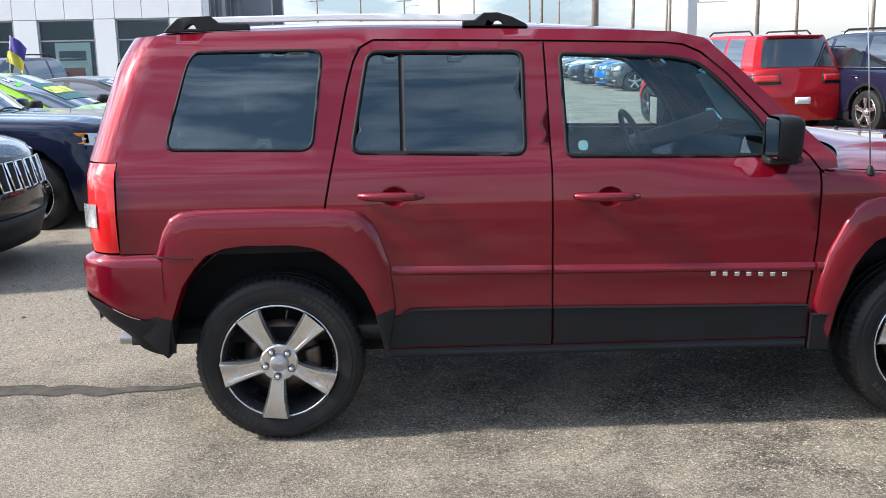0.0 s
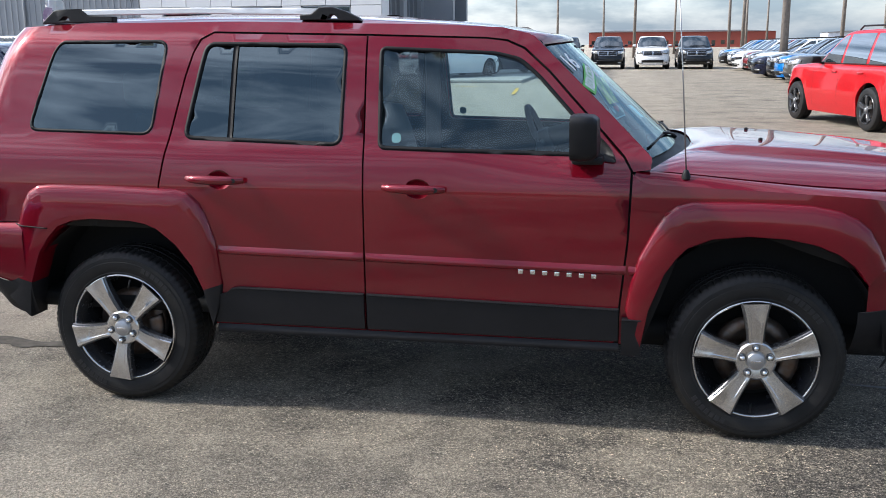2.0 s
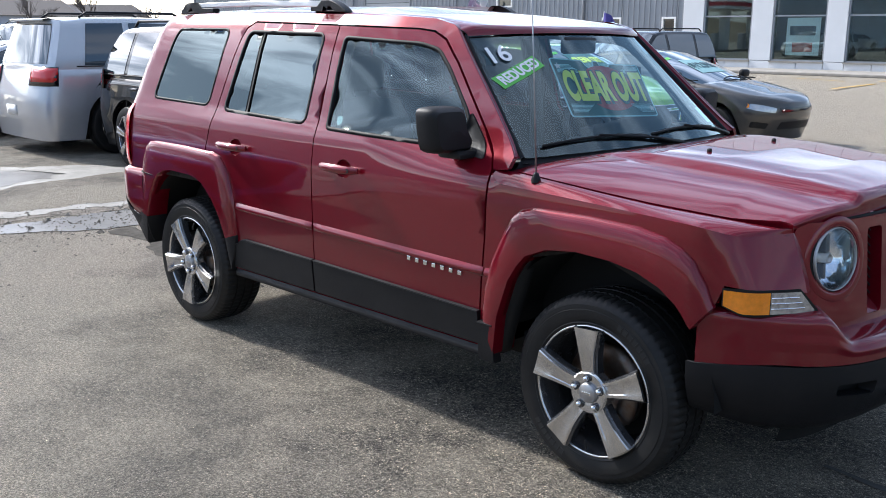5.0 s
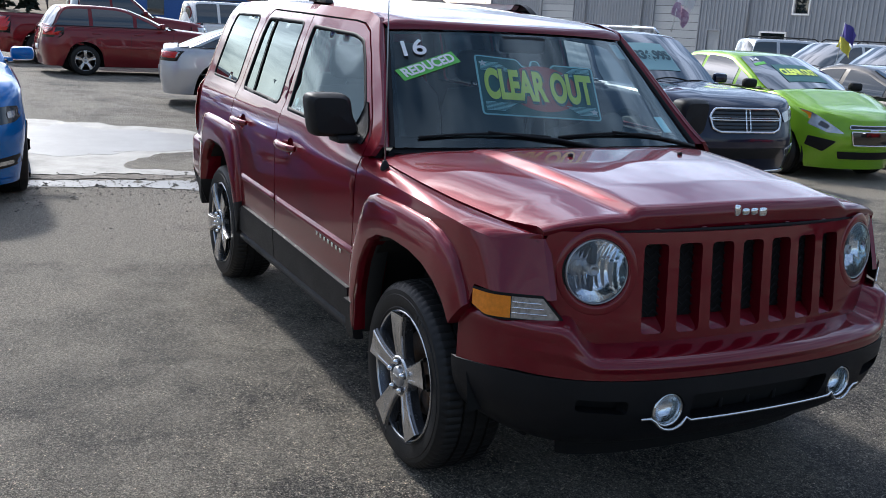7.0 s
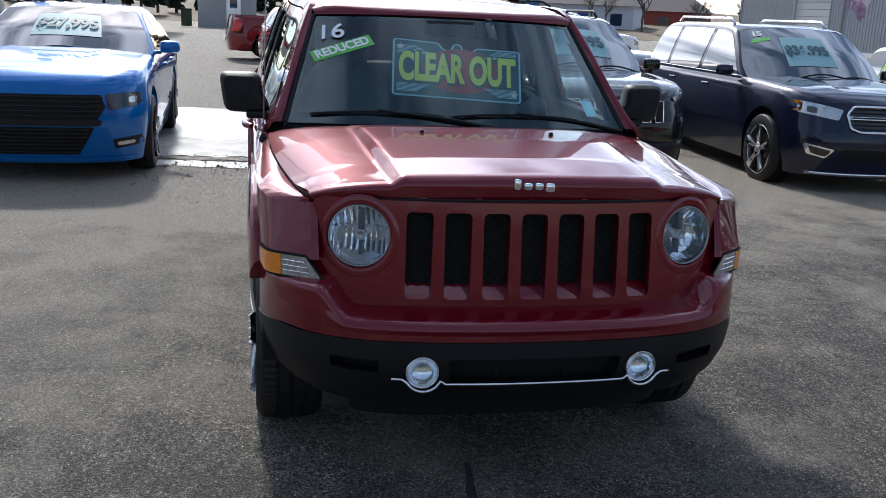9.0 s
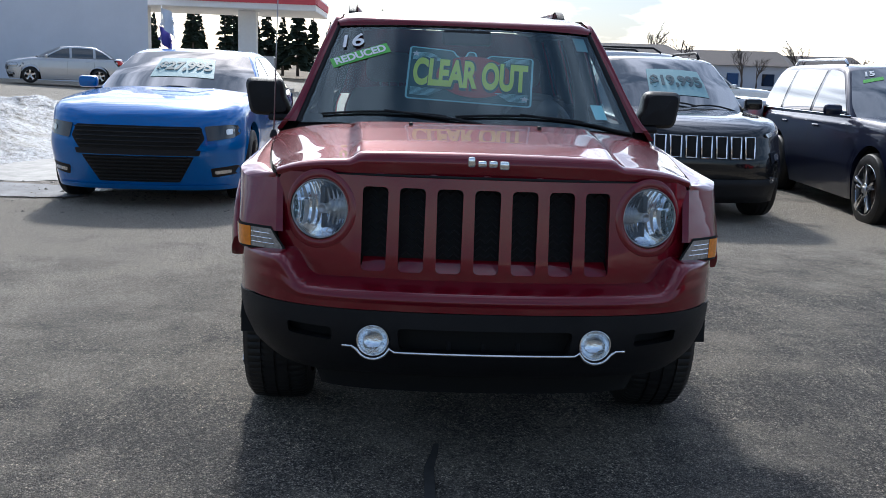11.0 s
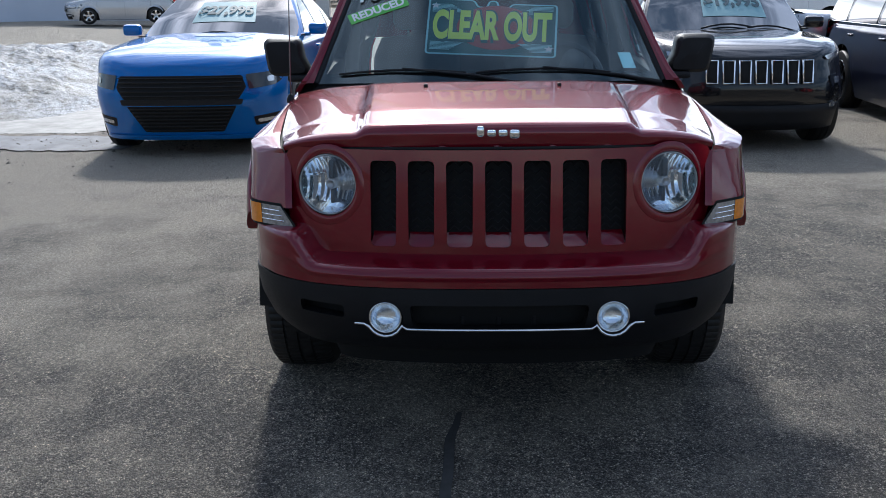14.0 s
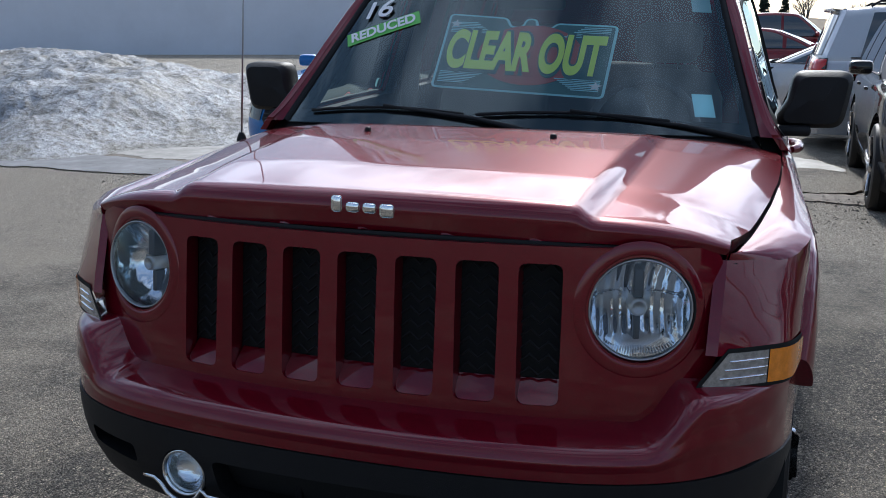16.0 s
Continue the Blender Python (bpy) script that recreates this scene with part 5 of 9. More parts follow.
suv = thing("red_suv", pose(0, 0, 0), "cherry red boxy SUV with black cladding and alloy wheels", "car")
INNER_R = [(-0.43, 0.37), (-0.40, 0.53), (-0.35, 0.66), (-0.30, 0.73), (-0.25, 0.78), (-0.18, 0.808), (-0.10, 0.818), (0.08, 0.815), (0.15, 0.803), (0.20, 0.783), (0.28, 0.72), (0.35, 0.63), (0.393, 0.53), (0.425, 0.37)]
OUTER_R = [(-0.545, 0.48), (-0.528, 0.565), (-0.42, 0.88), (-0.39, 0.93), (-0.345, 0.956), (-0.28, 0.963), (0.0, 0.962), (0.29, 0.953), (0.35, 0.938), (0.39, 0.90), (0.415, 0.855), (0.455, 0.735), (0.474, 0.555), (0.46, 0.47)]
INNER_F = [(2.20, 0.37), (2.225, 0.52), (2.28, 0.67), (2.32, 0.73), (2.36, 0.773), (2.45, 0.81), (2.58, 0.825), (2.72, 0.818), (2.82, 0.798), (2.90, 0.765), (2.96, 0.72), (2.985, 0.690), (3.0, 0.668), (3.012, 0.655)]
OUTER_F = [(2.135, 0.52), (2.15, 0.62), (2.18, 0.73), (2.24, 0.85), (2.275, 0.905), (2.315, 0.935), (2.37, 0.95), (2.60, 0.953), (2.80, 0.946), (2.90, 0.928), (2.96, 0.90), (3.01, 0.86), (3.045, 0.80), (3.075, 0.735)]
QWIN = rounded([(-0.42, 1.185), (0.168, 1.172), (0.212, 1.556), (-0.412, 1.557)], 0.05)
RWIN = rounded([(0.312, 1.158), (0.995, 1.138), (0.996, 1.537), (0.383, 1.547)], 0.045)
FWIN = rounded([(1.150, 1.128), (2.015, 1.108), (1.93, 1.25), (1.78, 1.41), (1.70, 1.478), (1.60, 1.502), (1.135, 1.525)], 0.03)
FDOOR = [(1.096, 0.375), (1.095, 1.08), (1.081, 1.568), (1.56, 1.553), (1.64, 1.543), (1.71, 1.512), (1.81, 1.425), (2.11, 1.105), (2.140, 1.055), (2.134, 0.80), (2.108, 0.50), (2.10, 0.375)]
RDOOR = [(0.43, 0.375), (0.405, 0.51), (0.355, 0.63), (0.285, 0.72), (0.206, 0.783), (0.205, 0.86), (0.217, 0.975), (0.243, 1.10), (0.305, 1.40), (0.334, 1.506), (0.36, 1.556), (0.41, 1.584), (1.073, 1.568), (1.088, 1.08), (1.089, 0.375)]
SIDE_FRAME = [(0.198, 0.786), (0.15, 0.803), (0.08, 0.815), (-0.10, 0.818), (-0.18, 0.808), (-0.25, 0.78), (-0.30, 0.73), (-0.35, 0.66), (-0.40, 0.74), (-0.46, 0.795), (-0.585, 0.795), (-0.585, 1.145), (-0.86, 1.15), (-0.86, 1.612),
              (-0.3, 1.632), (0.5, 1.632), (1.35, 1.612), (1.62, 1.598), (1.732, 1.572), (1.808, 1.50), (1.972, 1.345), (2.218, 1.105), (2.215, 1.062), (2.15, 1.055), (2.119, 1.108), (1.816, 1.432), (1.714, 1.520), (1.642, 1.551), (1.56, 1.560),
              (1.077, 1.576), (0.408, 1.592), (0.352, 1.562), (0.326, 1.508), (0.297, 1.402), (0.235, 1.102), (0.209, 0.976), (0.197, 0.86)]
FENDER = CREASE + [(3.284, 0.86), (3.285, 0.792), (3.20, 0.800), (3.10, 0.805), (3.075, 0.745), (2.99, 0.68), (2.96, 0.72), (2.90, 0.765), (2.82, 0.798), (2.72, 0.818),
          (2.58, 0.825), (2.45, 0.81), (2.36, 0.773), (2.32, 0.73), (2.28, 0.67), (2.225, 0.52), (2.20, 0.375), (2.116, 0.375), (2.116, 0.50), (2.142, 0.80)]


def suv_side(sgn):
    S = lambda u, z, off=0.0: side(u, z, sgn, off)

    def skin(nm, poly, holes, mtl=M_RED, off=0.0, step=0.04, flange=0.022, hole_flange=None, label=""):
        bm = panel(poly, holes, lambda u, z: S(u, z, off), step, flange, hole_flange=hole_flange)
        bmesh.ops.recalc_face_normals(bm, faces=bm.faces)
        return soft_edges(part(nm, bm, mtl, suv, label), 40)
    skin("quarter_panel", SIDE_FRAME, [QWIN])
    rd = skin("rear_door", RDOOR, [RWIN, circle(0.480, 0.994, 0.052, 24, 0.040)])
    fd = skin("front_door", FDOOR, [FWIN, circle(1.315, 0.974, 0.052, 24, 0.040)])
    skin("fender", FENDER, [])
    bm = bmesh.new()
    def shelf(u, v):
        k = 2.155 + 1.125 * u
        a = S(k, lerp_list(CREASE, k))
        x = lerp_list([(2.155, 2.17), (2.24, 2.24), (3.19, 3.185), (3.28, 3.222)], k)
        b = Vector((x, sgn * (hood_half(x) + 0.004), hood_edge(x) - 0.004))
        q = a.lerp(b, v)
        q.z += 0.008 * math.sin(math.pi * v)
        return q
    grid_patch(bm, 72, 8, shelf)
    bmesh.ops.recalc_face_normals(bm, faces=bm.faces)
    part("fender_top", bm, M_RED, suv)
    # dark lining behind the gaps
    lining = [(0.43, 0.36), (0.36, 0.62), (0.20, 0.78), (-0.25, 0.78), (-0.40, 0.74), (-0.60, 0.80), (-0.60, 1.14), (-0.62, 1.60), (0.5, 1.62), (1.6, 1.59), (1.70, 1.56), (1.79, 1.48), (2.16, 1.07), (2.2, 0.985), (2.9, 0.955), (3.02, 0.92), (3.05, 0.80), (2.98, 0.70),
              (2.6, 0.83), (2.34, 0.76), (2.2, 0.36)]
    bm = panel(lining, [shrink(QWIN, -0.004), shrink(RWIN, -0.004), shrink(FWIN, -0.004)], lambda u, z: S(u, z, -0.022), 0.06, 0.05)
    part("inner_lining", bm, M_GAP, suv)

    def pane(nm, poly, mtl, parent, off=-0.006):
        bm = panel(poly, [], lambda u, z: S(u, z, off), 0.05, 0)
        ob = part(nm, bm, mtl, parent)
        ob.visible_shadow = False
        return ob
    pane("quarter_window", shrink(QWIN, 0.003), M_TINT, suv, -0.003)
    pane("rear_door_window", shrink(RWIN, 0.002), M_TINT, rd)
    pane("front_door_window", shrink(FWIN, 0.002), M_SIDEGLASS, fd)
    for poly, par, wd in ((RWIN, rd, 0.012), (FWIN, fd, 0.012), (QWIN, suv, 0.009)):
        bm = panel(shrink(poly, -0.003), [shrink(poly, wd)], lambda u, z: S(u, z, 0.002), 0.04, 0.012)
        bmesh.ops.recalc_face_normals(bm, faces=bm.faces)
        part("window_seal", bm, M_SEAL, par)
    bm = panel([(0.506, 1.15), (0.527, 1.15), (0.527, 1.545), (0.506, 1.545)], [], lambda u, z: S(u, z, 0.001), 0.03, 0.012)
    part("window_divider", bm, M_SEAL, rd)
    # the front window's lower sticker
    bm = panel(rounded([(1.200, 1.150), (1.238, 1.150), (1.238, 1.188), (1.200, 1.188)], 0.017), [], lambda u, z: S(u, z, -0.010), 0.05, 0)
    part("window_sticker", bm, M_SIGNCYAN, fd, "small pale sticker")

    # flares
    def flare(nm, inner, outer, par, i0=0, i1=None, mtl=M_RED):
        a = inner[i0:i1]
        b = outer[i0:i1]
        fine_a, fine_b = [], []
        for (p, q, c, d) in zip(a, a[1:], b, b[1:]):
            for k in range(4):
                t = k / 4
                fine_a.append((p[0] + (q[0] - p[0]) * t, p[1] + (q[1] - p[1]) * t))
                fine_b.append((c[0] + (d[0] - c[0]) * t, c[1] + (d[1] - c[1]) * t))
        fine_a.append(a[-1])
        fine_b.append(b[-1])
        rows = [(0.0, -0.09), (0.0, 0.022), (0.03, 0.030), (0.25, 0.031), (0.55, 0.028), (0.80, 0.022), (0.93, 0.016), (0.985, 0.007), (1.0, -0.006)]
        bm = bmesh.new()
        prev = None
        for (p, q) in zip(fine_a, fine_b):
            line = [bm.verts.new(S(p[0] + (q[0] - p[0]) * f, p[1] + (q[1] - p[1]) * f, o)) for f, o in rows]
            if prev:
                for j in range(len(rows) - 1):
                    bm.faces.new((prev[j], prev[j + 1], line[j + 1], line[j]))
            else:
                bm.faces.new(line)
            prev = line
        bm.faces.new(prev[::-1])
        bmesh.ops.recalc_face_normals(bm, faces=bm.faces)
        soft_edges(part(nm, bm, mtl, par), 50)
    flare("rear_flare", INNER_R, OUTER_R, suv, 1, 10)
    flare("flare_tip", INNER_R, OUTER_R, suv, 0, 2, M_PLASTIC)
    flare("door_flare", INNER_R, OUTER_R, rd, 9, 13)
    flare("flare_tip", INNER_R, OUTER_R, rd, 12, None, M_PLASTIC)
    flare("front_flare", INNER_F, OUTER_F, suv)
    # cladding
    def clad(par, x0, x1, low, high, off=0.014):
        """A proud strip between two height lines, with rolled edges."""
        rows = [(0.0, -0.012), (0.0, off * 0.6), (0.03, off)] + [(k / 8, off) for k in range(1, 8)] + [(0.95, off), (0.975, off + 0.004), (1.0, off + 0.003), (1.01, -0.004)]
        n = max(4, int((x1 - x0) / 0.03))
        def fn(u, v):
            f, o = rows[int(round(v * (len(rows) - 1)))]
            i = int(round(u * (n + 2)))
            end = i in (0, n + 2)
            t = min(1, max(0, (i - 1) / n))
            zl, zh = lerp_list(low, x0 + (x1 - x0) * t), lerp_list(high, x0 + (x1 - x0) * t)
            return S(x0 + (x1 - x0) * t, zl + (zh - zl) * f, -0.012 if end else o)
        bm = bmesh.new()
        grid_patch(bm, n + 2, len(rows) - 1, fn)
        bmesh.ops.recalc_face_normals(bm, faces=bm.faces)
        return soft_edges(part("cladding", bm, M_PLASTIC, par, "black plastic cladding"), 35)
    clad(rd, 0.425, 1.087, [(0.4, 0.385), (2, 0.385)], [(0.425, 0.505), (0.485, 0.515), (0.525, 0.545), (1.087, 0.538)])
    clad(fd, 1.099, 2.112, [(0.4, 0.385), (2, 0.385)], [(1.099, 0.538), (2.112, 0.520)])
    clad(suv, 2.125, 2.20, [(0.4, 0.33), (2, 0.33)], [(2.1, 0.485), (2.2, 0.485)], 0.03)
    bm = bmesh.new()
    grid_patch(bm, 20, 8, lambda u, v: S(0.44 + (2.115 - 0.44) * u, 0.378 - 0.055 * v, 0.012 * math.sin(v * math.pi) + 0.004 - 0.10 * max(0, v - 0.7) / 0.3))
    soft_edges(part("sill", bm, M_PLASTIC, suv, "black plastic sill"), 40)
    # moulding strip on both doors and the fender
    for (x0, x1, par) in ((0.462, 1.088, rd), (1.097, 2.133, fd), (2.143, 2.17, suv)):
        bm = bmesh.new()
        def fn(u, v):
            x = x0 + (x1 - x0) * u
            z = 0.719 - 0.016 * (x - 0.46) - 0.036 * v
            prof = (0.0, 0.005, 0.010, 0.0115, 0.010, 0.0)[int(round(v * 5))]
            end = min(1, u * 30, (1 - u) * 60 + 0.4)
            return S(x, z, prof * end)
        grid_patch(bm, 24, 5, fn)
        bmesh.ops.recalc_face_normals(bm, faces=bm.faces)
        soft_edges(part("door_moulding", bm, M_RED, par), 40)
    # handles
    for x0, par in ((0.345, rd), (1.180, fd)):
        z0 = 1.0 if par is rd else 0.98
        bm = panel(circle(x0 + 0.135, z0 - 0.006, 0.055, 28, 0.043), [], lambda u, z: S(u, z, -0.003 - 0.015 * math.sqrt(max(0, 1 - ((u - x0 - 0.135) / 0.056) ** 2 - ((z - z0 + 0.006) / 0.044) ** 2))), 0.012, 0)
        part("handle_recess", bm, M_RED, par)
        bm = bmesh.new()
        pts = [S(x0 + 0.245 * k / 10, z0 - 0.004 * k / 10, 0.012 + 0.030 * math.sin(math.pi * (k / 10)) ** 0.5) for k in range(11)]
        tube(bm, pts, [0.012 + 0.007 * math.sin(math.pi * k / 10) ** 0.5 for k in range(11)], 10)
        soft_edges(part("door_handle", bm, M_RED, par), 50)
        bm = bmesh.new()
        lathe(bm, [(0.0, sgn * 0.0), (0.010, sgn * 0.0)], 12, "y", S(x0 + 0.215, z0 - 0.003, 0.047))
        part("lock_cylinder", bm, M_GAP, par)
    # name badge as plain chrome blocks
    if sgn:
        for k in range(7):
            x = 1.728 + 0.0475 * k
            bm = bmesh.new()
            a, b = S(x - 0.010, 0.648 - 0.0016 * k, 0.002), S(x + 0.010, 0.666 - 0.0016 * k, 0.005)
            box(bm, (min(a.x, b.x), min(a.y, b.y), min(a.z, b.z)), (max(a.x, b.x), max(a.y, b.y), max(a.z, b.z)), 0.0015)
            part("badge_block", bm, M_CHROME, fd)
    # mirror
    bm = bmesh.new()
    def mir(u, v):
        a = 2 * math.pi * u
        c, s = superloop(a, 5.5)
        k = (0.0, 0.80, 0.96, 1.0, 1.0, 0.97)[int(round(v * 5))]
        x = (2.026, 2.020, 2.002, 1.970, 1.936, 1.922)[int(round(v * 5))]
        yy = -(0.915 + 0.012 * s + (0.0 if s > -0.15 else -0.018 if c > 0 else 0.0)) + c * 0.088 * k
        return Vector((x - 0.06 * (abs(yy) - 0.87), -sgn * yy * 1.0, 1.191 + s * 0.086 * k))
    grid_patch(bm, 32, 5, mir, close_u=True)
    bmesh.ops.remove_doubles(bm, verts=bm.verts, dist=0.0005)
    bmesh.ops.recalc_face_normals(bm, faces=bm.faces)
    mo = part("door_mirror", bm, M_PLASTIC, suv, "large square black door mirror")
    soft_edges(mo, 40)
    bm = bmesh.new()
    grid_patch(bm, 1, 1, lambda u, v: Vector((1.9205 - 0.004 * u, sgn * (0.845 + 0.14 * u), 1.118 + 0.146 * v)))
    part("mirror_glass", bm, M_CHROME, mo)
    bm = bmesh.new()
    box(bm, (1.918, min(sgn * 0.76, sgn * 0.90), 1.084), (2.038, max(sgn * 0.76, sgn * 0.90), 1.116), 0.012)
    soft_edges(part("mirror_foot", bm, M_PLASTIC, mo), 40)
    bm = panel(rounded([(1.93, 1.105), (2.09, 1.085), (2.06, 1.14), (1.95, 1.25)], 0.02), [], lambda u, z: S(u, z, 0.006), 0.04, 0.01)
    part("mirror_base", bm, M_PLASTIC, mo)
    # tail lamp
    bm = bmesh.new()
    grid_patch(bm, 12, 10, lambda u, v: S(-0.588 - 0.155 * u, 0.80 + 0.342 * v, 0.012 * (1 - abs(2 * v - 1) ** 6) * (1 - u ** 8)))
    tl = part("tail_light", bm, M_REDLENS, suv, "red tail light with clear reversing segment")
    bm = bmesh.new()
    grid_patch(bm, 4, 4, lambda u, v: S(-0.66 - 0.08 * u, 0.90 + 0.09 * v, 0.016))
    part("reversing_lamp", bm, M_CLEARLENS, tl)
    # rear bumper corner
    red_low = [(-1.06, 0.648), (-0.82, 0.640), (-0.67, 0.612), (-0.616, 0.578), (-0.562, 0.545), (-0.50, 0.530), (-0.41, 0.518)]
    skirt_low = [(-1.06, 0.588), (-0.82, 0.578), (-0.69, 0.533), (-0.611, 0.492), (-0.575, 0.462), (-0.545, 0.415), (-0.50, 0.390), (-0.455, 0.376), (-0.40, 0.386)]

    def rb(u, v):
        k = -0.425 - 0.63 * u
        zt = 0.792
        z = zt + (smooth_list(red_low, k, 0.02) - zt) * v
        return S(k, z, lerp_list([(0.0, -0.004), (0.04, 0.016), (0.12, 0.026), (0.3, 0.030), (0.9, 0.030), (1.0, 0.022)], v))
    bm = bmesh.new()
    grid_patch(bm, 40, 14, rb)
    bmesh.ops.recalc_face_normals(bm, faces=bm.faces)
    bp = part("rear_bumper", bm, M_RED, suv)

    def rb2(u, v):
        k = -0.405 - 0.65 * u
        zt, zb = smooth_list(red_low, k, 0.02), smooth_list(skirt_low, k, 0.012)
        return S(k, zt + (zb - zt) * v, 0.029 - 0.030 * v * v)
    bm = bmesh.new()
    grid_patch(bm, 40, 6, rb2)
    bmesh.ops.recalc_face_normals(bm, faces=bm.faces)
    part("rear_bumper_skirt", bm, M_PLASTIC, suv, "black plastic bumper skirt")
    bm = bmesh.new()
    tube(bm, [S(-0.30 - 0.29 * k / 20, 0.775 + 0.018 * k / 20, 0.0315 if k < 8 else 0.0315 - 0.036 * min(1, (k - 8) / 4)) for k in range(21)], 0.0028, 6)
    part("bumper_seam", bm, M_GAP, bp)
    # rear mud flaps and wheel wells
    for ax, x0, x1 in ((0.0, -0.45, 0.46), (2.635, 2.18, 3.10)):
        bm = bmesh.new()
        def well(u, v):
            a = math.pi * (0.01 + 0.98 * u)
            r = 0.455 if ax < 1 else 0.46
            return Vector((ax + 0.0 + r * math.cos(a), sgn * (0.845 - 0.26 * v), 0.375 + r * math.sin(a)))
        grid_patch(bm, 24, 3, well)
        grid_patch(bm, 1, 1, lambda u, v: Vector((ax - 0.47 + 0.94 * u, sgn * 0.588, 0.36 + 0.48 * v)))
        part("wheel_well", bm, M_GAP, suv)
    for x in (0.0, 2.635):
        make_wheel(suv, x, sgn * 0.853, 0.339, 0.2325, 0.225, 5, 0.052, 0.100, phase=(2.93 if x < 1 else 1.035))
    # roof rail: a flat silver bar between black feet
    def flat_bar(nm, poly, holes, mtl, par, y, wd, label=""):
        bm = panel(poly, holes, lambda x, z: Vector((x, sgn * y, z)), 0.06, wd, lambda p: Vector((0, -sgn, 0)))
        bmesh.ops.recalc_face_normals(bm, faces=bm.faces)
        ob = part(nm, bm, mtl, par, label)
        sol = ob.modifiers.new("edge", "BEVEL")
        sol.width, sol.segments, sol.limit_method = 0.004, 2, "ANGLE"
        return soft_edges(ob, 40)
    rl = flat_bar("roof_rail", [(-0.235, 1.665), (0.30, 1.667), (0.812, 1.655), (0.845, 1.682), (0.30, 1.693), (-0.235, 1.690)], [], M_RAIL, suv, 0.600, 0.032, "silver roof rail on black feet")
    flat_bar("rail_foot", [(-0.425, 1.632), (-0.412, 1.648), (-0.366, 1.687), (-0.34, 1.692), (-0.233, 1.694), (-0.198, 1.664), (-0.085, 1.660), (-0.085, 1.638)], [[(-0.336, 1.646), (-0.318, 1.661), (-0.302, 1.661), (-0.292, 1.646)]],
             M_PLASTIC, rl, 0.603, 0.040)
    flat_bar("rail_foot", [(0.765, 1.636), (0.765, 1.657), (0.815, 1.659), (0.850, 1.687), (0.907, 1.687), (0.962, 1.670), (1.017, 1.642), (1.03, 1.628)], [[(0.886, 1.640), (0.898, 1.655), (0.914, 1.655), (0.930, 1.640)]],
             M_PLASTIC, rl, 0.603, 0.040)


both(suv_side)

# ---- roof, windscreen, hood
def screen(u, v, off=0.0):
    """Windscreen: u across from -1 to 1, v from base to top."""
    z_e, x_e = 1.092 + 0.434 * v, 2.207 - 0.432 * v
    bow = 1 - abs(u) ** 2.4
    hw = 0.738 - 0.143 * v
    return Vector((x_e + 0.130 * bow * (1 - 0.35 * v) + off * 0.72, u * hw, z_e + 0.014 * bow + off * 0.69))


bm = bmesh.new()
grid_patch(bm, 24, 12, lambda u, v: screen(2 * u - 1, 0.0 + v))
wsn = part("windscreen", bm, M_GLASS, suv, "clear windscreen carrying price stickers")
wsn.visible_shadow = False
for s0, s1, v0, v1 in ((-0.999, -0.966, 0.0, 1.0), (0.966, 0.999, 0.0, 1.0), (-0.97, 0.97, 0.965, 0.999), (-0.97, 0.97, 0.0, 0.09)):
    bm = bmesh.new()
    grid_patch(bm, 20, 10, lambda u, v: screen(s0 + (s1 - s0) * u, v0 + (v1 - v0) * v, -0.003))
    part("windscreen_band", bm, M_GLOSSBLK, wsn)
PILLAR = [(1.05, 2.225), (1.105, 2.218), (1.345, 1.972), (1.50, 1.808), (1.572, 1.732)]
for s in (-1, 1):
    def pillar(u, v):
        """From the flank's front edge round to the glass."""
        z = 1.088 + 0.480 * v
        a = side(lerp_list(PILLAR, z), z, s)
        b = screen(s * 1.022, v, 0.006)
        q = a.lerp(b, u)
        return q + Vector((0.55, s * 0.6, 0.35)) * (0.010 * math.sin(math.pi * min(1, u * 1.05)) ** 0.7)
    bm = bmesh.new()
    grid_patch(bm, 8, 20, pillar)
    bmesh.ops.recalc_face_normals(bm, faces=bm.faces)
    part("windscreen_pillar", bm, M_RED, suv)
    bm = bmesh.new()
    grid_patch(bm, 5, 20, lambda u, v: screen(s * (1.028 - 0.036 * u), v, (0.002, 0.009, 0.011, 0.010, 0.007, 0.0)[int(round(u * 5))]))
    bmesh.ops.recalc_face_normals(bm, faces=bm.faces)
    soft_edges(part("screen_moulding", bm, M_SEAL, suv, "black rubber windscreen moulding"), 60)


def roof(u, v):
    x0 = -0.50 + 0.05 * (abs(u) ** 4)
    x1 = 1.775 + 0.086 * (1 - abs(u) ** 2.4)
    w = min(1.0, v / 0.90)
    x = x0 + (x1 - 0.035 - x0) * w
    e = smooth_list([(-0.5, 1.628), (0.3, 1.640), (0.9, 1.632), (1.4, 1.610), (1.62, 1.594), (1.85, 1.560)], x, 0.1)
    y = u * lerp_list([(-0.5, 0.615), (1.3, 0.625), (1.65, 0.625), (1.85, 0.600)], x)
    crown = lerp_list([(1.0, 0.038), (1.5, 0.022), (1.8, 0.006)], x)
    z = e + crown * (1 - abs(u) ** 2.2) - 0.02 * max(0, abs(u) - 0.9) * 10 - 0.05 * max(0, (-0.42 - x)) * 6
    if v > 0.90:
        # the front edge rolls down to the glass
        t = (v - 0.90) / 0.10
        top = screen(u, 1.0, 0.004)
        z += (top.z - z) * (1 - math.cos(t * math.pi / 2)) ** 0.9
        x += (top.x + 0.004 - x) * math.sin(t * math.pi / 2) ** 1.1
        y += (top.y - y) * t
    return Vector((x, y, z))


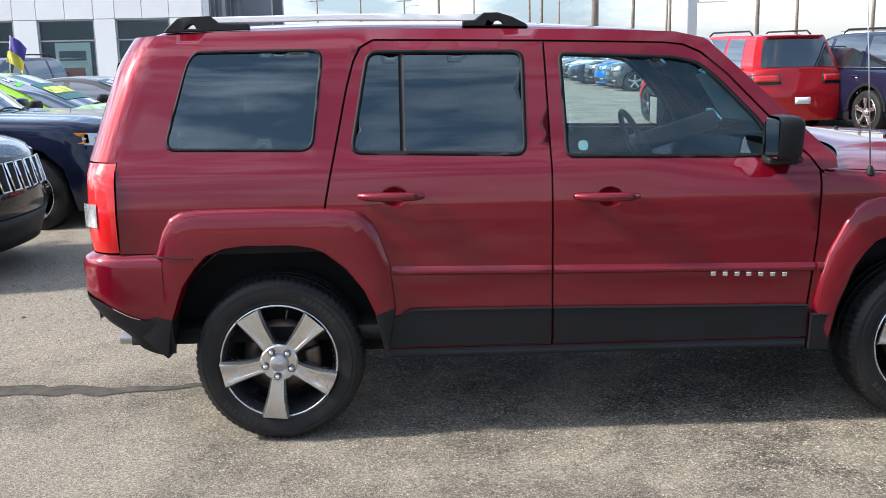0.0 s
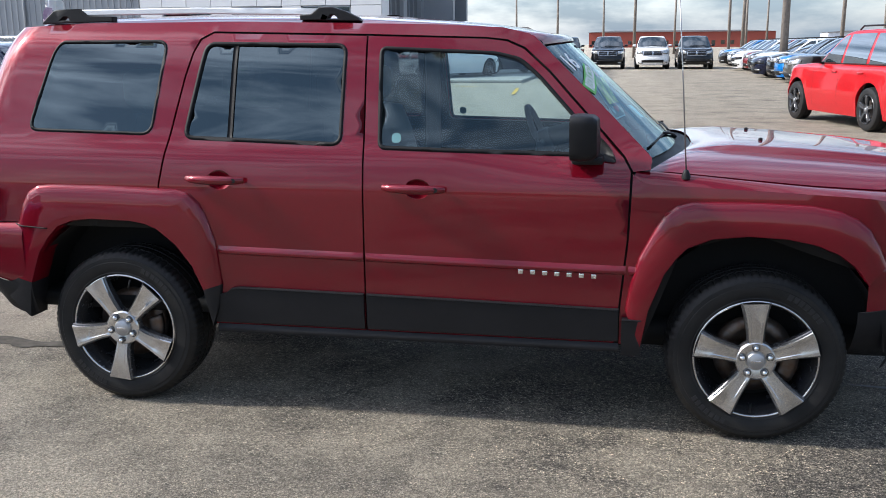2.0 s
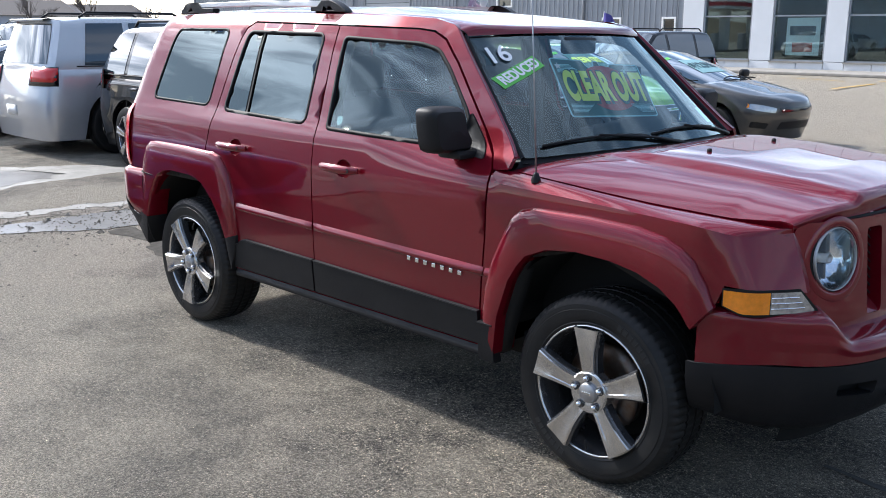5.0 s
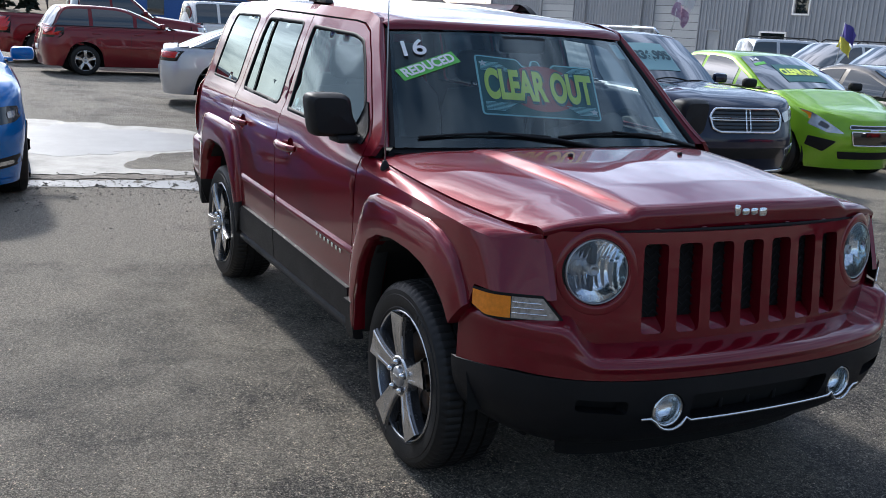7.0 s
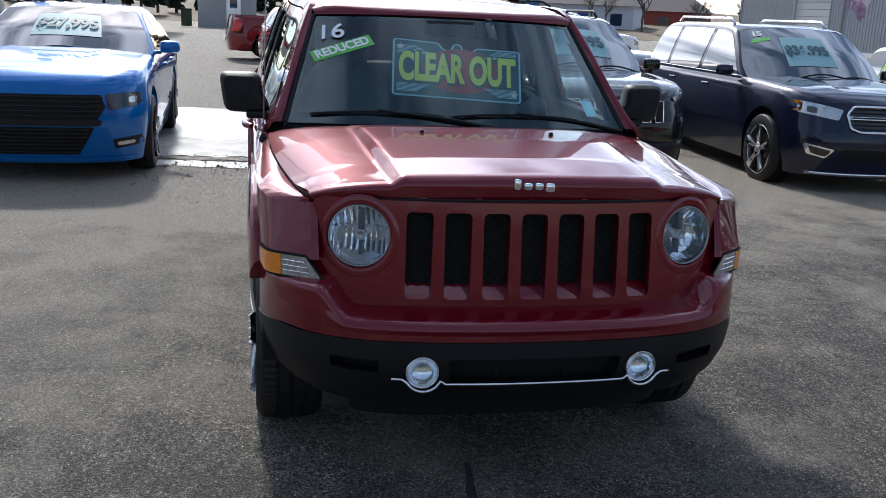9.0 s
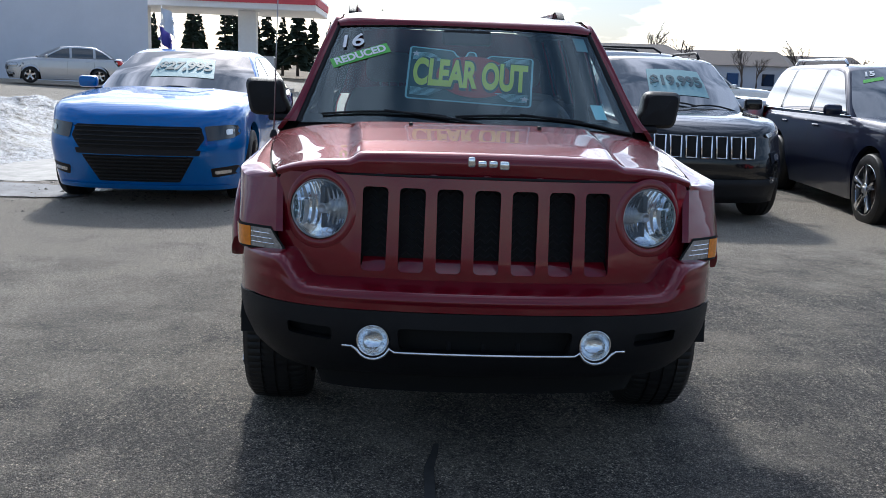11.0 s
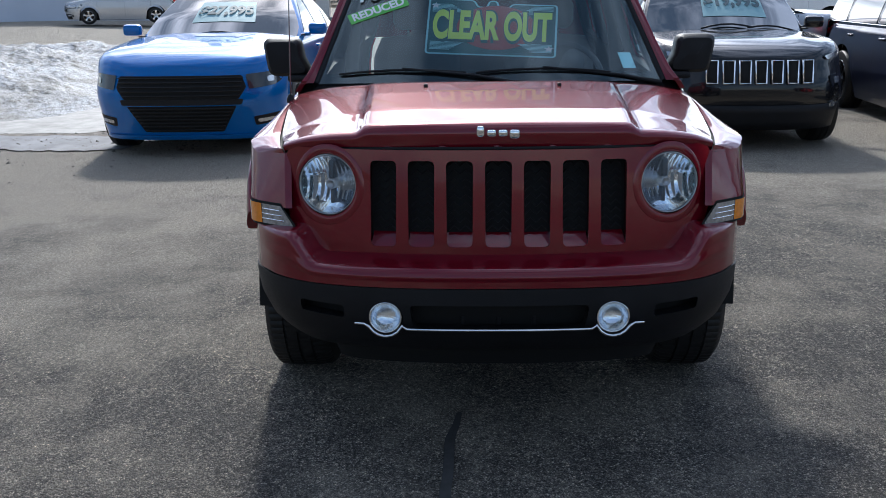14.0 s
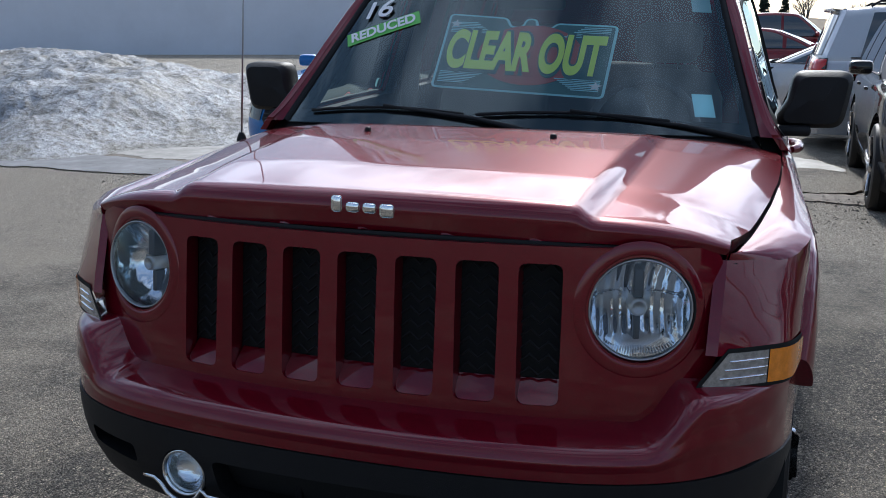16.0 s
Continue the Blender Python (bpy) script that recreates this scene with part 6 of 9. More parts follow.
bm = bmesh.new()
grid_patch(bm, 26, 60, lambda u, v: roof(2 * u - 1, v))
part("roof_skin", bm, M_RED, suv)
bm = bmesh.new()
grid_patch(bm, 12, 10, lambda u, v: roof((2 * u - 1) * 0.96, 0.03 + 0.86 * v) - Vector((0, 0, 0.03)))
part("headliner", bm, mat("headliner_cloth", (0.35, 0.34, 0.33), 0.9), suv)
# exhaust
bm = bmesh.new()
tube(bm, [(-0.10, -0.50, 0.34), (-0.45, -0.56, 0.36), (-0.60, -0.60, 0.380), (-0.70, -0.60, 0.380)], [0.022, 0.022, 0.026, 0.027], 16, False)
tube(bm, [(-0.10, -0.50, 0.34), (0.22, -0.44, 0.34)], [0.085, 0.085], 14)
part("exhaust", bm, M_SATIN, suv, "steel exhaust pipe with a bright tip")
# tailgate closes the rear
bm = bmesh.new()
grid_patch(bm, 16, 12, lambda u, v: Vector((-0.735 + 0.30 * max(0, 0.5 + 1.12 * v - 1.13) + 0.22 * max(0, 0.5 + 1.12 * v - 1.5), (2 * u - 1) * (side_half(0.5 + 1.12 * v) - RC + 0.02), 0.5 + 1.12 * v)))
tg = part("tailgate", bm, M_RED, suv)
bm = bmesh.new()
grid_patch(bm, 10, 6, lambda u, v: Vector((-0.742 + 0.30 * max(0, 1.16 + 0.36 * v - 1.13), (2 * u - 1) * 0.56, 1.16 + 0.36 * v)))
part("rear_window", bm, M_DARKGLASS, tg)


def hood(u, v):
    """u across -1..1, v from the cowl to the lower edge of the lip."""
    x_c = 2.200 + 0.205 * (1 - abs(u) ** 2.6)
    x_l = 3.332 - 0.104 * abs(u) ** 3.6
    t = min(1.0, v / 0.82)
    x = x_c + (x_l - 0.040 - x_c) * t
    lip = max(0.0, (v - 0.82) / 0.18)
    y = u * hood_half(x_c + (3.225 - x_c) * (x - x_c) / (x_l - 0.040 - x_c))
    w = min(1, max(0, (x - 2.4) / 0.9))
    edge = hood_edge(min(x, 3.225)) + 0.022 * max(0.0, (x - 3.05) / 0.2)
    field = lerp_list([(2.2, 1.122), (2.6, 1.103), (3.0, 1.074), (3.30, 1.045)], x)
    plate = lerp_list([(2.2, 1.138), (2.5, 1.130), (2.8, 1.116), (3.1, 1.091), (3.30, 1.066)], x)
    z = edge + (field - edge) * (1 - abs(u) ** 4.8)
    ridge = lerp_list([(2.3, 0.505), (2.51, 0.482), (3.30, 0.445)], x)
    k = max(0.0, min(1.0, (ridge + 0.012 - abs(y)) / (0.022 + 0.020 * w)))
    k = k * k * (3 - 2 * k)
    k *= min(1, max(0, (x - 2.34) / 0.22))
    z += (plate - field) * k + 0.006 * (1 - (y / 0.45) ** 2) * (1 if abs(y) < 0.45 else 0) * w
    if x_c + 0.10 > x:
        z -= 0.010 * (1 - (x - x_c) / 0.10) ** 2
    if lip:
        low = 0.997 - 0.024 * abs(u) ** 8
        x += 0.040 * min(1.0, math.sin(min(1.0, lip * 2.2) * math.pi / 2)) - 0.010 * max(0, lip - 0.5)
        z += (low - z) * (1 - math.cos(min(1.0, lip * 2.2) * math.pi / 2)) * 0.45 if lip < 0.4545 else (low - z) * (0.45 + 0.55 * (lip - 0.4545) / 0.5455)
        y *= 1 - 0.004 * lip
    return Vector((x, y, z))


HOOD_V = [0.80 * k / 40 for k in range(41)] + [0.82 + 0.18 * k / 16 for k in range(17)]
bm = bmesh.new()
grid_patch(bm, 96, len(HOOD_V) - 1, lambda u, v: hood(2 * u - 1, HOOD_V[int(round(v * (len(HOOD_V) - 1)))]))
ring = [hood(2 * k / 40 - 1, 1.0) for k in range(41)]
for a, b in zip(ring, ring[1:]):
    q = [bm.verts.new(p) for p in (a, b, b + Vector((-0.020, 0, -0.002)), a + Vector((-0.020, 0, -0.002)))]
    bm.faces.new(q)
for s in (-1, 1):
    ring = [hood(s, HOOD_V[k]) for k in range(len(HOOD_V))]
    for a, b in zip(ring, ring[1:]):
        q = [bm.verts.new(p) for p in (a, b, b + Vector((0, -s * 0.008, -0.03)), a + Vector((0, -s * 0.008, -0.03)))]
        bm.faces.new(q)
bmesh.ops.remove_doubles(bm, verts=bm.verts, dist=0.0005)
bmesh.ops.recalc_face_normals(bm, faces=bm.faces)
hd = soft_edges(part("hood", bm, M_RED, suv, "red hood with two raised ridges"), 50)
# dark gap between hood and fenders
for s in (-1, 1):
    bm = bmesh.new()
    grid_patch(bm, 30, 1, lambda u, v: Vector((2.24 + 0.98 * u, s * (hood_half(2.24 + 0.98 * u) - 0.012 + 0.024 * v), hood_edge(2.24 + 0.98 * u) - 0.022)))
    part("hood_side_gap", bm, M_GAP, suv)
for s in (-1, 1):
    bm = bmesh.new()
    box(bm, (2.676, s * 0.253 - 0.008, 1.116), (2.693, s * 0.253 + 0.008, 1.134), 0.005)
    part("washer_nozzle", bm, M_PLASTIC, hd)
# emblem on the lip: plain chrome blocks
for y0, y1, z0, z1 in ((-0.068, -0.044, -0.014, 0.020), (-0.036, -0.006, -0.013, 0.008), (0.000, 0.030, -0.013, 0.008), (0.036, 0.068, -0.020, 0.008)):
    bm = bmesh.new()
    box(bm, (3.326, y0, 1.044 + z0), (3.338, y1, 1.044 + z1), 0.007)
    soft_edges(part("emblem_block", bm, M_CHROME, hd, "chrome emblem block"), 40)
# black cowl under the wipers
bm = bmesh.new()
grid_patch(bm, 24, 4, lambda u, v: (screen(2 * u - 1, 0.03).lerp(hood(2 * u - 1, 0.0), v)) - Vector((0, 0, 0.012 + 0.015 * math.sin(v * math.pi))))
part("cowl", bm, M_PLASTIC, suv, "black plastic cowl")
for y0, y1 in ((-0.10, -0.66), (0.52, -0.06)):
    bm = bmesh.new()
    pts = []
    for k in range(9):
        t = k / 8
        yy = y0 + (y1 - y0) * t
        pts.append(screen(yy / 0.75, 0.045 + 0.055 * math.sin(math.pi * (0.15 + 0.7 * t)), 0.009))
    tube(bm, pts, 0.0055, 6)
    wp = part("wiper", bm, M_PLASTIC, suv)
    bm = bmesh.new()
    st = screen((y0 + 0.22) / 0.75, -0.02, 0.005)
    tube(bm, [st, st.lerp(pts[2], 0.5) + Vector((0.004, 0, 0.006)), pts[4] + Vector((0.004, 0, 0.007))], [0.010, 0.007, 0.005], 6)
    part("wiper_arm", bm, M_PLASTIC, wp)
# antenna
bm = bmesh.new()
lathe(bm, [(0.017, 0.0), (0.017, 0.012), (0.010, 0.03), (0.008, 0.035), (0.0, 0.035)], 14, "z", (2.345, -0.832, 1.030))
an = part("antenna", bm, M_PLASTIC, suv)
bm = bmesh.new()
tube(bm, [(2.345, -0.832, 1.055), (2.315, -0.825, 1.44), (2.280, -0.817, 1.86)], [0.0032, 0.0026, 0.002], 6)
part("antenna_rod", bm, mat("antenna_steel", (0.35, 0.35, 0.36), 0.35, 0.8), an)


# ---- nose
def curve_at(pts, a):
    """Point and outward normal on a mirrored plan curve, a: signed arc length from the middle."""
    s = math.copysign(1, a)
    a = abs(a)
    acc = 0
    for (x0, y0), (x1, y1) in zip(pts, pts[1:]):
        d = math.hypot(x1 - x0, y1 - y0)
        if a <= acc + d or (x1, y1) == pts[-1]:
            t = (a - acc) / d
            return Vector((x0 + (x1 - x0) * t, s * (y0 + (y1 - y0) * t))), Vector(((y1 - y0) / d, -s * (x1 - x0) / d))
        acc += d


def smooth_curve(pts, n=6):
    out = []
    P = [Vector(p) for p in pts]
    for i in range(len(P) - 1):
        p0, p1, p2, p3 = P[max(i - 1, 0)] if i else Vector((P[1].x, -P[1].y)), P[i], P[i + 1], P[min(i + 2, len(P) - 1)]
        for k in range(n):
            t = k / n
            out.append(tuple(0.5 * ((2 * p1) + (p2 - p0) * t + (2 * p0 - 5 * p1 + 4 * p2 - p3) * t * t + (3 * p1 - p0 - 3 * p2 + p3) * t ** 3)))
    out.append(tuple(P[-1]))
    return out


FACE = smooth_curve([(3.388, 0.0), (3.378, 0.25), (3.346, 0.47), (3.303, 0.61), (3.252, 0.705)])
BUMP = smooth_curve([(3.490, 0.0), (3.481, 0.25), (3.450, 0.47), (3.395, 0.625), (3.318, 0.725), (3.22, 0.793), (3.12, 0.833), (3.0, 0.858)])


def nose(a, z, off=0.0):
    p, n = curve_at(FACE, a)
    d = off - 0.10 * max(0, z - 0.70) - 0.0
    return Vector((p.x + n.x * d, p.y + n.y * d, z))


def shelf(a):
    """Height of the bumper's ledge: low in the middle, rising under the side lamps."""
    t = min(1, max(0, (abs(a) - 0.600) / 0.115))
    return 0.634 + 0.088 * t * t * (3 - 2 * t)


def bumper(a, z, off=0.0):
    p, n = curve_at(BUMP, a)
    d = off - lerp_list([(0.30, 0.16), (0.34, 0.095), (0.39, 0.045), (0.46, 0.012), (0.52, 0.0)], z)
    d -= smooth_list([(-0.04, 0.135), (-0.03, 0.125), (-0.006, 0.022), (0.0, 0.010), (0.008, 0.003), (0.03, 0.0), (0.08, 0.0)], shelf(a) - z, 0.004)
    return Vector((p.x + n.x * d, p.y + n.y * d, z))


back = lambda p: Vector((-1, 0, 0))
slots = [rounded([(c - 0.041, 0.682), (c + 0.041, 0.682), (c + 0.043, 0.957), (c - 0.043, 0.957)], 0.018, 4) for c in [(k - 3) * 0.1235 for k in range(7)]]
heads = [circle(s * 0.563, 0.874, 0.101, 40) for s in (-1, 1)]
bm = panel(rounded([(-0.728, 0.80), (-0.690, 0.715), (-0.60, 0.652), (0.60, 0.652), (0.690, 0.715), (0.728, 0.80), (0.728, 0.972), (0.70, 0.991), (-0.70, 0.991), (-0.728, 0.972)], 0.03, 4), slots + heads,
           nose, 0.03, 0.03, back, hole_flange=0.045)
bmesh.ops.recalc_face_normals(bm, faces=bm.faces)
gp = soft_edges(part("grille_panel", bm, M_RED, suv, "red seven-slot grille panel"), 40)
# dished lower sills of the slots, black mesh behind
for k in range(7):
    c = (k - 3) * 0.1235
    bm = bmesh.new()
    grid_patch(bm, 6, 4, lambda u, v: nose(c - 0.042 + 0.084 * u, 0.681 + 0.040 * v, -0.002 - 0.043 * v))
    part("slot_sill", bm, M_RED, gp)
    bm = bmesh.new()
    grid_patch(bm, 1, 1, lambda u, v: nose(c - 0.05 + 0.10 * u, 0.67 + 0.30 * v, -0.047))
    part("slot_back", bm, M_GAP, gp)
    bm = bmesh.new()
    for i in range(9):
        z = 0.738 + 0.0255 * i
        tube(bm, [nose(c - 0.037 + 0.0185 * j, z + 0.008 * (1 if j % 2 else -1), -0.036) for j in range(5)], 0.0028, 4, False)
    part("slot_mesh", bm, M_PLASTIC, gp)
# head lamps
for s in (-1, 1):
    c = nose(s * 0.563, 0.874)
    p, n2 = curve_at(FACE, s * 0.566)
    nrm = Vector((n2.x, n2.y, 0.10)).normalized()
    fwd = (nrm * 0.75 + Vector((1, 0, 0.02)) * 0.25).normalized()
    mw = Matrix.Translation(c) @ fwd.to_track_quat("X", "Z").to_matrix().to_4x4()
    hl = new("headlight")
    hl.parent, hl.matrix_local = suv, mw @ Matrix.Diagonal((1, 0.955, 0.955, 1))
    hl["label"] = "round clear headlight with faceted reflector"

    def add(nm, prof, mtl, n=40, grooves=0):
        b = bmesh.new()
        lathe(b, prof, n, "x")
        if grooves:
            for v in b.verts:
                r = math.hypot(v.co.y, v.co.z)
                v.co.x += 0.006 * math.sin(v.co.y * 170 * grooves) * (1 if r > 0.03 else 0) + 0.004 * (1 if v.co.z * v.co.y > 0 else -1)
        bmesh.ops.recalc_face_normals(b, faces=b.faces)
        return part(nm, b, mtl, hl)
    b = bmesh.new()
    def bowl(u, v):
        """Reflector of upright facets, deeper towards the middle."""
        a, r = 2 * math.pi * u, 0.016 + 0.083 * v
        y, z = r * math.cos(a), r * math.sin(a)
        q = -0.078 + 0.070 * (r / 0.099) ** 2
        cell = (y / 0.019 + 0.5) % 1.0
        q += 0.014 * ((cell - 0.5) ** 2 - 0.12) * (1 if z > -0.055 else 0) + (0.003 if z > 0.03 else 0.0) + (0.0025 if abs(y) > 0.0675 else 0.0)
        return Vector((q, y, z))
    grid_patch(b, 128, 18, bowl, close_u=True)
    bmesh.ops.recalc_face_normals(b, faces=b.faces)
    soft_edges(part("reflector", b, M_REFL, hl), 25)
    add("bulb", [(0.019, -0.076), (0.019, -0.036), (0.017, -0.028), (0.012, -0.026), (0.010, -0.031), (0.0, -0.032)], M_SATIN, 20)
    b = boxes(((-0.070, -0.010, 0.018), (-0.034, 0.010, 0.088)), ((-0.070, -0.007, -0.075), (-0.044, 0.007, -0.018)), bevel=0.003)
    part("bulb_strut", b, M_LAMPGREY, hl)
    add("lamp_ring", [(0.106, -0.03), (0.104, -0.006), (0.102, -0.001), (0.100, -0.001), (0.098, -0.005), (0.097, -0.018)], M_SATIN)
    add("lamp_gap", [(0.125, -0.05), (0.1105, -0.012), (0.105, -0.010), (0.104, -0.030)], M_GAP)
    lens = add("lens", [(0.0, 0.022), (0.03, 0.020), (0.06, 0.013), (0.08, 0.006), (0.099, -0.004)], M_LAMPGLASS)
    lens.visible_shadow = False
    # ribbed crescent along the foot of the lamp
    b = bmesh.new()
    for k in range(40):
        a = math.pi * (1.13 + 0.74 * k / 39)
        d = 0.0010
        n0 = (-math.sin(a), math.cos(a))
        pts = []
        for r, x in ((0.078 + 0.006 * abs(k - 19.5) / 20, -0.034), (0.096, -0.010)):
            for e in (-1, 1):
                pts.append(b.verts.new((x, r * math.cos(a) + e * d * n0[0] * 1.6, r * math.sin(a) + e * d * n0[1] * 1.6)))
        b.faces.new((pts[0], pts[1], pts[3], pts[2]))
    part("reflector_ribs", b, M_CHROME, hl)
    # side indicator lamp, let into the corner
    b = bmesh.new()
    def ind(u, v, off):
        x = 3.305 - 0.205 * u
        zt = 0.797 - 0.004 * u
        zb = 0.731 - 0.006 * u
        if u > 0.75:
            zb += 0.020 * (u - 0.75) / 0.25
        x -= 0.030 * v * max(0, 1 - u / 0.25)
        return side(x, zb + (zt - zb) * v, s, off)
    grid_patch(b, 14, 4, lambda u, v: ind(0.42 * u, v, 0.005))
    ob = part("indicator_lens", b, M_INDLENS, suv, "clear ribbed indicator lens")
    for k in range(3):
        b2 = bmesh.new()
        tube(b2, [ind(0.08 + 0.33 * i / 6, 0.25 + 0.25 * k, 0.0065) for i in range(7)], 0.0022, 6)
        part("lens_rib", b2, M_CHROME, ob)
    b = bmesh.new()
    grid_patch(b, 8, 4, lambda u, v: ind(0.425 + 0.575 * u, v, 0.006))
    part("marker_lens", b, M_AMBER, suv, "amber side marker")
    b = bmesh.new()
    grid_patch(b, 16, 4, lambda u, v: ind(-0.03 + 1.06 * u, -0.12 + 1.24 * v, 0.0015))
    part("indicator_housing", b, M_GAP, suv)
    # seam between the grille panel and the fender
    b = bmesh.new()
    grid_patch(b, 2, 10, lambda u, v: nose(s * (0.715 + 0.022 * u), 0.69 + 0.28 * v, -0.018))
    part("panel_gap", b, M_GAP, suv)
    # raised ring of body colour round the lamp
    b = bmesh.new()
    def bezel(u, v):
        a = 2 * math.pi * u
        r = 0.101 + 0.030 * v
        return nose(s * 0.563 + r * math.cos(a), 0.874 + r * math.sin(a), 0.0022 * math.sin(math.pi * min(1.0, 0.12 + 0.88 * v)) ** 0.8 + (-0.012 * (1 - v / 0.12) if v < 0.12 else 0) - 0.0008 * (v > 0.95))
    grid_patch(b, 48, 12, bezel, close_u=True)
    bmesh.ops.recalc_face_normals(b, faces=b.faces)
    part("lamp_surround", b, M_RED, gp)
# painted bumper band
A1 = 1.095
bm = bmesh.new()
def band(u, v):
    a = A1 * (2 * u - 1)
    zb = 0.576 - 0.03 * max(0, abs(a) - 0.85) / 0.25
    z = zb + (shelf(a) + 0.032 - zb) * v
    return bumper(a, z, 0.004 * max(0, 1 - abs(v - 0.40) / 0.16) * (1 if abs(a) < 0.8 else max(0, 1 - (abs(a) - 0.8) / 0.1)))
grid_patch(bm, 110, 34, band)
bmesh.ops.recalc_face_normals(bm, faces=bm.faces)
soft_edges(part("front_bumper", bm, M_RED, suv), 60)
fogs = [circle(s * 0.362, 0.474, 0.056, 28) for s in (-1, 1)]
intake = rounded([(-0.275, 0.432), (0.275, 0.432), (0.285, 0.52), (-0.285, 0.52)], 0.02)
vents = [rounded([(s * 0.50, 0.465), (s * 0.66, 0.475), (s * 0.66, 0.515), (s * 0.50, 0.510)], 0.012) for s in (-1, 1)]
bm = panel([(-A1, 0.545), (-A1, 0.37), (-0.90, 0.335), (-0.6, 0.325), (-0.45, 0.335), (0.45, 0.335), (0.6, 0.325), (0.90, 0.335), (A1, 0.37), (A1, 0.545), (0.9, 0.568), (0.7, 0.574), (-0.7, 0.574), (-0.9, 0.568)],
           fogs + [intake] + vents, lambda a, z: bumper(a, z, 0.003), 0.035, 0.03, back, hole_flange=0.05)
bmesh.ops.recalc_face_normals(bm, faces=bm.faces)
lb = soft_edges(part("bumper_skirt", bm, M_PLASTIC, suv, "black plastic lower bumper"), 40)
bm = bmesh.new()
grid_patch(bm, 20, 2, lambda u, v: bumper(-0.75 + 1.5 * u, 0.41 + 0.13 * v, -0.05))
part("intake_back", bm, M_GAP, lb)
# black panel added under the bumper to deepen the shade below the nose
bm = bmesh.new()
grid_patch(bm, 30, 4, lambda u, v: bumper(-0.74 + 1.48 * u, 0.36, -0.10 - 0.06 * v) + Vector((0, 0, -0.13 * v)))
part("shade_dam", bm, M_GAP, lb, "black dam panel under the bumper, added to deepen its shade")
for y in (-0.114, 0.0, 0.114):
    part("intake_slat", boxes(((3.38, y - 0.007, 0.43), (3.425, y + 0.007, 0.52)), bevel=0.002), M_PLASTIC, lb)
for s in (-1, 1):
    p, n2 = curve_at(BUMP, s * 0.362)
    fl = new("fog_lamp")
    fl.parent, fl.matrix_local = suv, Matrix.Translation((p.x - 0.012, p.y, 0.474)) @ Matrix.Rotation(math.atan2(n2.y, n2.x) * 0.3, 4, "Z")
    fl["label"] = "round fog lamp in a chrome ring"
    for nm, prof, mtl in (("fog_ring", [(0.054, -0.03), (0.054, 0.004), (0.051, 0.010), (0.047, 0.008), (0.046, -0.006)], M_CHROME),
                          ("fog_reflector", [(0.048, -0.004), (0.040, -0.020), (0.026, -0.030), (0.010, -0.034), (0.0, -0.034)], M_FOGREFL)):
        b = bmesh.new()
        lathe(b, prof, 32, "x")
        bmesh.ops.recalc_face_normals(b, faces=b.faces)
        part(nm, b, mtl, fl)
    b = bmesh.new()
    lathe(b, [(0.0, 0.014), (0.025, 0.011), (0.047, 0.0)], 32, "x")
    lo = part("lens", b, M_LAMPGLASS, fl)
    lo.visible_shadow = False
# chrome lower strip that hooks under the fog lamps
bm = bmesh.new()
pts = []
for k in range(61):
    a = -0.46 + 0.92 * k / 60
    d = abs(abs(a) - 0.362)
    z = 0.442
    if d < 0.060:
        z = 0.476 - math.sqrt(0.060 ** 2 - d ** 2)
    elif abs(a) > 0.362:
        z = 0.456
    z = min(z, 0.460)
    pts.append(bumper(a, 0.50, 0.014) * 1.0)
    pts[-1].z = z
tube(bm, pts, 0.0045, 8)
part("chrome_strip", bm, M_CHROME, lb, "thin chrome strip")
bm = bmesh.new()
tube(bm, [nose(-0.675 + 1.35 * k / 40, 0.993, -0.016) + Vector((0, 0, -0.016 * abs(k / 20 - 1) ** 4)) for k in range(41)], 0.006, 6)
part("hood_gap", bm, M_GAP, suv)

# ---- inside the red SUV
cab = new("cabin")
cab.parent = suv
bm = boxes(((-0.6, -0.78, 0.40), (2.2, 0.78, 0.46)), ((2.05, -0.76, 0.40), (2.2, 0.76, 1.05)))
part("cabin_floor", bm, M_GAP, cab)
bm = boxes(((-0.3, -0.7, 0.33), (3.2, 0.7, 0.42)), ((2.3, -0.48, 0.38), (3.25, 0.48, 0.9)))
part("underbody", bm, M_GAP, suv)
bm = bmesh.new()
grid_patch(bm, 24, 10, lambda u, v: Vector((2.22 - 0.50 * v ** 1.3, (2 * u - 1) * 0.74, 1.075 - 0.03 * v - 0.42 * max(0, v - 0.6) ** 1.2 + (0.05 * math.exp(-(((2 * u - 1) * 0.74 - 0.37) / 0.16) ** 2) * math.exp(-((v - 0.55) / 0.2) ** 2)))))
part("dashboard", bm, M_DASH, cab)


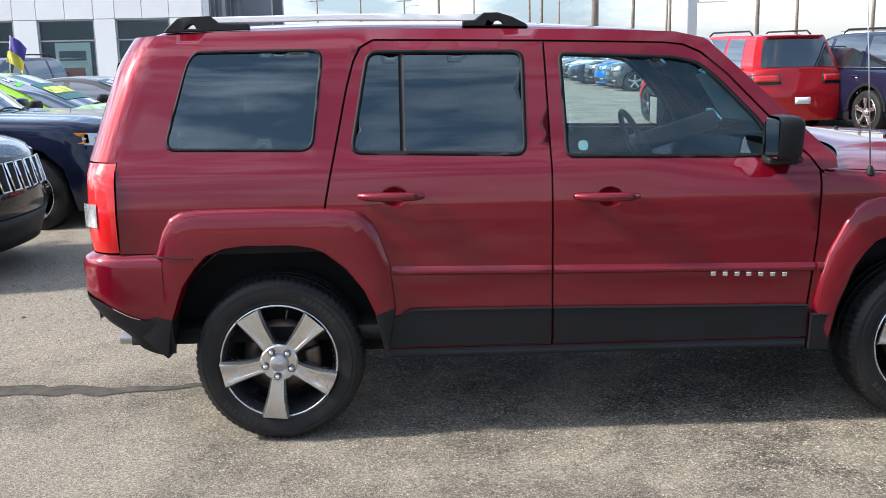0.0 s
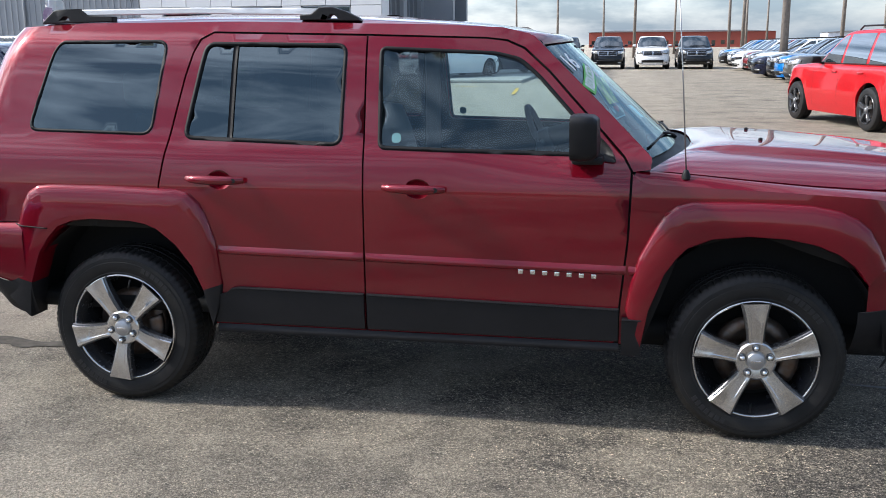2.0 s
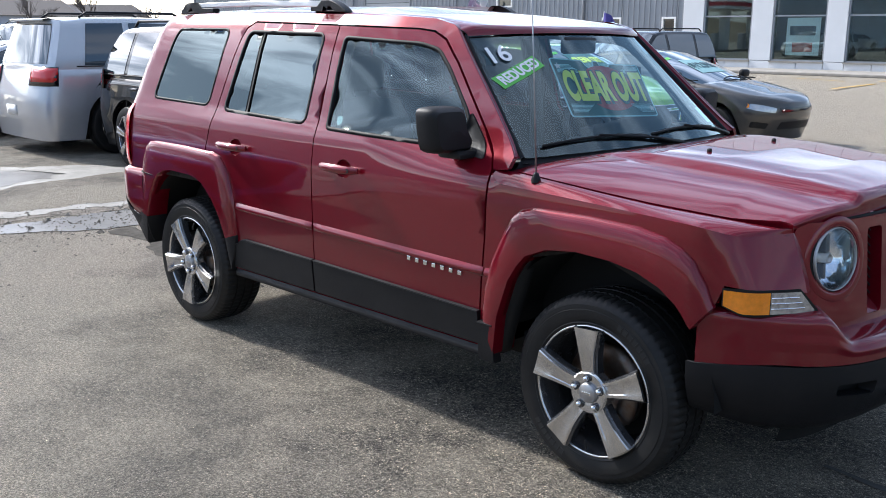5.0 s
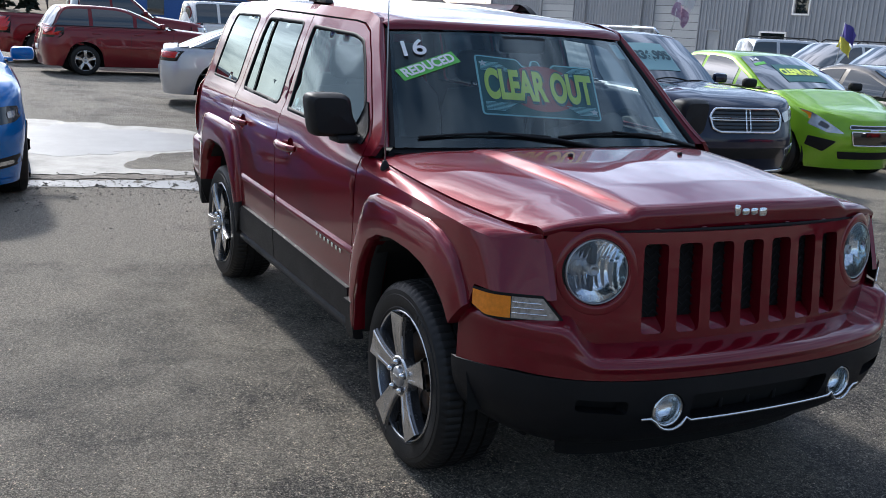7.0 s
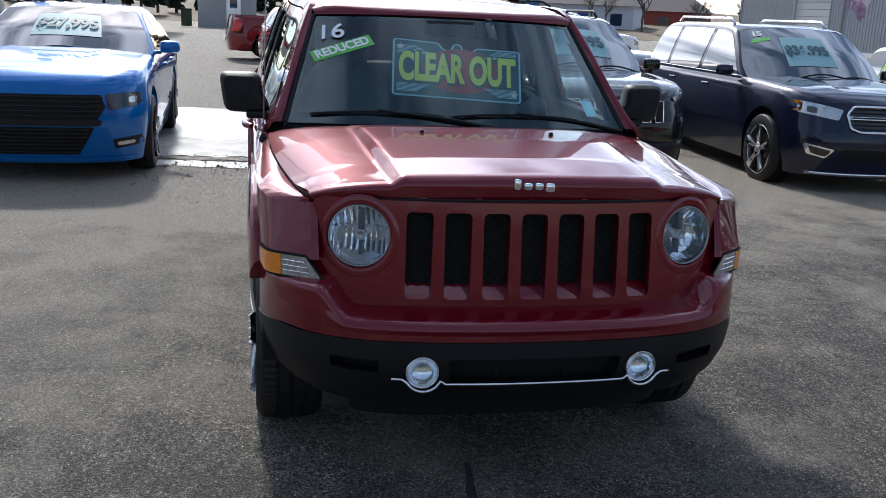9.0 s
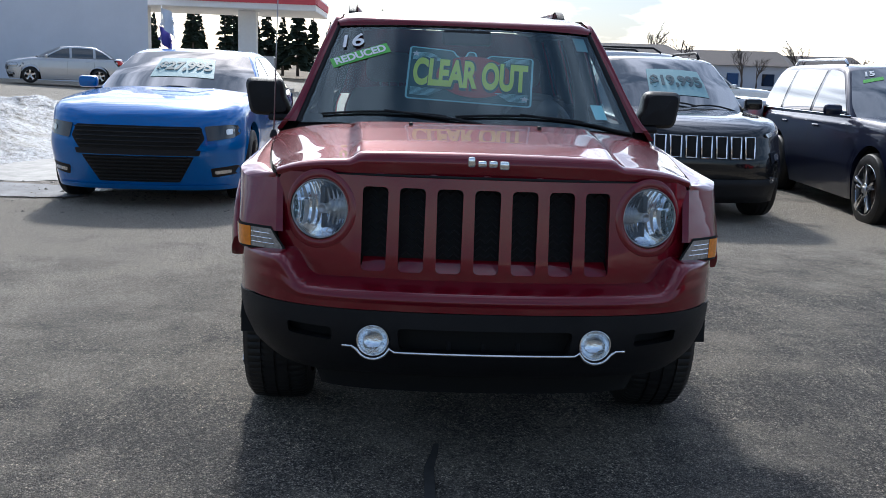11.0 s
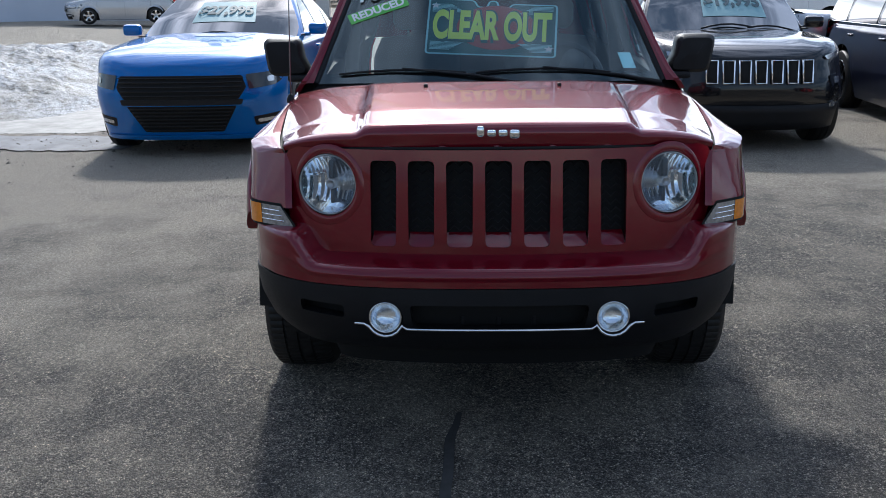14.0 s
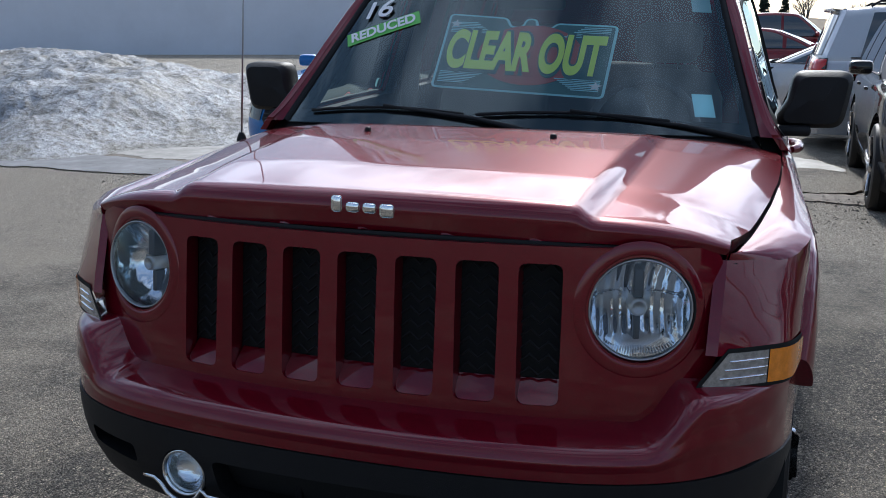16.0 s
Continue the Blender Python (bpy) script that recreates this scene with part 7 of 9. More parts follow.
def seat(x, y, wd, rest=True, back_h=0.62):
    st = new("seat")
    st.parent = cab
    st.location = (x, y, 0.46)
    b = bmesh.new()
    box(b, (-0.05, -wd / 2, 0.10), (0.48, wd / 2, 0.28), 0.06)
    soft_edges(finish("cushion", b, M_SEAT, st), 50)
    b = bmesh.new()
    def bk(u, v):
        a = 2 * math.pi * u
        c, s = superloop(a, 3.5)
        k = (0.90, 0.98, 1.0, 0.97, 0.80, 0.0)[int(round(v * 5))]
        h = (0.22, 0.30, 0.48, 0.66, 0.76, 0.78)[int(round(v * 5))]
        return Vector((0.0 - 0.26 * (h - 0.22) + c * 0.075 * k, s * wd / 2 * k, h))
    grid_patch(b, 28, 5, bk, close_u=True)
    bmesh.ops.recalc_face_normals(b, faces=b.faces)
    soft_edges(finish("backrest", b, M_SEAT, st), 60)
    for dy in ([0.0] if rest else [-wd * 0.3, wd * 0.3]):
        b = bmesh.new()
        box(b, (-0.235, dy - 0.135, 0.80), (-0.125, dy + 0.135, 0.97), 0.045)
        soft_edges(finish("headrest", b, M_SEAT, st), 60)
        for s in (-0.05, 0.05):
            b = bmesh.new()
            tube(b, [(-0.15, dy + s, 0.72), (-0.17, dy + s, 0.82)], 0.006, 6)
            finish("headrest_post", b, M_CHROME, st)


seat(1.02, -0.37, 0.50)
seat(1.02, 0.37, 0.50)
seat(0.08, 0.0, 1.12, False)
sw = new("steering_wheel")
sw.parent = cab
sw.matrix_local = Matrix.Translation((1.70, 0.37, 1.05)) @ Matrix.Rotation(radians(-24), 4, "Y")
bm = bmesh.new()
tube(bm, [(0, 0.185 * math.cos(2 * math.pi * k / 32), 0.185 * math.sin(2 * math.pi * k / 32)) for k in range(33)], 0.015, 8, False)
finish("wheel_ring", bm, M_DASH, sw)
bm = boxes(((-0.01, -0.07, -0.07), (0.05, 0.07, 0.05)), ((0.0, -0.18, -0.02), (0.02, 0.18, 0.01)), ((0.0, -0.02, -0.18), (0.02, 0.02, 0.0)), bevel=0.008)
finish("wheel_boss", bm, M_DASH, sw)
bm = bmesh.new()
tube(bm, [(0.02, 0, 0), (0.42, 0, -0.05)], 0.05, 10)
finish("steering_column", bm, M_DASH, sw)
bm = bmesh.new()
box(bm, (1.86, -0.11, 1.455), (1.89, 0.12, 1.525), 0.014)
part("rear_view_mirror", bm, M_PLASTIC, cab)
for s in (-1, 1):
    bm = bmesh.new()
    tube(bm, [(1.08, s * 0.62, 1.56), (1.07, s * 0.70, 1.3), (1.06, s * 0.74, 0.9)], 0.04, 8)
    part("b_pillar_trim", bm, M_DASH, cab)


# ---- stickers and the sale sign behind the windscreen
def on_screen(y, v, off):
    hw = 0.752 - 0.155 * v
    return screen(y / hw, v, off)


def flat_frame(y, v, off, tilt=0.0):
    o = on_screen(y, v, off)
    ey = (on_screen(y + 0.05, v, off) - on_screen(y - 0.05, v, off)).normalized()
    ev = (on_screen(y, v + 0.05, off) - on_screen(y, v - 0.05, off)).normalized()
    n = ey.cross(ev).normalized()
    ev = n.cross(ey)
    m = Matrix((ey, ev, n)).transposed().to_4x4()
    m.translation = o
    return m @ Matrix.Rotation(radians(tilt), 4, "Z")


def flat_shape(nm, poly, mtl, m, z, parent, label=""):
    b = bmesh.new()
    vs = [b.verts.new(m @ Vector((x, y, z))) for x, y in poly]
    b.faces.new(vs)
    r = bmesh.ops.extrude_face_region(b, geom=list(b.faces))
    d = (m.to_3x3() @ Vector((0, 0, 1))) * 0.0008
    for g in r["geom"]:
        if isinstance(g, bmesh.types.BMVert):
            g.co += d
    bmesh.ops.recalc_face_normals(b, faces=b.faces)
    return finish(nm, b, mtl, parent, label, smooth=False)


# it hangs steeper than the glass
s_y = Vector((0.043, 0.577, -0.024)).normalized()
s_n = s_y.cross(Vector((-0.55, 0.03, 0.83))).normalized()
MS = Matrix((s_y, s_n.cross(s_y), s_n)).transposed().to_4x4()
MS.translation = (2.018, 0.016, 1.314)
MS = MS @ Matrix.Diagonal((1, 0.763, 1, 1))
W2, H2 = 0.288, 0.186
outline = rounded([(-W2, -H2), (W2, -H2), (W2, H2 * 0.86), (W2 * 0.30, H2 * 0.86), (W2 * 0.24, H2 * 0.72), (W2 * 0.10, H2 * 0.72), (0.02, H2 * 0.95), (-0.02, H2 * 0.95), (-W2 * 0.1, H2 * 0.72), (-W2 * 0.22, H2 * 0.72), (-W2 * 0.28, H2 * 0.95), (-W2, H2)], 0.022, 4)
sign = flat_shape("sale_sign", outline, M_SIGNTEAL, MS, 0.0, None, "")
tagged(sign, "teal and black CLEAR OUT sale sign hung behind the windscreen", "sign")
flat_shape("sign_field", shrink(outline, 0.009), M_SIGNDARK, MS, 0.0015, sign)
flat_shape("sign_oval", circle(0.02, -0.004, 0.175, 40, 0.145), M_SIGNRED, MS, 0.003, sign)
for k in range(7):
    for s in (-1, 1):
        y = s * (0.100 + 0.008 * k) - 0.01
        x0 = 0.12 + 0.010 * k
        for sx in (-1, 1):
            flat_shape("sign_stripe", [(sx * x0, y), (sx * 0.268, y), (sx * 0.268, y + 0.004), (sx * x0, y + 0.004)], M_SIGNTEAL, MS, 0.0032 if abs(x0) > 0.19 else 0.0045, sign)
for cx, cy in ((-0.255, 0.130), (0.255, -0.135)):
    flat_shape("sign_star", [(cx + (0.022 if k % 2 == 0 else 0.009) * math.sin(math.pi * k / 5), cy + (0.022 if k % 2 == 0 else 0.009) * math.cos(math.pi * k / 5)) for k in range(10)], M_WHITE, MS, 0.0055, sign)
for dx, dy, mt, zz, bd in ((0.004, -0.004, M_SIGNDARK, 0.0062, 0.010), (0.0, 0.0, M_SIGNLIME, 0.0080, 0.0045)):
    text_mesh("sign_word", "CLEAR OUT", 0.165, mt, sign, MS @ Matrix.Translation((dx, dy - 0.005, zz)) @ Matrix.Diagonal((1, 1.5, 1, 1)), 0.0006, bold=bd * 1.6, width=0.525)
def stuck(y0, v0, tilt, off):
    """Maps a flat shape on to the inside of the windscreen."""
    c, d = math.cos(radians(tilt)), math.sin(radians(tilt))
    return lambda x, y, z: on_screen(y0 + x * c - y * d, v0 + (x * d + y * c) / 0.62, off + z)


text_mesh("year_sticker", "16", 0.115, M_WHITE, wsn, None, 0.0006, bold=0.0015, width=0.105, shear=0.2, wrap=stuck(-0.545, 0.815, 8, 0.008))
red_at = stuck(-0.494, 0.672, 22, 0.003)
bm = bmesh.new()
grid_patch(bm, 8, 2, lambda u, v: red_at(-0.142 + 0.284 * u, -0.031 + 0.062 * v, 0.0))
rs = part("reduced_sticker", bm, M_SIGNGREEN, wsn, "green sticker lettered REDUCED", smooth=False)
text_mesh("reduced_word", "REDUCED", 0.06, M_WHITE, rs, None, 0.0005, bold=0.002, width=0.25, wrap=stuck(-0.494, 0.672, 22, 0.0060))
ML = flat_frame(0.60, 0.20, -0.006)
flat_shape("info_label", [(-0.03, -0.05), (0.03, -0.05), (0.03, 0.04), (-0.03, 0.04)], M_SIGNTEAL, ML, 0.0, wsn)
ML = flat_frame(0.55, 0.90, -0.006)
flat_shape("info_label", [(-0.03, -0.05), (0.03, -0.05), (0.03, 0.04), (-0.03, 0.04)], M_SIGNCYAN, ML, 0.0, wsn)


# ---------------------------------------------------------------- buildings
def clad_wall(name, p0, p1, height, thick, material, label, holes=(), pitch=0.32, z0=0.0):
    """Ribbed steel wall from p0 to p1 (front on its right-hand side seen from p0), holes: (s0, s1, z0, z1)."""
    p0, p1 = Vector((*p0, 0)), Vector((*p1, 0))
    d = (p1 - p0)
    L = d.length
    d.normalize()
    n = Vector((d.y, -d.x, 0))
    bm = bmesh.new()
    cuts = sorted({0.0, L, *[h[0] for h in holes], *[h[1] for h in holes]})
    k = int(L / pitch)
    prof = []
    for i in range(k):
        s = i * pitch
        prof += [(s, 0.0), (s + pitch * 0.55, 0.0), (s + pitch * 0.62, 0.035), (s + pitch * 0.88, 0.035), (s + pitch * 0.95, 0.0)]
    prof.append((L, 0.0))

    def strip(a, b, za, zb):
        pts = [(a, 0.0)] + [q for q in prof if a < q[0] < b] + [(b, 0.0)]
        prev = None
        for s, o in pts:
            q = p0 + d * s + n * o
            c = (bm.verts.new((q.x, q.y, za)), bm.verts.new((q.x, q.y, zb)))
            if prev:
                bm.faces.new((prev[0], c[0], c[1], prev[1]))
            prev = c
    for a, b in zip(cuts, cuts[1:]):
        hs = [h for h in holes if h[0] <= a + 1e-6 and h[1] >= b - 1e-6]
        zs = [(z0, height)]
        for h in hs:
            zs = [seg for (lo, hi) in zs for seg in ((lo, min(hi, h[2])), (max(lo, h[3]), hi)) if seg[1] > seg[0]]
        for lo, hi in zs:
            strip(a, b, lo, hi)
    # thickness, top and back
    b0, b1 = p0 - n * thick, p1 - n * thick
    for quad in (((p0, z0), (b0, z0), (b0, height), (p0, height)), ((p1, z0), (p1, height), (b1, height), (b1, z0)), ((b0, z0), (b1, z0), (b1, height), (b0, height)), ((p0, height), (b0, height), (b1, height), (p1, height))):
        bm.faces.new([bm.verts.new((v.x, v.y, z)) for v, z in quad])
    bmesh.ops.recalc_face_normals(bm, faces=bm.faces)
    w = finish(name, bm, material, None, "", smooth=False)
    tagged(w, label, "wall", kind="structure")
    bm = bmesh.new()
    for za, zb, o in ((height - 0.25, height + 0.08, 0.06), (z0, z0 + 0.25, 0.045)):
        c = [p0 - d * 0.05, p1 + d * 0.05]
        vs = [bm.verts.new((v.x + n.x * oo, v.y + n.y * oo, z)) for z in (za, zb) for v in c for oo in (o, -0.02)]
        for q in ((0, 2, 6, 4), (4, 6, 7, 5), (0, 4, 5, 1), (2, 3, 7, 6), (0, 1, 3, 2)):
            bm.faces.new([vs[i] for i in q])
    finish("wall_trim", bm, M_WHITECLAD, w, smooth=False)
    return w, p0, d, n


def opening_fill(w, p0, d, n, hole, kind, mtl_frame, mtl_pane, slats=0):
    s0, s1, za, zb = hole
    holder = new(kind)
    holder.parent = w

    def bx(a, b, zl, zh, o0, o1, m, nm, par=holder):
        bm = bmesh.new()
        vs = []
        for o in (o0, o1):
            for s in (a, b):
                for z in (zl, zh):
                    q = p0 + d * s + n * o
                    vs.append(bm.verts.new((q.x, q.y, z)))
        for q in ((0, 1, 3, 2), (4, 6, 7, 5), (0, 2, 6, 4), (1, 5, 7, 3), (0, 4, 5, 1), (2, 3, 7, 6)):
            bm.faces.new([vs[i] for i in q])
        bmesh.ops.recalc_face_normals(bm, faces=bm.faces)
        return finish(nm, bm, m, par, smooth=False)
    f = 0.09
    bx(s0, s0 + f, za, zb, -0.1, 0.05, mtl_frame, "frame")
    bx(s1 - f, s1, za, zb, -0.1, 0.05, mtl_frame, "frame")
    bx(s0 + f, s1 - f, zb - f, zb, -0.1, 0.05, mtl_frame, "frame")
    if za > 0.3:
        bx(s0 + f, s1 - f, za, za + f, -0.1, 0.06, mtl_frame, "sill")
    if slats:
        for k in range(slats):
            h = (zb - f - za) / slats
            bx(s0 + f, s1 - f, za + k * h + 0.012, za + (k + 1) * h - 0.012, -0.10, -0.04, mtl_pane, "door_panel")
        bx(s0 + f, s1 - f, za, zb - f, -0.14, -0.11, M_GAP, "door_back")
    else:
        bx(s0 + f, s1 - f, za, zb - f, -0.08, -0.05, mtl_pane, "pane")
    return holder


# service hall, grey ribbed steel
X0, X1 = -66.0, -20.0
holes = [(21.5, 26.0, 0.0, 4.0), (26.7, 27.9, 0.0, 2.1), (33.2, 34.4, 3.0, 4.6), (31.0, 33.0, 1.0, 2.1), (40.6, 41.8, 1.1, 2.4), (44.2, 45.0, 1.0, 2.4), (8.0, 12.5, 0.0, 4.0)]
hall = clad_wall("wall_service_hall", (X0, 38.0), (X1, 38.0), 6.6, 0.4, M_STEELGREY, "grey ribbed steel wall of the service hall", holes)
M_DOORGREY = mat("door_grey", (0.36, 0.38, 0.40), 0.5, noise_amt=0.08)
for i, h in enumerate(holes):
    if h[2] == 0 and h[1] - h[0] > 3:
        opening_fill(*hall, h, "roller_door", M_STEELGREY, M_DOORGREY, 8)
    elif h[2] == 0:
        opening_fill(*hall, h, "side_door", M_STEELGREY, M_DOORGREY)
    else:
        opening_fill(*hall, h, "window", M_WHITE, M_DARKGLASS)
clad_wall("wall_hall_end", (X0, 62.0), (X0, 38.0), 6.6, 0.4, M_STEELGREY, "grey ribbed steel end wall of the service hall")
bm = bmesh.new()
for x in (X0 + 14, X0 + 20.4, X0 + 30, X0 + 39.4):
    tube(bm, [(x, 37.92, 0.1), (x, 37.92, 6.5)], 0.06, 8)
tagged(finish("downpipe", bm, M_STEELGREY), "grey steel rainwater pipes on the service hall wall", "pipe", kind="structure")


# showroom: panels, tall windows, entrance side
def showroom():
    sh = thing("showroom", pose(0, 0, 0), "white panelled showroom with tall dark shop windows", "building")
    Y, XL, XR, H = 37.0, -20.0, -8.5, 7.6
    wins = [(-18.9, -16.5), (-15.5, -13.1), (-12.2, -9.9)]
    xs = [XL]
    for a, b in wins:
        xs += [a, b]
    xs.append(XR)
    rows = [(0.0, 0.45), (0.45, 3.25), (3.25, 4.45), (4.45, 5.65), (5.65, 6.6), (6.6, H)]
    for i, (a, b) in enumerate(zip(xs, xs[1:])):
        is_win = i % 2 == 1
        for j, (za, zb) in enumerate(rows):
            if is_win and j == 1:
                continue
            n = 2 if (b - a) > 2.0 else 1
            for k in range(n):
                c0, c1 = a + (b - a) * k / n, a + (b - a) * (k + 1) / n
                part("wall_panel", boxes(((c0 + 0.012, Y - 0.06, za + 0.012), (c1 - 0.012, Y + 0.05, zb - 0.012)), bevel=0.008), M_PANELWHITE, sh, smooth=False)
    part("panel_backing", boxes(((XL, Y + 0.04, 3.25), (XR - 0.05, Y + 0.3, H)), ((XL, Y + 0.04, 0), (wins[0][0], Y + 0.3, 3.25)), ((wins[2][1], Y + 0.04, 0), (XR - 0.05, Y + 0.3, 3.25)),
                                ((wins[0][1], Y + 0.04, 0), (wins[1][0], Y + 0.3, 3.25)), ((wins[1][1], Y + 0.04, 0), (wins[2][0], Y + 0.3, 3.25))), M_STEELGREY, sh, smooth=False)
    for a, b in wins:
        w = new("shop_window")
        w.parent = sh
        part("pane", boxes(((a + 0.05, Y + 0.08, 0.5), (b - 0.05, Y + 0.10, 3.2))), M_GLASS, w, smooth=False)
        part("window_frame", boxes(((a, Y - 0.02, 0.45), (a + 0.06, Y + 0.14, 3.25)), ((b - 0.06, Y - 0.02, 0.45), (b, Y + 0.14, 3.25)), ((a, Y - 0.02, 2.35), (b, Y + 0.14, 2.41)), ((a, Y - 0.02, 0.45), (b, Y + 0.16, 0.51)),
                                   ((a, Y - 0.02, 3.19), (b, Y + 0.14, 3.25))), M_STEELGREY, w, smooth=False)
        part("window_sill", boxes(((a - 0.03, Y - 0.12, 0.38), (b + 0.03, Y + 0.02, 0.45))), M_CONC, w, smooth=False)
    # inside: floor, back wall, ceiling
    part("inner_wall", boxes(((XL + 0.3, Y + 8.0, 0.1), (XR - 0.4, Y + 8.2, 4.0)), ((XL + 0.1, Y + 0.3, 0.1), (XL + 0.3, Y + 8, 4.0))), M_GREYP, sh, smooth=False)
    part("inner_floor", boxes(((XL + 0.3, Y + 0.3, 0.0), (XR - 0.4, Y + 8.0, 0.12))), M_CONC, sh, smooth=False)
    part("inner_ceiling", boxes(((XL + 0.3, Y + 0.3, 3.6), (XR - 0.4, Y + 8.0, 3.75))), M_ROOFDK, sh, smooth=False)
    # poster in the middle window, plain shapes
    po = part("poster", boxes(((-14.9, Y + 0.115, 0.7), (-13.4, Y + 0.12, 2.3))), M_WHITE, sh, "white window poster", smooth=False)
    part("poster_shape", boxes(((-14.75, Y + 0.105, 1.55), (-13.6, Y + 0.114, 1.95))), M_GREYP, po, smooth=False)
    part("poster_shape", boxes(((-14.6, Y + 0.105, 0.85), (-13.7, Y + 0.114, 1.25))), M_SIGNRED, po, smooth=False)
    # entrance side, glass between blue-grey piers
    for k, (ya, yb) in enumerate(((37.05, 38.3), (41.2, 42.0), (45.2, 46.2), (50.5, 52.0))):
        part("pier", boxes(((XR - 0.35, ya, 0), (XR + 0.02, yb, H)), bevel=0.01), M_STEELGREY if k else M_PANELWHITE, sh, smooth=False)
    for ya, yb in ((38.3, 41.2), (42.0, 45.2), (46.2, 50.5)):
        part("glazing", boxes(((XR - 0.22, ya, 0.1), (XR - 0.18, yb, 4.4))), M_DARKGLASS, sh, smooth=False)
        part("spandrel", boxes(((XR - 0.3, ya, 4.4), (XR - 0.02, yb, H))), M_PANELWHITE, sh, smooth=False)
        for yy in (ya + (yb - ya) / 3, ya + 2 * (yb - ya) / 3):
            part("mullion", boxes(((XR - 0.24, yy - 0.03, 0.1), (XR - 0.12, yy + 0.03, 4.4))), M_STEELGREY, sh, smooth=False)
    part("portal", boxes(((XR, 46.0, 0), (XR + 1.6, 46.5, 6.4)), ((XR, 50.2, 0), (XR + 1.6, 50.7, 6.4)), ((XR, 46.0, 5.6), (XR + 1.6, 50.7, 6.4)), bevel=0.03), M_STEELGREY, sh, smooth=False)
    part("roof", boxes(((XL, Y + 0.05, H - 0.1), (XR, 52, H + 0.1))), M_ROOFDK, sh, smooth=False)
    part("wall_lamp", boxes(((-9.4, Y - 0.2, 1.5), (-9.25, Y - 0.06, 1.75)), bevel=0.02), M_WHITE, sh, smooth=False)


showroom()
tagged(finish("pavement", boxes(((-20.5, 33.4, 0.0), (-8.5, 36.94, 0.12)), ((-8.49, 33.4, 0.0), (-1.9, 50.0, 0.12)), bevel=0.03), M_CONC, smooth=False), "pale concrete pavement with a low kerb along the showroom", "pavement", kind="structure")

# far white hall beyond the snow
GZ = 0.30
wh = clad_wall("wall_white_hall", (-39.8, -12.6), (-28.0, -33.0), 5.6, 0.4, M_WHITECLAD, "white ribbed steel wall of a far hall", [(15.5, 20.5, GZ, 3.6)], 0.30, 0.0)
opening_fill(*wh, (15.5, 20.5, GZ, 3.6), "roller_door", M_WHITE, M_WHITECLAD, 12)


def canopy():
    c = thing("fuel_canopy", pose(-44.5, -9.5, 0), "white filling station canopy with a red edge on square columns", "canopy")
    part("canopy_roof", boxes(((-3.5, -6.0, 3.95), (3.5, 4.8, 4.75)), bevel=0.05), M_WHITE, c, smooth=False)
    part("canopy_edge", boxes(((3.5, -6.0, 4.25), (3.56, 4.8, 4.6)), ((-3.4, 4.8, 4.25), (3.4, 4.86, 4.6))), M_FLAGRED, c, smooth=False)
    for y in (-4.2, 1.2):
        part("column", boxes(((1.2, y - 0.45, 0), (1.9, y + 0.45, 3.95)), bevel=0.03), M_WHITE, c, smooth=False)
        part("fuel_pump", boxes(((0.8, y + 0.6, 0.15), (1.4, y + 1.3, 1.75)), bevel=0.05), M_SILVER, c, smooth=False)
    part("island", boxes(((0.2, -5.2, 0.0), (2.6, 3.4, 0.15)), bevel=0.03), M_CONC, c, smooth=False)


canopy()


def shed():
    s = thing("grey_shed", pose(-54.5, -2.2, 0), "small grey shed with a white door", "shed")
    part("shed_wall", boxes(((-2.6, -1.75, 0), (0, 1.75, 2.7))), M_STEELGREY, s, smooth=False)
    bm = bmesh.new()
    for v in ((-2.8, -1.95, 2.65), (0.2, -1.95, 2.65), (0.2, 1.95, 2.65), (-2.8, 1.95, 2.65), (-1.3, -1.95, 3.5), (-1.3, 1.95, 3.5)):
        bm.verts.new(v)
    bm.verts.ensure_lookup_table()
    for q in ((0, 1, 4), (2, 3, 5), (1, 2, 5, 4), (3, 0, 4, 5), (0, 3, 2, 1)):
        bm.faces.new([bm.verts[i] for i in q])
    part("shed_roof", bm, M_ROOFDK, s, smooth=False)
    dr = part("shed_door", boxes(((0.0, -0.05, 0.05), (0.05, 0.80, 2.0)), bevel=0.01), M_WHITE, s, smooth=False)
    part("door_pane", boxes(((0.05, 0.15, 1.2), (0.056, 0.6, 1.8))), M_DARKGLASS, dr, smooth=False)
    c = thing("traffic_cone", pose(-52.5, -0.2, 0), "orange traffic cone beside the grey shed", "cone")
    bm = bmesh.new()
    lathe(bm, [(0.17, 0.03), (0.03, 0.70), (0.0, 0.71)], 16, "z")
    part("cone_body", bm, M_ORANGE, c)
    part("cone_base", boxes(((-0.2, -0.2, 0), (0.2, 0.2, 0.03)), bevel=0.01), M_ORANGE, c)
    b = thing("waste_bin", pose(-54.2, -4.6, 0), "dark green wheeled bin beside the grey shed", "bin")
    part("bin_body", boxes(((-0.3, -0.3, 0.05), (0.3, 0.3, 1.0)), bevel=0.03), M_NEEDLE, b, smooth=False)
    part("bin_lid", boxes(((-0.33, -0.33, 1.0), (0.33, 0.33, 1.08)), bevel=0.02), M_GAP, b, smooth=False)


shed()


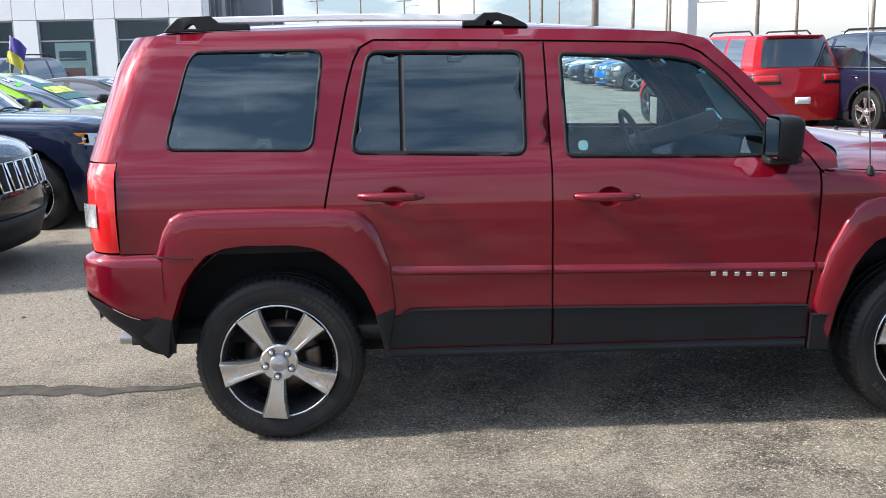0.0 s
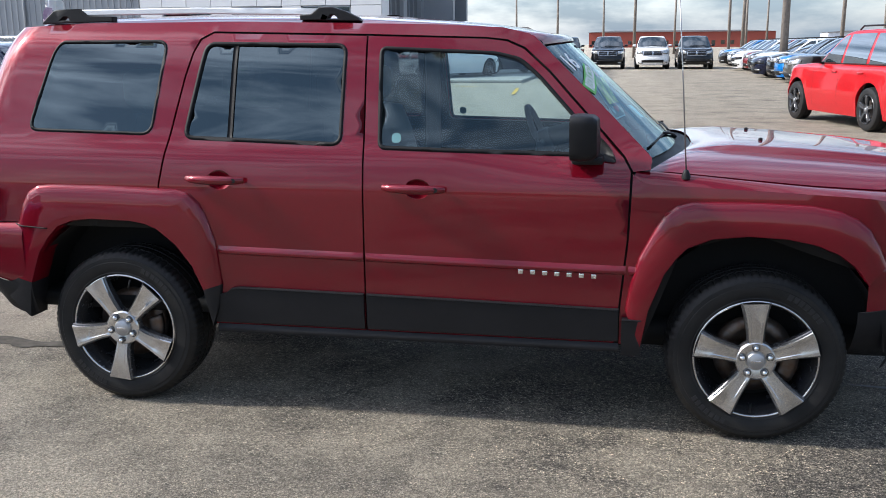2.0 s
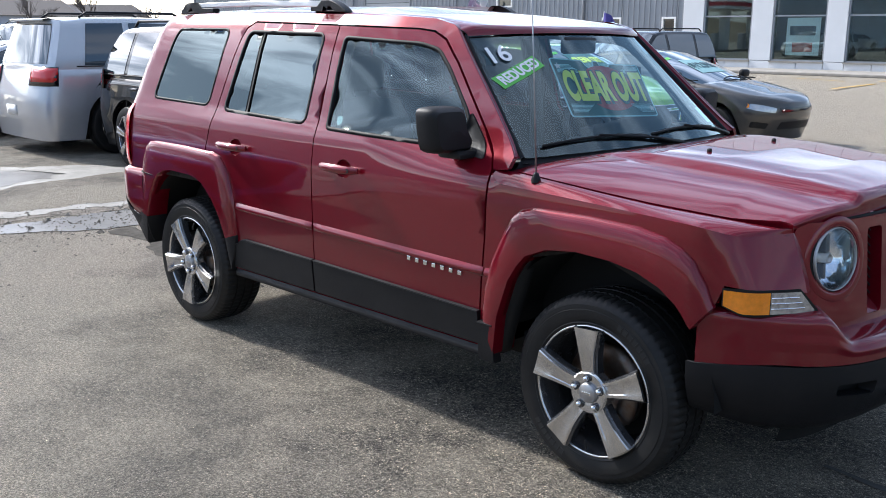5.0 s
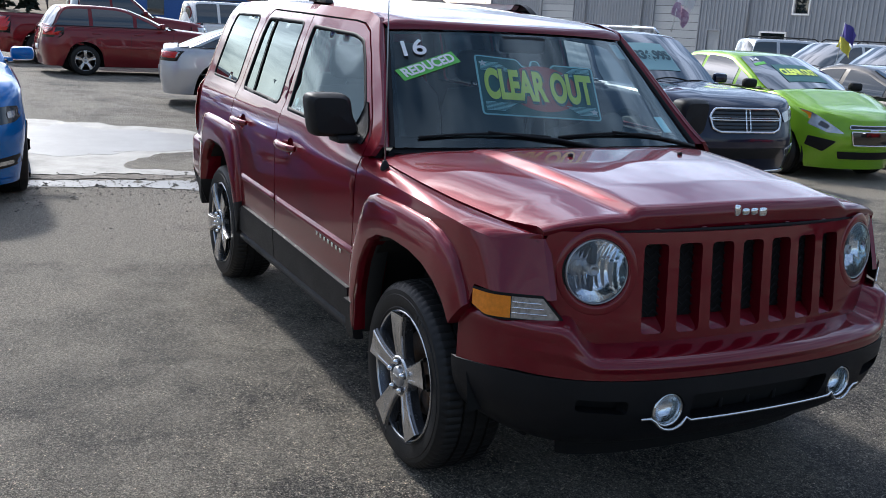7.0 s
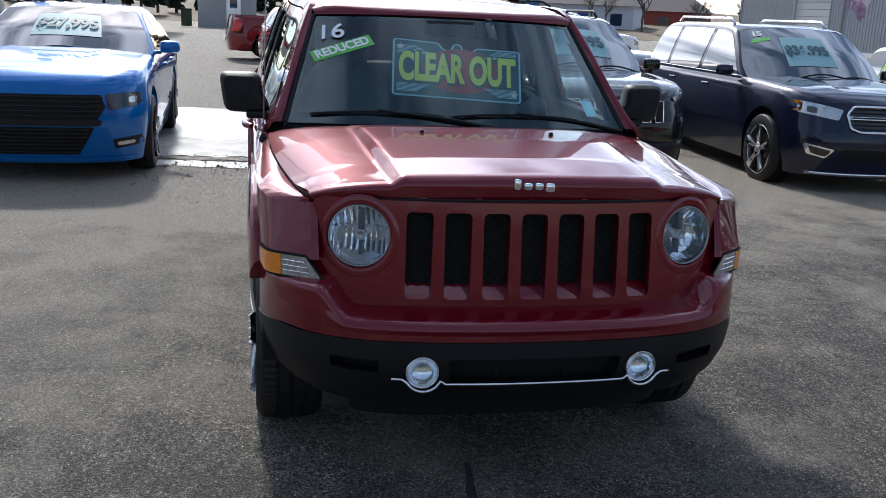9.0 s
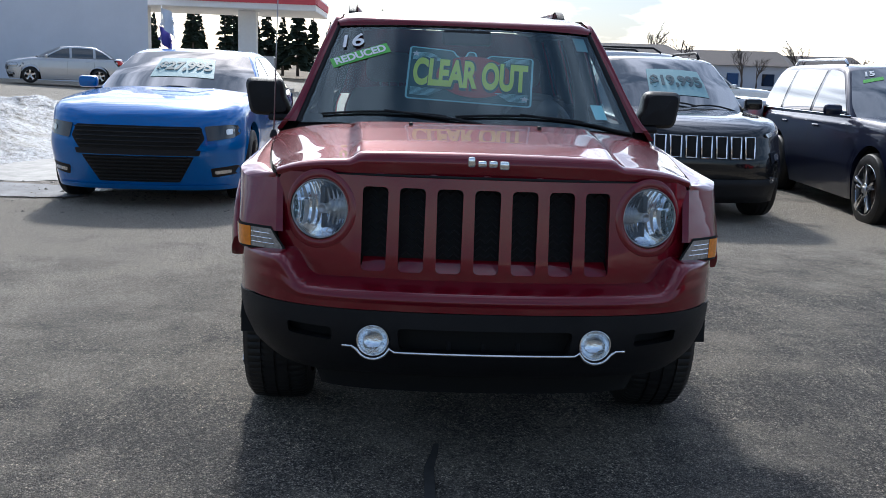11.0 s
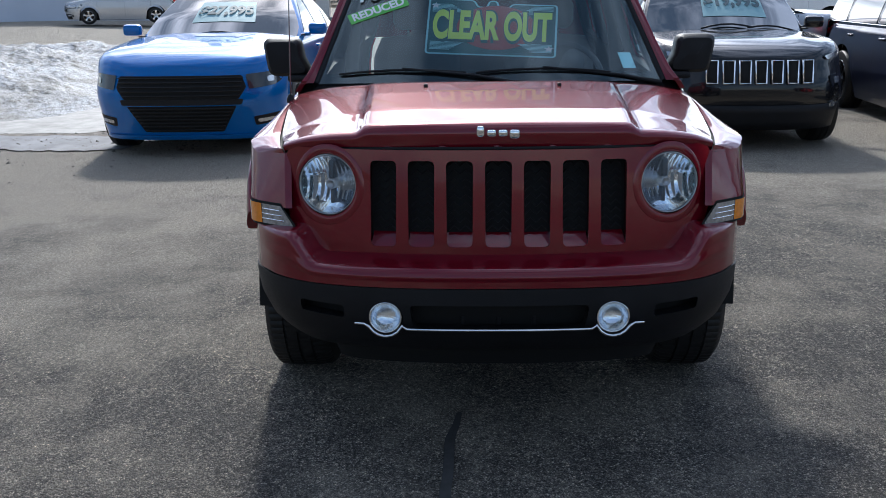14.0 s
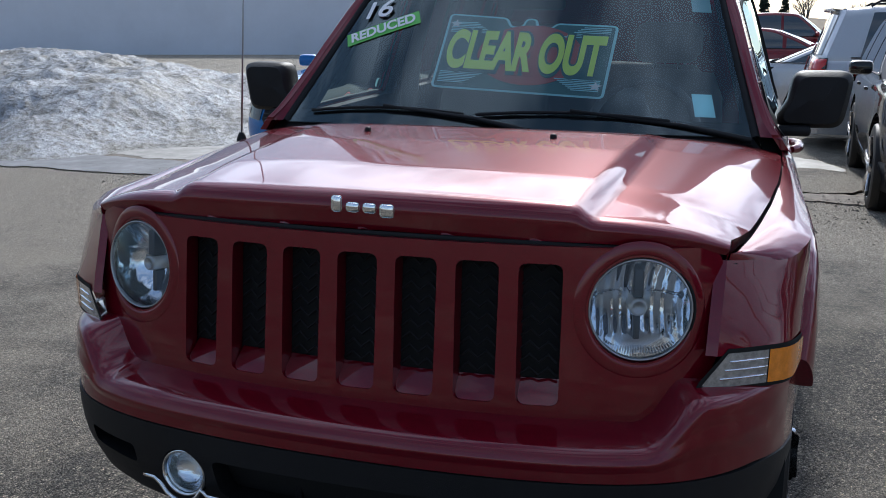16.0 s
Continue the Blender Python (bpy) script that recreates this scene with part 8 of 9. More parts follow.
def house(x, y, rot, w, dp, h, rh, wallm, label):
    s = thing("far_house", pose(x, y, 0, 0, 0, rot), label, "house", "far houses")
    part("wall", boxes(((-w / 2, -dp / 2, 0), (w / 2, dp / 2, h))), wallm, s, smooth=False)
    bm = bmesh.new()
    a, b = w / 2 + 0.4, dp / 2 + 0.4
    for v in ((-a, -b, h), (a, -b, h), (a, b, h), (-a, b, h), (-a * 0.7, 0, h + rh), (a * 0.7, 0, h + rh)):
        bm.verts.new(v)
    bm.verts.ensure_lookup_table()
    for q in ((0, 1, 5, 4), (2, 3, 4, 5), (1, 2, 5), (3, 0, 4), (0, 3, 2, 1)):
        bm.faces.new([bm.verts[i] for i in q])
    part("roof", bm, M_ROOFDK, s, smooth=False)
    for k in range(max(2, int(w / 3))):
        xx = -w / 2 + w * (k + 0.5) / max(2, int(w / 3))
        part("window", boxes(((xx - 0.6, -dp / 2 - 0.04, 1.0), (xx + 0.6, -dp / 2 + 0.02, 2.2))), M_DARKGLASS, s, smooth=False)
        part("window", boxes(((xx - 0.6, dp / 2 - 0.02, 1.0), (xx + 0.6, dp / 2 + 0.04, 2.2))), M_DARKGLASS, s, smooth=False)
    return s


flooring = house(-72, 16.5, 75, 12, 8, 3.0, 1.1, M_BLUEWALL, "blue workshop with a dark hipped roof and a FLOORING sign")
board = part("sign_board", boxes(((-2.2, -4.62, 2.55), (2.2, -4.5, 3.25)), bevel=0.02), M_WHITE, flooring, "white sign board lettered FLOORING", smooth=False)
text_mesh("sign_word", "FLOORING", 0.62, M_SIGNRED, board, Matrix.Translation((0, -4.63, 2.9)) @ Matrix.Rotation(radians(90), 4, "X"), 0.005, bold=0.01, width=3.9)
house(-95, 34, 60, 14, 9, 3.0, 1.6, M_WHITECLAD, "far pale house with a brown roof")
house(-105, 46, 60, 16, 9, 2.8, 1.8, M_BRICKRED, "far red brick building with a low roof")
house(-88, 58, 60, 14, 9, 2.8, 1.8, M_WHITECLAD, "far pale house with a brown roof")
house(20, 330, 0, 60, 14, 5.0, 0.6, M_BRICKRED, "far red shop building with a flat roof")
house(95, 350, 0, 50, 14, 4.6, 0.6, M_WHITECLAD, "far pale shop building with a flat roof")
house(-26, 190, 0, 24, 12, 2.8, 2.0, M_BRICKRED, "far red house with a hipped roof")
house(110, 200, 0, 30, 14, 4.5, 0.6, M_WHITE, "far pale shop building with a flat roof")


# grass banks and woods
def bank(name, x0, x1, y0, y1, h, nx, ny, mtl, label, seed):
    bm = bmesh.new()
    grid_patch(bm, nx, ny, lambda u, v: Vector((x0 + (x1 - x0) * u, y0 + (y1 - y0) * v, -0.3 + (h + 0.3) * math.sin(math.pi * v) ** 0.6 * (0.7 + 0.5 * noise.noise((u * 9 + seed, v * 3, 0)))* min(1, u * 8, (1 - u) * 8))))
    tagged(finish(name, bm, mtl), label, "bank", kind="structure")


bm = bmesh.new()
grid_patch(bm, 6, 60, lambda u, v: Vector((-70 - 60 * u, -90 + 200 * v, 0.02 + 4.0 * u ** 1.4 * (0.8 + 0.4 * noise.noise((v * 12, u, 3))))))
tagged(finish("field", bm, M_GRASS), "brown winter grass rising beyond the lot", "field", kind="structure")
bm = bmesh.new()
grid_patch(bm, 60, 6, lambda u, v: Vector((-160 + 360 * u, -75 - 60 * v, -0.1 + (6.5 * v ** 1.2) * (0.7 + 0.6 * noise.noise((u * 14, v, 7))))))
tagged(finish("far_bank", bm, M_GRASS), "low brown bank on the far side of the road", "bank", kind="structure")


def conifer(x, y, z, h, seed):
    rnd = random.Random(seed)
    t = thing("conifer", pose(x, y, z, 0, 0, rnd.uniform(0, 360)), "dark green spruce with ragged drooping branches", "tree", "spruces")
    bm = bmesh.new()
    tube(bm, [(0, 0, 0), (0, 0, h)], [0.14, 0.02], 6)
    part("trunk", bm, M_BARK, t)
    bm = bmesh.new()
    for k in range(150):
        f = rnd.random() ** 0.8
        zz = h * (0.12 + 0.86 * f)
        r = (1 - f) * h * 0.20 * rnd.uniform(0.5, 1.15) + 0.12
        a = rnd.uniform(0, 2 * math.pi)
        ca, sa = math.cos(a), math.sin(a)
        w = 0.10 + r * 0.26
        tip = Vector((ca * r, sa * r, zz - r * 0.35))
        for tw in (-0.5, 0.5):
            p = [Vector((0, 0, zz)), Vector((ca * r * 0.6 - sa * w, sa * r * 0.6 + ca * w, zz - r * 0.15 + tw * w)), tip, Vector((ca * r * 0.6 + sa * w, sa * r * 0.6 - ca * w, zz - r * 0.15 - tw * w))]
            bm.faces.new([bm.verts.new(q) for q in p])
    part("crown", bm, M_NEEDLE, t, smooth=False)


def bare_tree(x, y, z, h, seed):
    rnd = random.Random(seed)
    t = thing("bare_tree", pose(x, y, z), "leafless tree with fine grey twigs", "tree", "bare trees")
    bm = bmesh.new()
    bt = bmesh.new()

    def grow(p, d, L, r, lvl):
        q = p + d * L
        m = p + d * L * 0.5 + Vector((rnd.uniform(-1, 1), rnd.uniform(-1, 1), 0)) * L * 0.06
        tube(bm if lvl < 2 else bt, [p, m, q], [r, r * 0.85, r * 0.65], 5 if lvl < 2 else 3, False)
        if lvl < 4:
            for k in range(3 if lvl else 5):
                e = (d + Vector((rnd.uniform(-1, 1), rnd.uniform(-1, 1), rnd.uniform(-0.2, 0.7))) * 0.75).normalized()
                grow(p.lerp(q, rnd.uniform(0.55, 1.0)), e, L * rnd.uniform(0.55, 0.75), r * 0.55, lvl + 1)
    grow(Vector((0, 0, 0)), Vector((0, 0, 1)), h * 0.36, h * 0.022, 0)
    part("trunk", bm, M_BARK, t)
    part("twigs", bt, M_BARK, t)


rnd = random.Random(4)
for k in range(22):
    conifer(-85 + rnd.uniform(-9, 9), -26 + 1.35 * k + rnd.uniform(-1, 1), 0.4, rnd.uniform(4.5, 8.0), 100 + k)
for k in range(10):
    conifer(-62 + k * 3.6 + rnd.uniform(-1, 1), 168 + rnd.uniform(-4, 4), 0, rnd.uniform(4.5, 8), 300 + k)
for k in range(15):
    bare_tree(-84 + rnd.uniform(-6, 6), 6 + 3.6 * k + rnd.uniform(-1.2, 1.2), 0.3, rnd.uniform(4.5, 7.5), 200 + k)


# ---------------------------------------------------------------- snow heap, wet ground
def snow_h(x, y):
    p = Vector((x, y, 0))
    wx, wy = x + 0.8 * noise.noise(p * 0.5), y + 0.8 * noise.noise(p * 0.5 + Vector((5, 2, 1)))
    h = 1.0 * math.exp(-((wx + 10.8) / 3.2) ** 2 - ((wy + 12.0) / 3.6) ** 2) + 0.62 * math.exp(-((wx + 7.2) / 2.3) ** 2 - ((wy + 8.6) / 2.4) ** 2) \
        + 0.85 * math.exp(-((wx + 9.0) / 3.2) ** 2 - ((wy + 17.5) / 4.2) ** 2) + 0.50 * math.exp(-((wx + 12.8) / 2.6) ** 2 - ((wy + 7.4) / 2.0) ** 2) + 0.42 * math.exp(-((wx + 5.6) / 1.7) ** 2 - ((wy + 8.0) / 2.2) ** 2)
    e = min(1, h * 2.2)
    h += e * (0.20 * noise.noise(p * 0.9) + 0.12 * abs(noise.noise(p * 1.9)) + 0.055 * abs(noise.noise(p * 4.1)) + 0.032 * noise.noise(p * 9) + 0.025 * noise.noise(p * 19))
    return h * 0.92 - 0.12


def snow_heap():
    bm = bmesh.new()
    n = 230
    vs = {}
    for i in range(n + 1):
        for j in range(n + 1):
            x, y = -18 + 16.4 * i / n, -24 + 20.5 * j / n
            h = snow_h(x, y)
            if h > -0.03:
                vs[i, j] = bm.verts.new((x, y, ground_z(x, y) + max(h, -0.03)))
    for i in range(n):
        for j in range(n):
            q = [vs.get((i, j)), vs.get((i + 1, j)), vs.get((i + 1, j + 1)), vs.get((i, j + 1))]
            if all(q):
                bm.faces.new(q)
    tagged(finish("snow_heap", bm, M_SNOW), "ploughed heap of grey old snow full of grit", "snow heap", kind="stuff")


snow_heap()
M_WET = mat("wet_concrete", (0.17, 0.16, 0.145), 0.32, noise_amt=0.4, noise_scale=1.6, bump=0.10, bump_scale=30, spec=0.4)
M_DAMP = mat("pale_concrete_strip", (0.25, 0.237, 0.215), 0.62, noise_amt=0.4, noise_scale=3.5, bump=0.3, bump_scale=40)
M_ICE = mat("grey_ice", (0.18, 0.18, 0.185), 0.65, spec=0.2, noise_amt=0.35, noise_scale=3.0, bump=0.25, bump_scale=30)
M_MUD = mat("gritty_mud", (0.15, 0.125, 0.10), 0.8, noise_amt=0.6, noise_scale=9, bump=1.0, bump_scale=60)
M_OIL = mat("oil_stain", (0.045, 0.044, 0.042), 0.6, noise_amt=0.4, noise_scale=12)


def blot(name, pts, amp, mtl, z, label, category, seed=0, step=0.05, kind=""):
    out = []
    for x, y in resample(rounded(pts, 0.6, 8), step):
        k = Vector((x * 1.7 + seed, y * 1.7, seed))
        out.append((x + amp * (noise.noise(k) + 0.6 * noise.noise(k * 3.1) + 0.3 * noise.noise(k * 8)), y + amp * (noise.noise(k + Vector((9, 5, 2))) + 0.5 * noise.noise(k * 3.3 + Vector((2, 5, 2))))))
    bm = bmesh.new()
    f = bm.faces.new([bm.verts.new((x, y, z)) for x, y in out])
    bmesh.ops.triangulate(bm, faces=[f])
    bmesh.ops.recalc_face_normals(bm, faces=bm.faces)
    if bm.faces and sum(f.normal.z for f in bm.faces) < 0:
        bmesh.ops.reverse_faces(bm, faces=bm.faces)
    tagged(finish(name, bm, mtl, smooth=False), label, category, kind=kind)


blot("damp_patch", [(-3.35, 2.0), (-3.4, -1.0), (-3.55, -4.2), (-3.7, -9.5), (-4.3, -9.5), (-4.0, -4.2), (-3.75, -1.0), (-3.8, 2.0)], 0.16, M_MUD, 0.004, "strip of gritty mud across the asphalt", "mud", 2, kind="structure")
blot("concrete_strip", [(-3.70, 1.6), (-3.66, -0.6), (-3.80, -2.0), (-4.1, -9.0), (-8.8, -9.0), (-8.4, -1.4), (-7.9, -0.4), (-6.7, 0.6), (-6.3, 1.6)], 0.22, M_DAMP, 0.008, "pale worn concrete apron between the cars", "concrete", 3, kind="structure")
blot("asphalt_patch", [(-3.80, 1.8), (-3.80, -0.15), (-4.1, -0.75), (-4.55, -0.80), (-4.75, -0.35), (-5.05, -0.30), (-5.3, 0.3), (-5.5, 1.8)], 0.13, M_ASPHALT, 0.0093, "patch of grey asphalt let into the concrete apron", "asphalt", 6, kind="structure")
blot("puddle", [(-5.6, 0.9), (-5.2, -0.5), (-4.8, -1.0), (-5.2, -2.5), (-7.6, -2.4), (-7.7, -0.9), (-6.8, 0.0), (-6.3, 0.8)], 0.28, M_WET, 0.0102, "thin puddle of meltwater shining on the concrete", "puddle", 5)
blot("puddle", [(-2.55, 1.2), (-2.68, -0.2), (-3.07, -0.75), (-3.10, -1.2), (-3.22, -1.9), (-3.35, -3.9), (-3.75, -3.9), (-3.56, -1.7), (-3.38, -0.9), (-3.36, -0.2), (-3.3, 1.2)], 0.10, M_WET, 0.0062, "narrow strip of meltwater along a worn joint", "puddle", 7)
blot("grit_ridge", [(-3.44, -0.75), (-3.52, -1.2), (-3.62, -1.9), (-3.80, -1.9), (-3.68, -1.2), (-3.56, -0.75)], 0.14, M_MUD, 0.0120, "ridge of dark gritty mud along the joint", "mud", 12, kind="structure")
blot("puddle", [(-2.7, -3.4), (-2.75, -5.5), (-3.0, -9.5), (-4.3, -9.5), (-3.75, -5.5), (-3.55, -3.4)], 0.15, M_ICE, 0.012, "pale icy strip before the snow heap", "ice strip", 9)
M_STREAK = mat("damp_asphalt", (0.075, 0.068, 0.058), 0.9, spec=0.1, noise_amt=0.5, noise_scale=14, bump=0.5, bump_scale=120)
blot("damp_streak", [(-2.6, 0.10), (-1.5, -0.02), (-0.9, -0.16), (-0.42, -0.23), (-0.42, -0.27), (-0.9, -0.25), (-1.5, -0.16), (-2.6, -0.08)], 0.13, M_STREAK, 0.0035, "dark damp streak on the sandy asphalt", "stain", 21, 0.02, kind="structure")
blot("oil_stain", [(3.15, -0.12), (3.5, -0.145), (4.25, -0.165), (4.25, -0.205), (3.5, -0.18), (3.15, -0.14)], 0.03, M_OIL, 0.004, "thin dark oil trail on the asphalt", "stain", 4, 0.05, kind="structure")
for x in (-1.3, -4.4, -7.5, 1.8):
    blot("parking_line", [(x + 0.1, 24.8), (x - 0.2, 28.9), (x - 0.32, 28.9), (x - 0.02, 24.8)], 0.02, M_YELLOW, 0.006, "worn yellow parking line on the asphalt", "road marking", 1, 0.2, kind="structure")
for x in (-10.0, -6.8, -3.6):
    blot("parking_line", [(x + 0.9, 29.8), (x - 1.6, 31.0), (x - 1.66, 30.88), (x + 0.84, 29.68)], 0.02, M_YELLOW, 0.006, "worn yellow parking line on the asphalt", "road marking", 1, 0.2, kind="structure")


def pebbles():
    rnd = random.Random(11)
    verts, faces = [], []
    for k in range(7400):
        if k < 3600:
            x, y = rnd.uniform(-3, 6.0), rnd.uniform(-4.2, 2.5)
        else:
            x, y = -3.6 + abs(rnd.gauss(0, 0.95)) - (0.3 if rnd.random() < 0.3 else 0), rnd.uniform(-5, 2)
        r = rnd.uniform(0.0015, 0.0045) * (2.2 if rnd.random() < 0.035 else 1)
        if k >= 3600:
            r *= 1.4 + 2.6 * rnd.random() ** 3
        a = rnd.uniform(0, 6.3)
        b = len(verts)
        zb = 0.009 if x < -2.6 else 0.0
        for j in range(4):
            q = a + j * math.pi / 2 + rnd.uniform(-0.4, 0.4)
            verts.append((x + r * math.cos(q) * rnd.uniform(0.8, 1.6), y + r * math.sin(q) * rnd.uniform(0.8, 1.6), zb - 0.001))
        verts.append((x + rnd.uniform(-0.3, 0.3) * r, y, zb + r * rnd.uniform(0.5, 0.9)))
        faces += [(b + j, b + (j + 1) % 4, b + 4) for j in range(4)]
    me = bpy.data.meshes.new("gravel")
    me.from_pydata(verts, [], faces)
    me.materials.append(M_STONE)
    tagged(new("gravel", me), "loose grit and pale pebbles scattered on the asphalt", "gravel", kind="stuff")


M_STONE = mat("pebble", (0.22, 0.195, 0.16), 0.85, noise_amt=0.7, noise_scale=3)
pebbles()

# ---------------------------------------------------------------- more parked cars
PICKUP = dict(wb=3.55, fo=0.95, ro=1.15, w=1.0, r=0.40, rim=0.255, gc=0.28, hood_z=(1.28, 1.10), belt=1.30, roof=1.93, cab=(0.75, 0.95, 2.25, 2.98), tail_z=1.22, bed=1.22, grille="cross", gw=0.55, gz=(0.80, 1.05),
              head=(0.58, 0.95, 0.88, 1.05), low=(0.40, 0.55), tail=(0.86, 0.985, 0.80, 1.15), pillars=(0.45,), handles=(0.5,), seams=(0.48, 0.98))
build_car("parked_pickup", pose(-21.8, -0.4, 0, 0, 0, 95), M_MAROON, "dark red crew cab pickup with an open bed", PICKUP, "parked cars")
build_car("parked_car", pose(-27.5, 5.5, 0, 0, 0, 95), M_WHITEP, "white people carrier far across the lot", {**SUV, **dict(cab=(-0.95, -0.85, 1.5, 2.5), roof=1.85)}, "parked cars", detail=False)
build_car("parked_car", pose(-24.5, 8.2, 0, 0, 0, 95), M_WHITEP, "white SUV far across the lot", SUV, "parked cars", detail=False)
build_car("parked_car", pose(-14.6, 18.2, -0.12, 0, 0, 65), M_SILVER, "silver SUV parked before the service hall", {**SUV}, "parked cars", detail=False)
build_car("parked_car", pose(-11.6, 18.7, -0.12, 0, 0, -95), M_WHITEP, "white SUV with a dark roof parked before the service hall", {**SUV}, "parked cars", detail=False)
build_car("parked_car", pose(-8.4, 17.15, -0.12, 0, 0, -95), M_BLACKP, "black SUV parked behind the grey saloon", {**SUV}, "parked cars", detail=False)
build_car("parked_car", pose(-32.6, -12.6, 0.30, 0, 0, -70), M_SILVER, "silver saloon parked before the white hall", {**SEDAN, **dict(wb=2.51, fo=0.88, ro=0.98, w=0.87, r=0.31, rim=0.2, headmat=M_CLEARLENS)}, "parked cars")
build_car("parked_car", pose(7.15, 13.2, 0, 0, 0, 104), M_BRED, "bright red SUV seen from behind with dark rear glass", {**SUV, **dict(hatch=True, cab=(-0.78, -0.56, 1.50, 2.35), dlo=(0.09, 0.95), tail=(0.48, 0.975, 0.92, 1.03), mirror=M_PLASTIC, rimmat=M_ALLOYDK)}, "parked cars")
build_car("parked_car", pose(9.25, 12.0, 0, 0, 0, 104), M_NAVY, "dark blue SUV with black wheel trims", {**SUV, **dict(hatch=True, cab=(-0.78, -0.56, 1.50, 2.35), dlo=(0.09, 0.95), cladding=True, trim=M_CHROME)}, "parked cars")
build_car("parked_car", pose(-6.3, 36.3, 0.12, 0, 0, 55), M_WHITEP, "white two-door coupe with black stripes on its tail", {**SEDAN, **dict(wb=2.95, fo=0.98, ro=1.05, w=0.96, r=0.36, rim=0.26, roof=1.45, cab=(-0.75, 0.0, 1.25, 2.15), tail_z=1.08, belt=1.02,
          tail=(0.12, 0.94, 0.86, 0.98), rimmat=M_ALLOYDK, pillars=(0.38,), seams=(0.38, 0.96), handles=(0.45,))}, "parked cars")
build_car("parked_car", pose(-4.6, 41.5, 0.12, 0, 0, 40), M_NAVY, "dark blue SUV parked behind the white coupe", SUV, "parked cars", detail=False)
build_car("parked_car", pose(-4.6, 50.8, 0, 0, 0, 80), M_SILVER, "silver saloon seen from behind", SEDAN, "parked cars", detail=False)
for x, c, l in ((-1.5, M_BLACKP, "black pickup with a chrome grille"), (1.1, M_BLACKP, "black pickup with a chrome grille"), (3.7, M_WHITEP, "white pickup with a black grille"), (6.2, M_BLACKP, "black pickup with a chrome grille"), (-5.6, M_WHITEP, "white pickup behind the silver saloon")):
    build_car("parked_pickup", pose(x, 57.5, 0, 0, 0, -90), c, l + ", far across the lot", PICKUP, "far pickups", detail=False)
row = [M_GREYP, M_BLUE, M_BLACKP, M_NAVY, M_WHITEP, M_BLACKP, M_MAROON, M_WHITEP, M_WHITEP, M_NAVY, M_SILVER, M_BLACKP, M_BLUE, M_GREYP]
names = {M_GREYP: "grey", M_BLUE: "bright blue", M_BLACKP: "black", M_NAVY: "navy", M_WHITEP: "white", M_MAROON: "dark red", M_SILVER: "silver"}
for k, c in enumerate(row):
    sp = {**SUV, **dict(wb=2.7, fo=0.88, ro=1.0, w=0.92, r=0.36, roof=1.68, hood_z=(1.05, 0.93), belt=1.06, cab=(-0.92, -0.70, 1.35, 2.2), grille="slots", gw=0.50, gz=(0.74, 0.92))} if k % 4 != 3 else SEDAN
    build_car("parked_car", pose(11.3 + 0.08 * k, 31.5 + 2.75 * k, 0, 0, 0, 180), c, names[c] + " car in a long row of stock, nose outward", sp, "row of stock cars", detail=False)


# small flags clipped to cars
def flag(x, y, z, h, m1, m2, rot, label):
    f = thing("car_flag", pose(x, y, z, 4, 6, rot), label, "flag", "car flags")
    bm = bmesh.new()
    tube(bm, [(0, 0, 0), (0, 0, h)], 0.006, 6)
    part("flag_pole", bm, M_WHITE, f)
    for a, b, m in ((0.45, 1.0, m1), (0.0, 0.45, m2)):
        bm = bmesh.new()
        grid_patch(bm, 10, 6, lambda u, v: Vector((0.24 * u - 0.06 * (1 - (a + (b - a) * v)), 0.045 * math.sin(u * 9 + v * 3), h - 0.42 + 0.40 * (a + (b - a) * v) - 0.16 * u * u)))
        part("flag_cloth", bm, m, f)


flag(-5.9, 10.9, 1.20, 0.75, M_PURPLE, M_FLAGYEL, 20, "purple and yellow pennant on a car roof")
flag(-5.2, 6.75, 1.62, 0.65, M_WHITE, M_PENNANT, 80, "white pennant with faded print on a car roof")
flag(-5.6, -3.3, 1.40, 0.6, M_WHITE, M_PURPLE, 60, "white and purple pennant on a car roof")


# ---------------------------------------------------------------- utility poles, wires, pylon sign
def power_pole(x, y, h, r=0.13, arms=1, lamp=False):
    p = thing("utility_pole", pose(x, y, 0, 0, 0.6 * math.sin(x), 0), "weathered wooden utility pole with a cross-arm", "utility pole", "utility poles")
    bm = bmesh.new()
    tube(bm, [(0, 0, 0), (0, 0, h)], [r * 1.25, r * 0.8], 8)
    part("pole", bm, M_WOOD, p)
    for k in range(arms):
        z = h - 0.5 - 0.9 * k
        part("cross_arm", boxes(((-1.1, -0.06, z - 0.06), (1.1, 0.06, z + 0.06))), M_WOOD, p, smooth=False)
        for xx in (-1.0, -0.4, 0.4, 1.0):
            bm = bmesh.new()
            lathe(bm, [(0.04, z + 0.06), (0.05, z + 0.12), (0.02, z + 0.2), (0.0, z + 0.2)], 8, "z", (xx, 0, 0))
            part("insulator", bm, M_WHITE, p)
    if lamp:
        bm = bmesh.new()
        tube(bm, [(0, 0, h - 1.6), (0.8, 0, h - 1.2), (1.7, 0, h - 1.15)], 0.04, 6)
        part("lamp_arm", bm, M_SILVER, p)
        part("lamp_head", boxes(((1.5, -0.12, h - 1.25), (2.1, 0.12, h - 1.1)), bevel=0.03), M_SILVER, p)


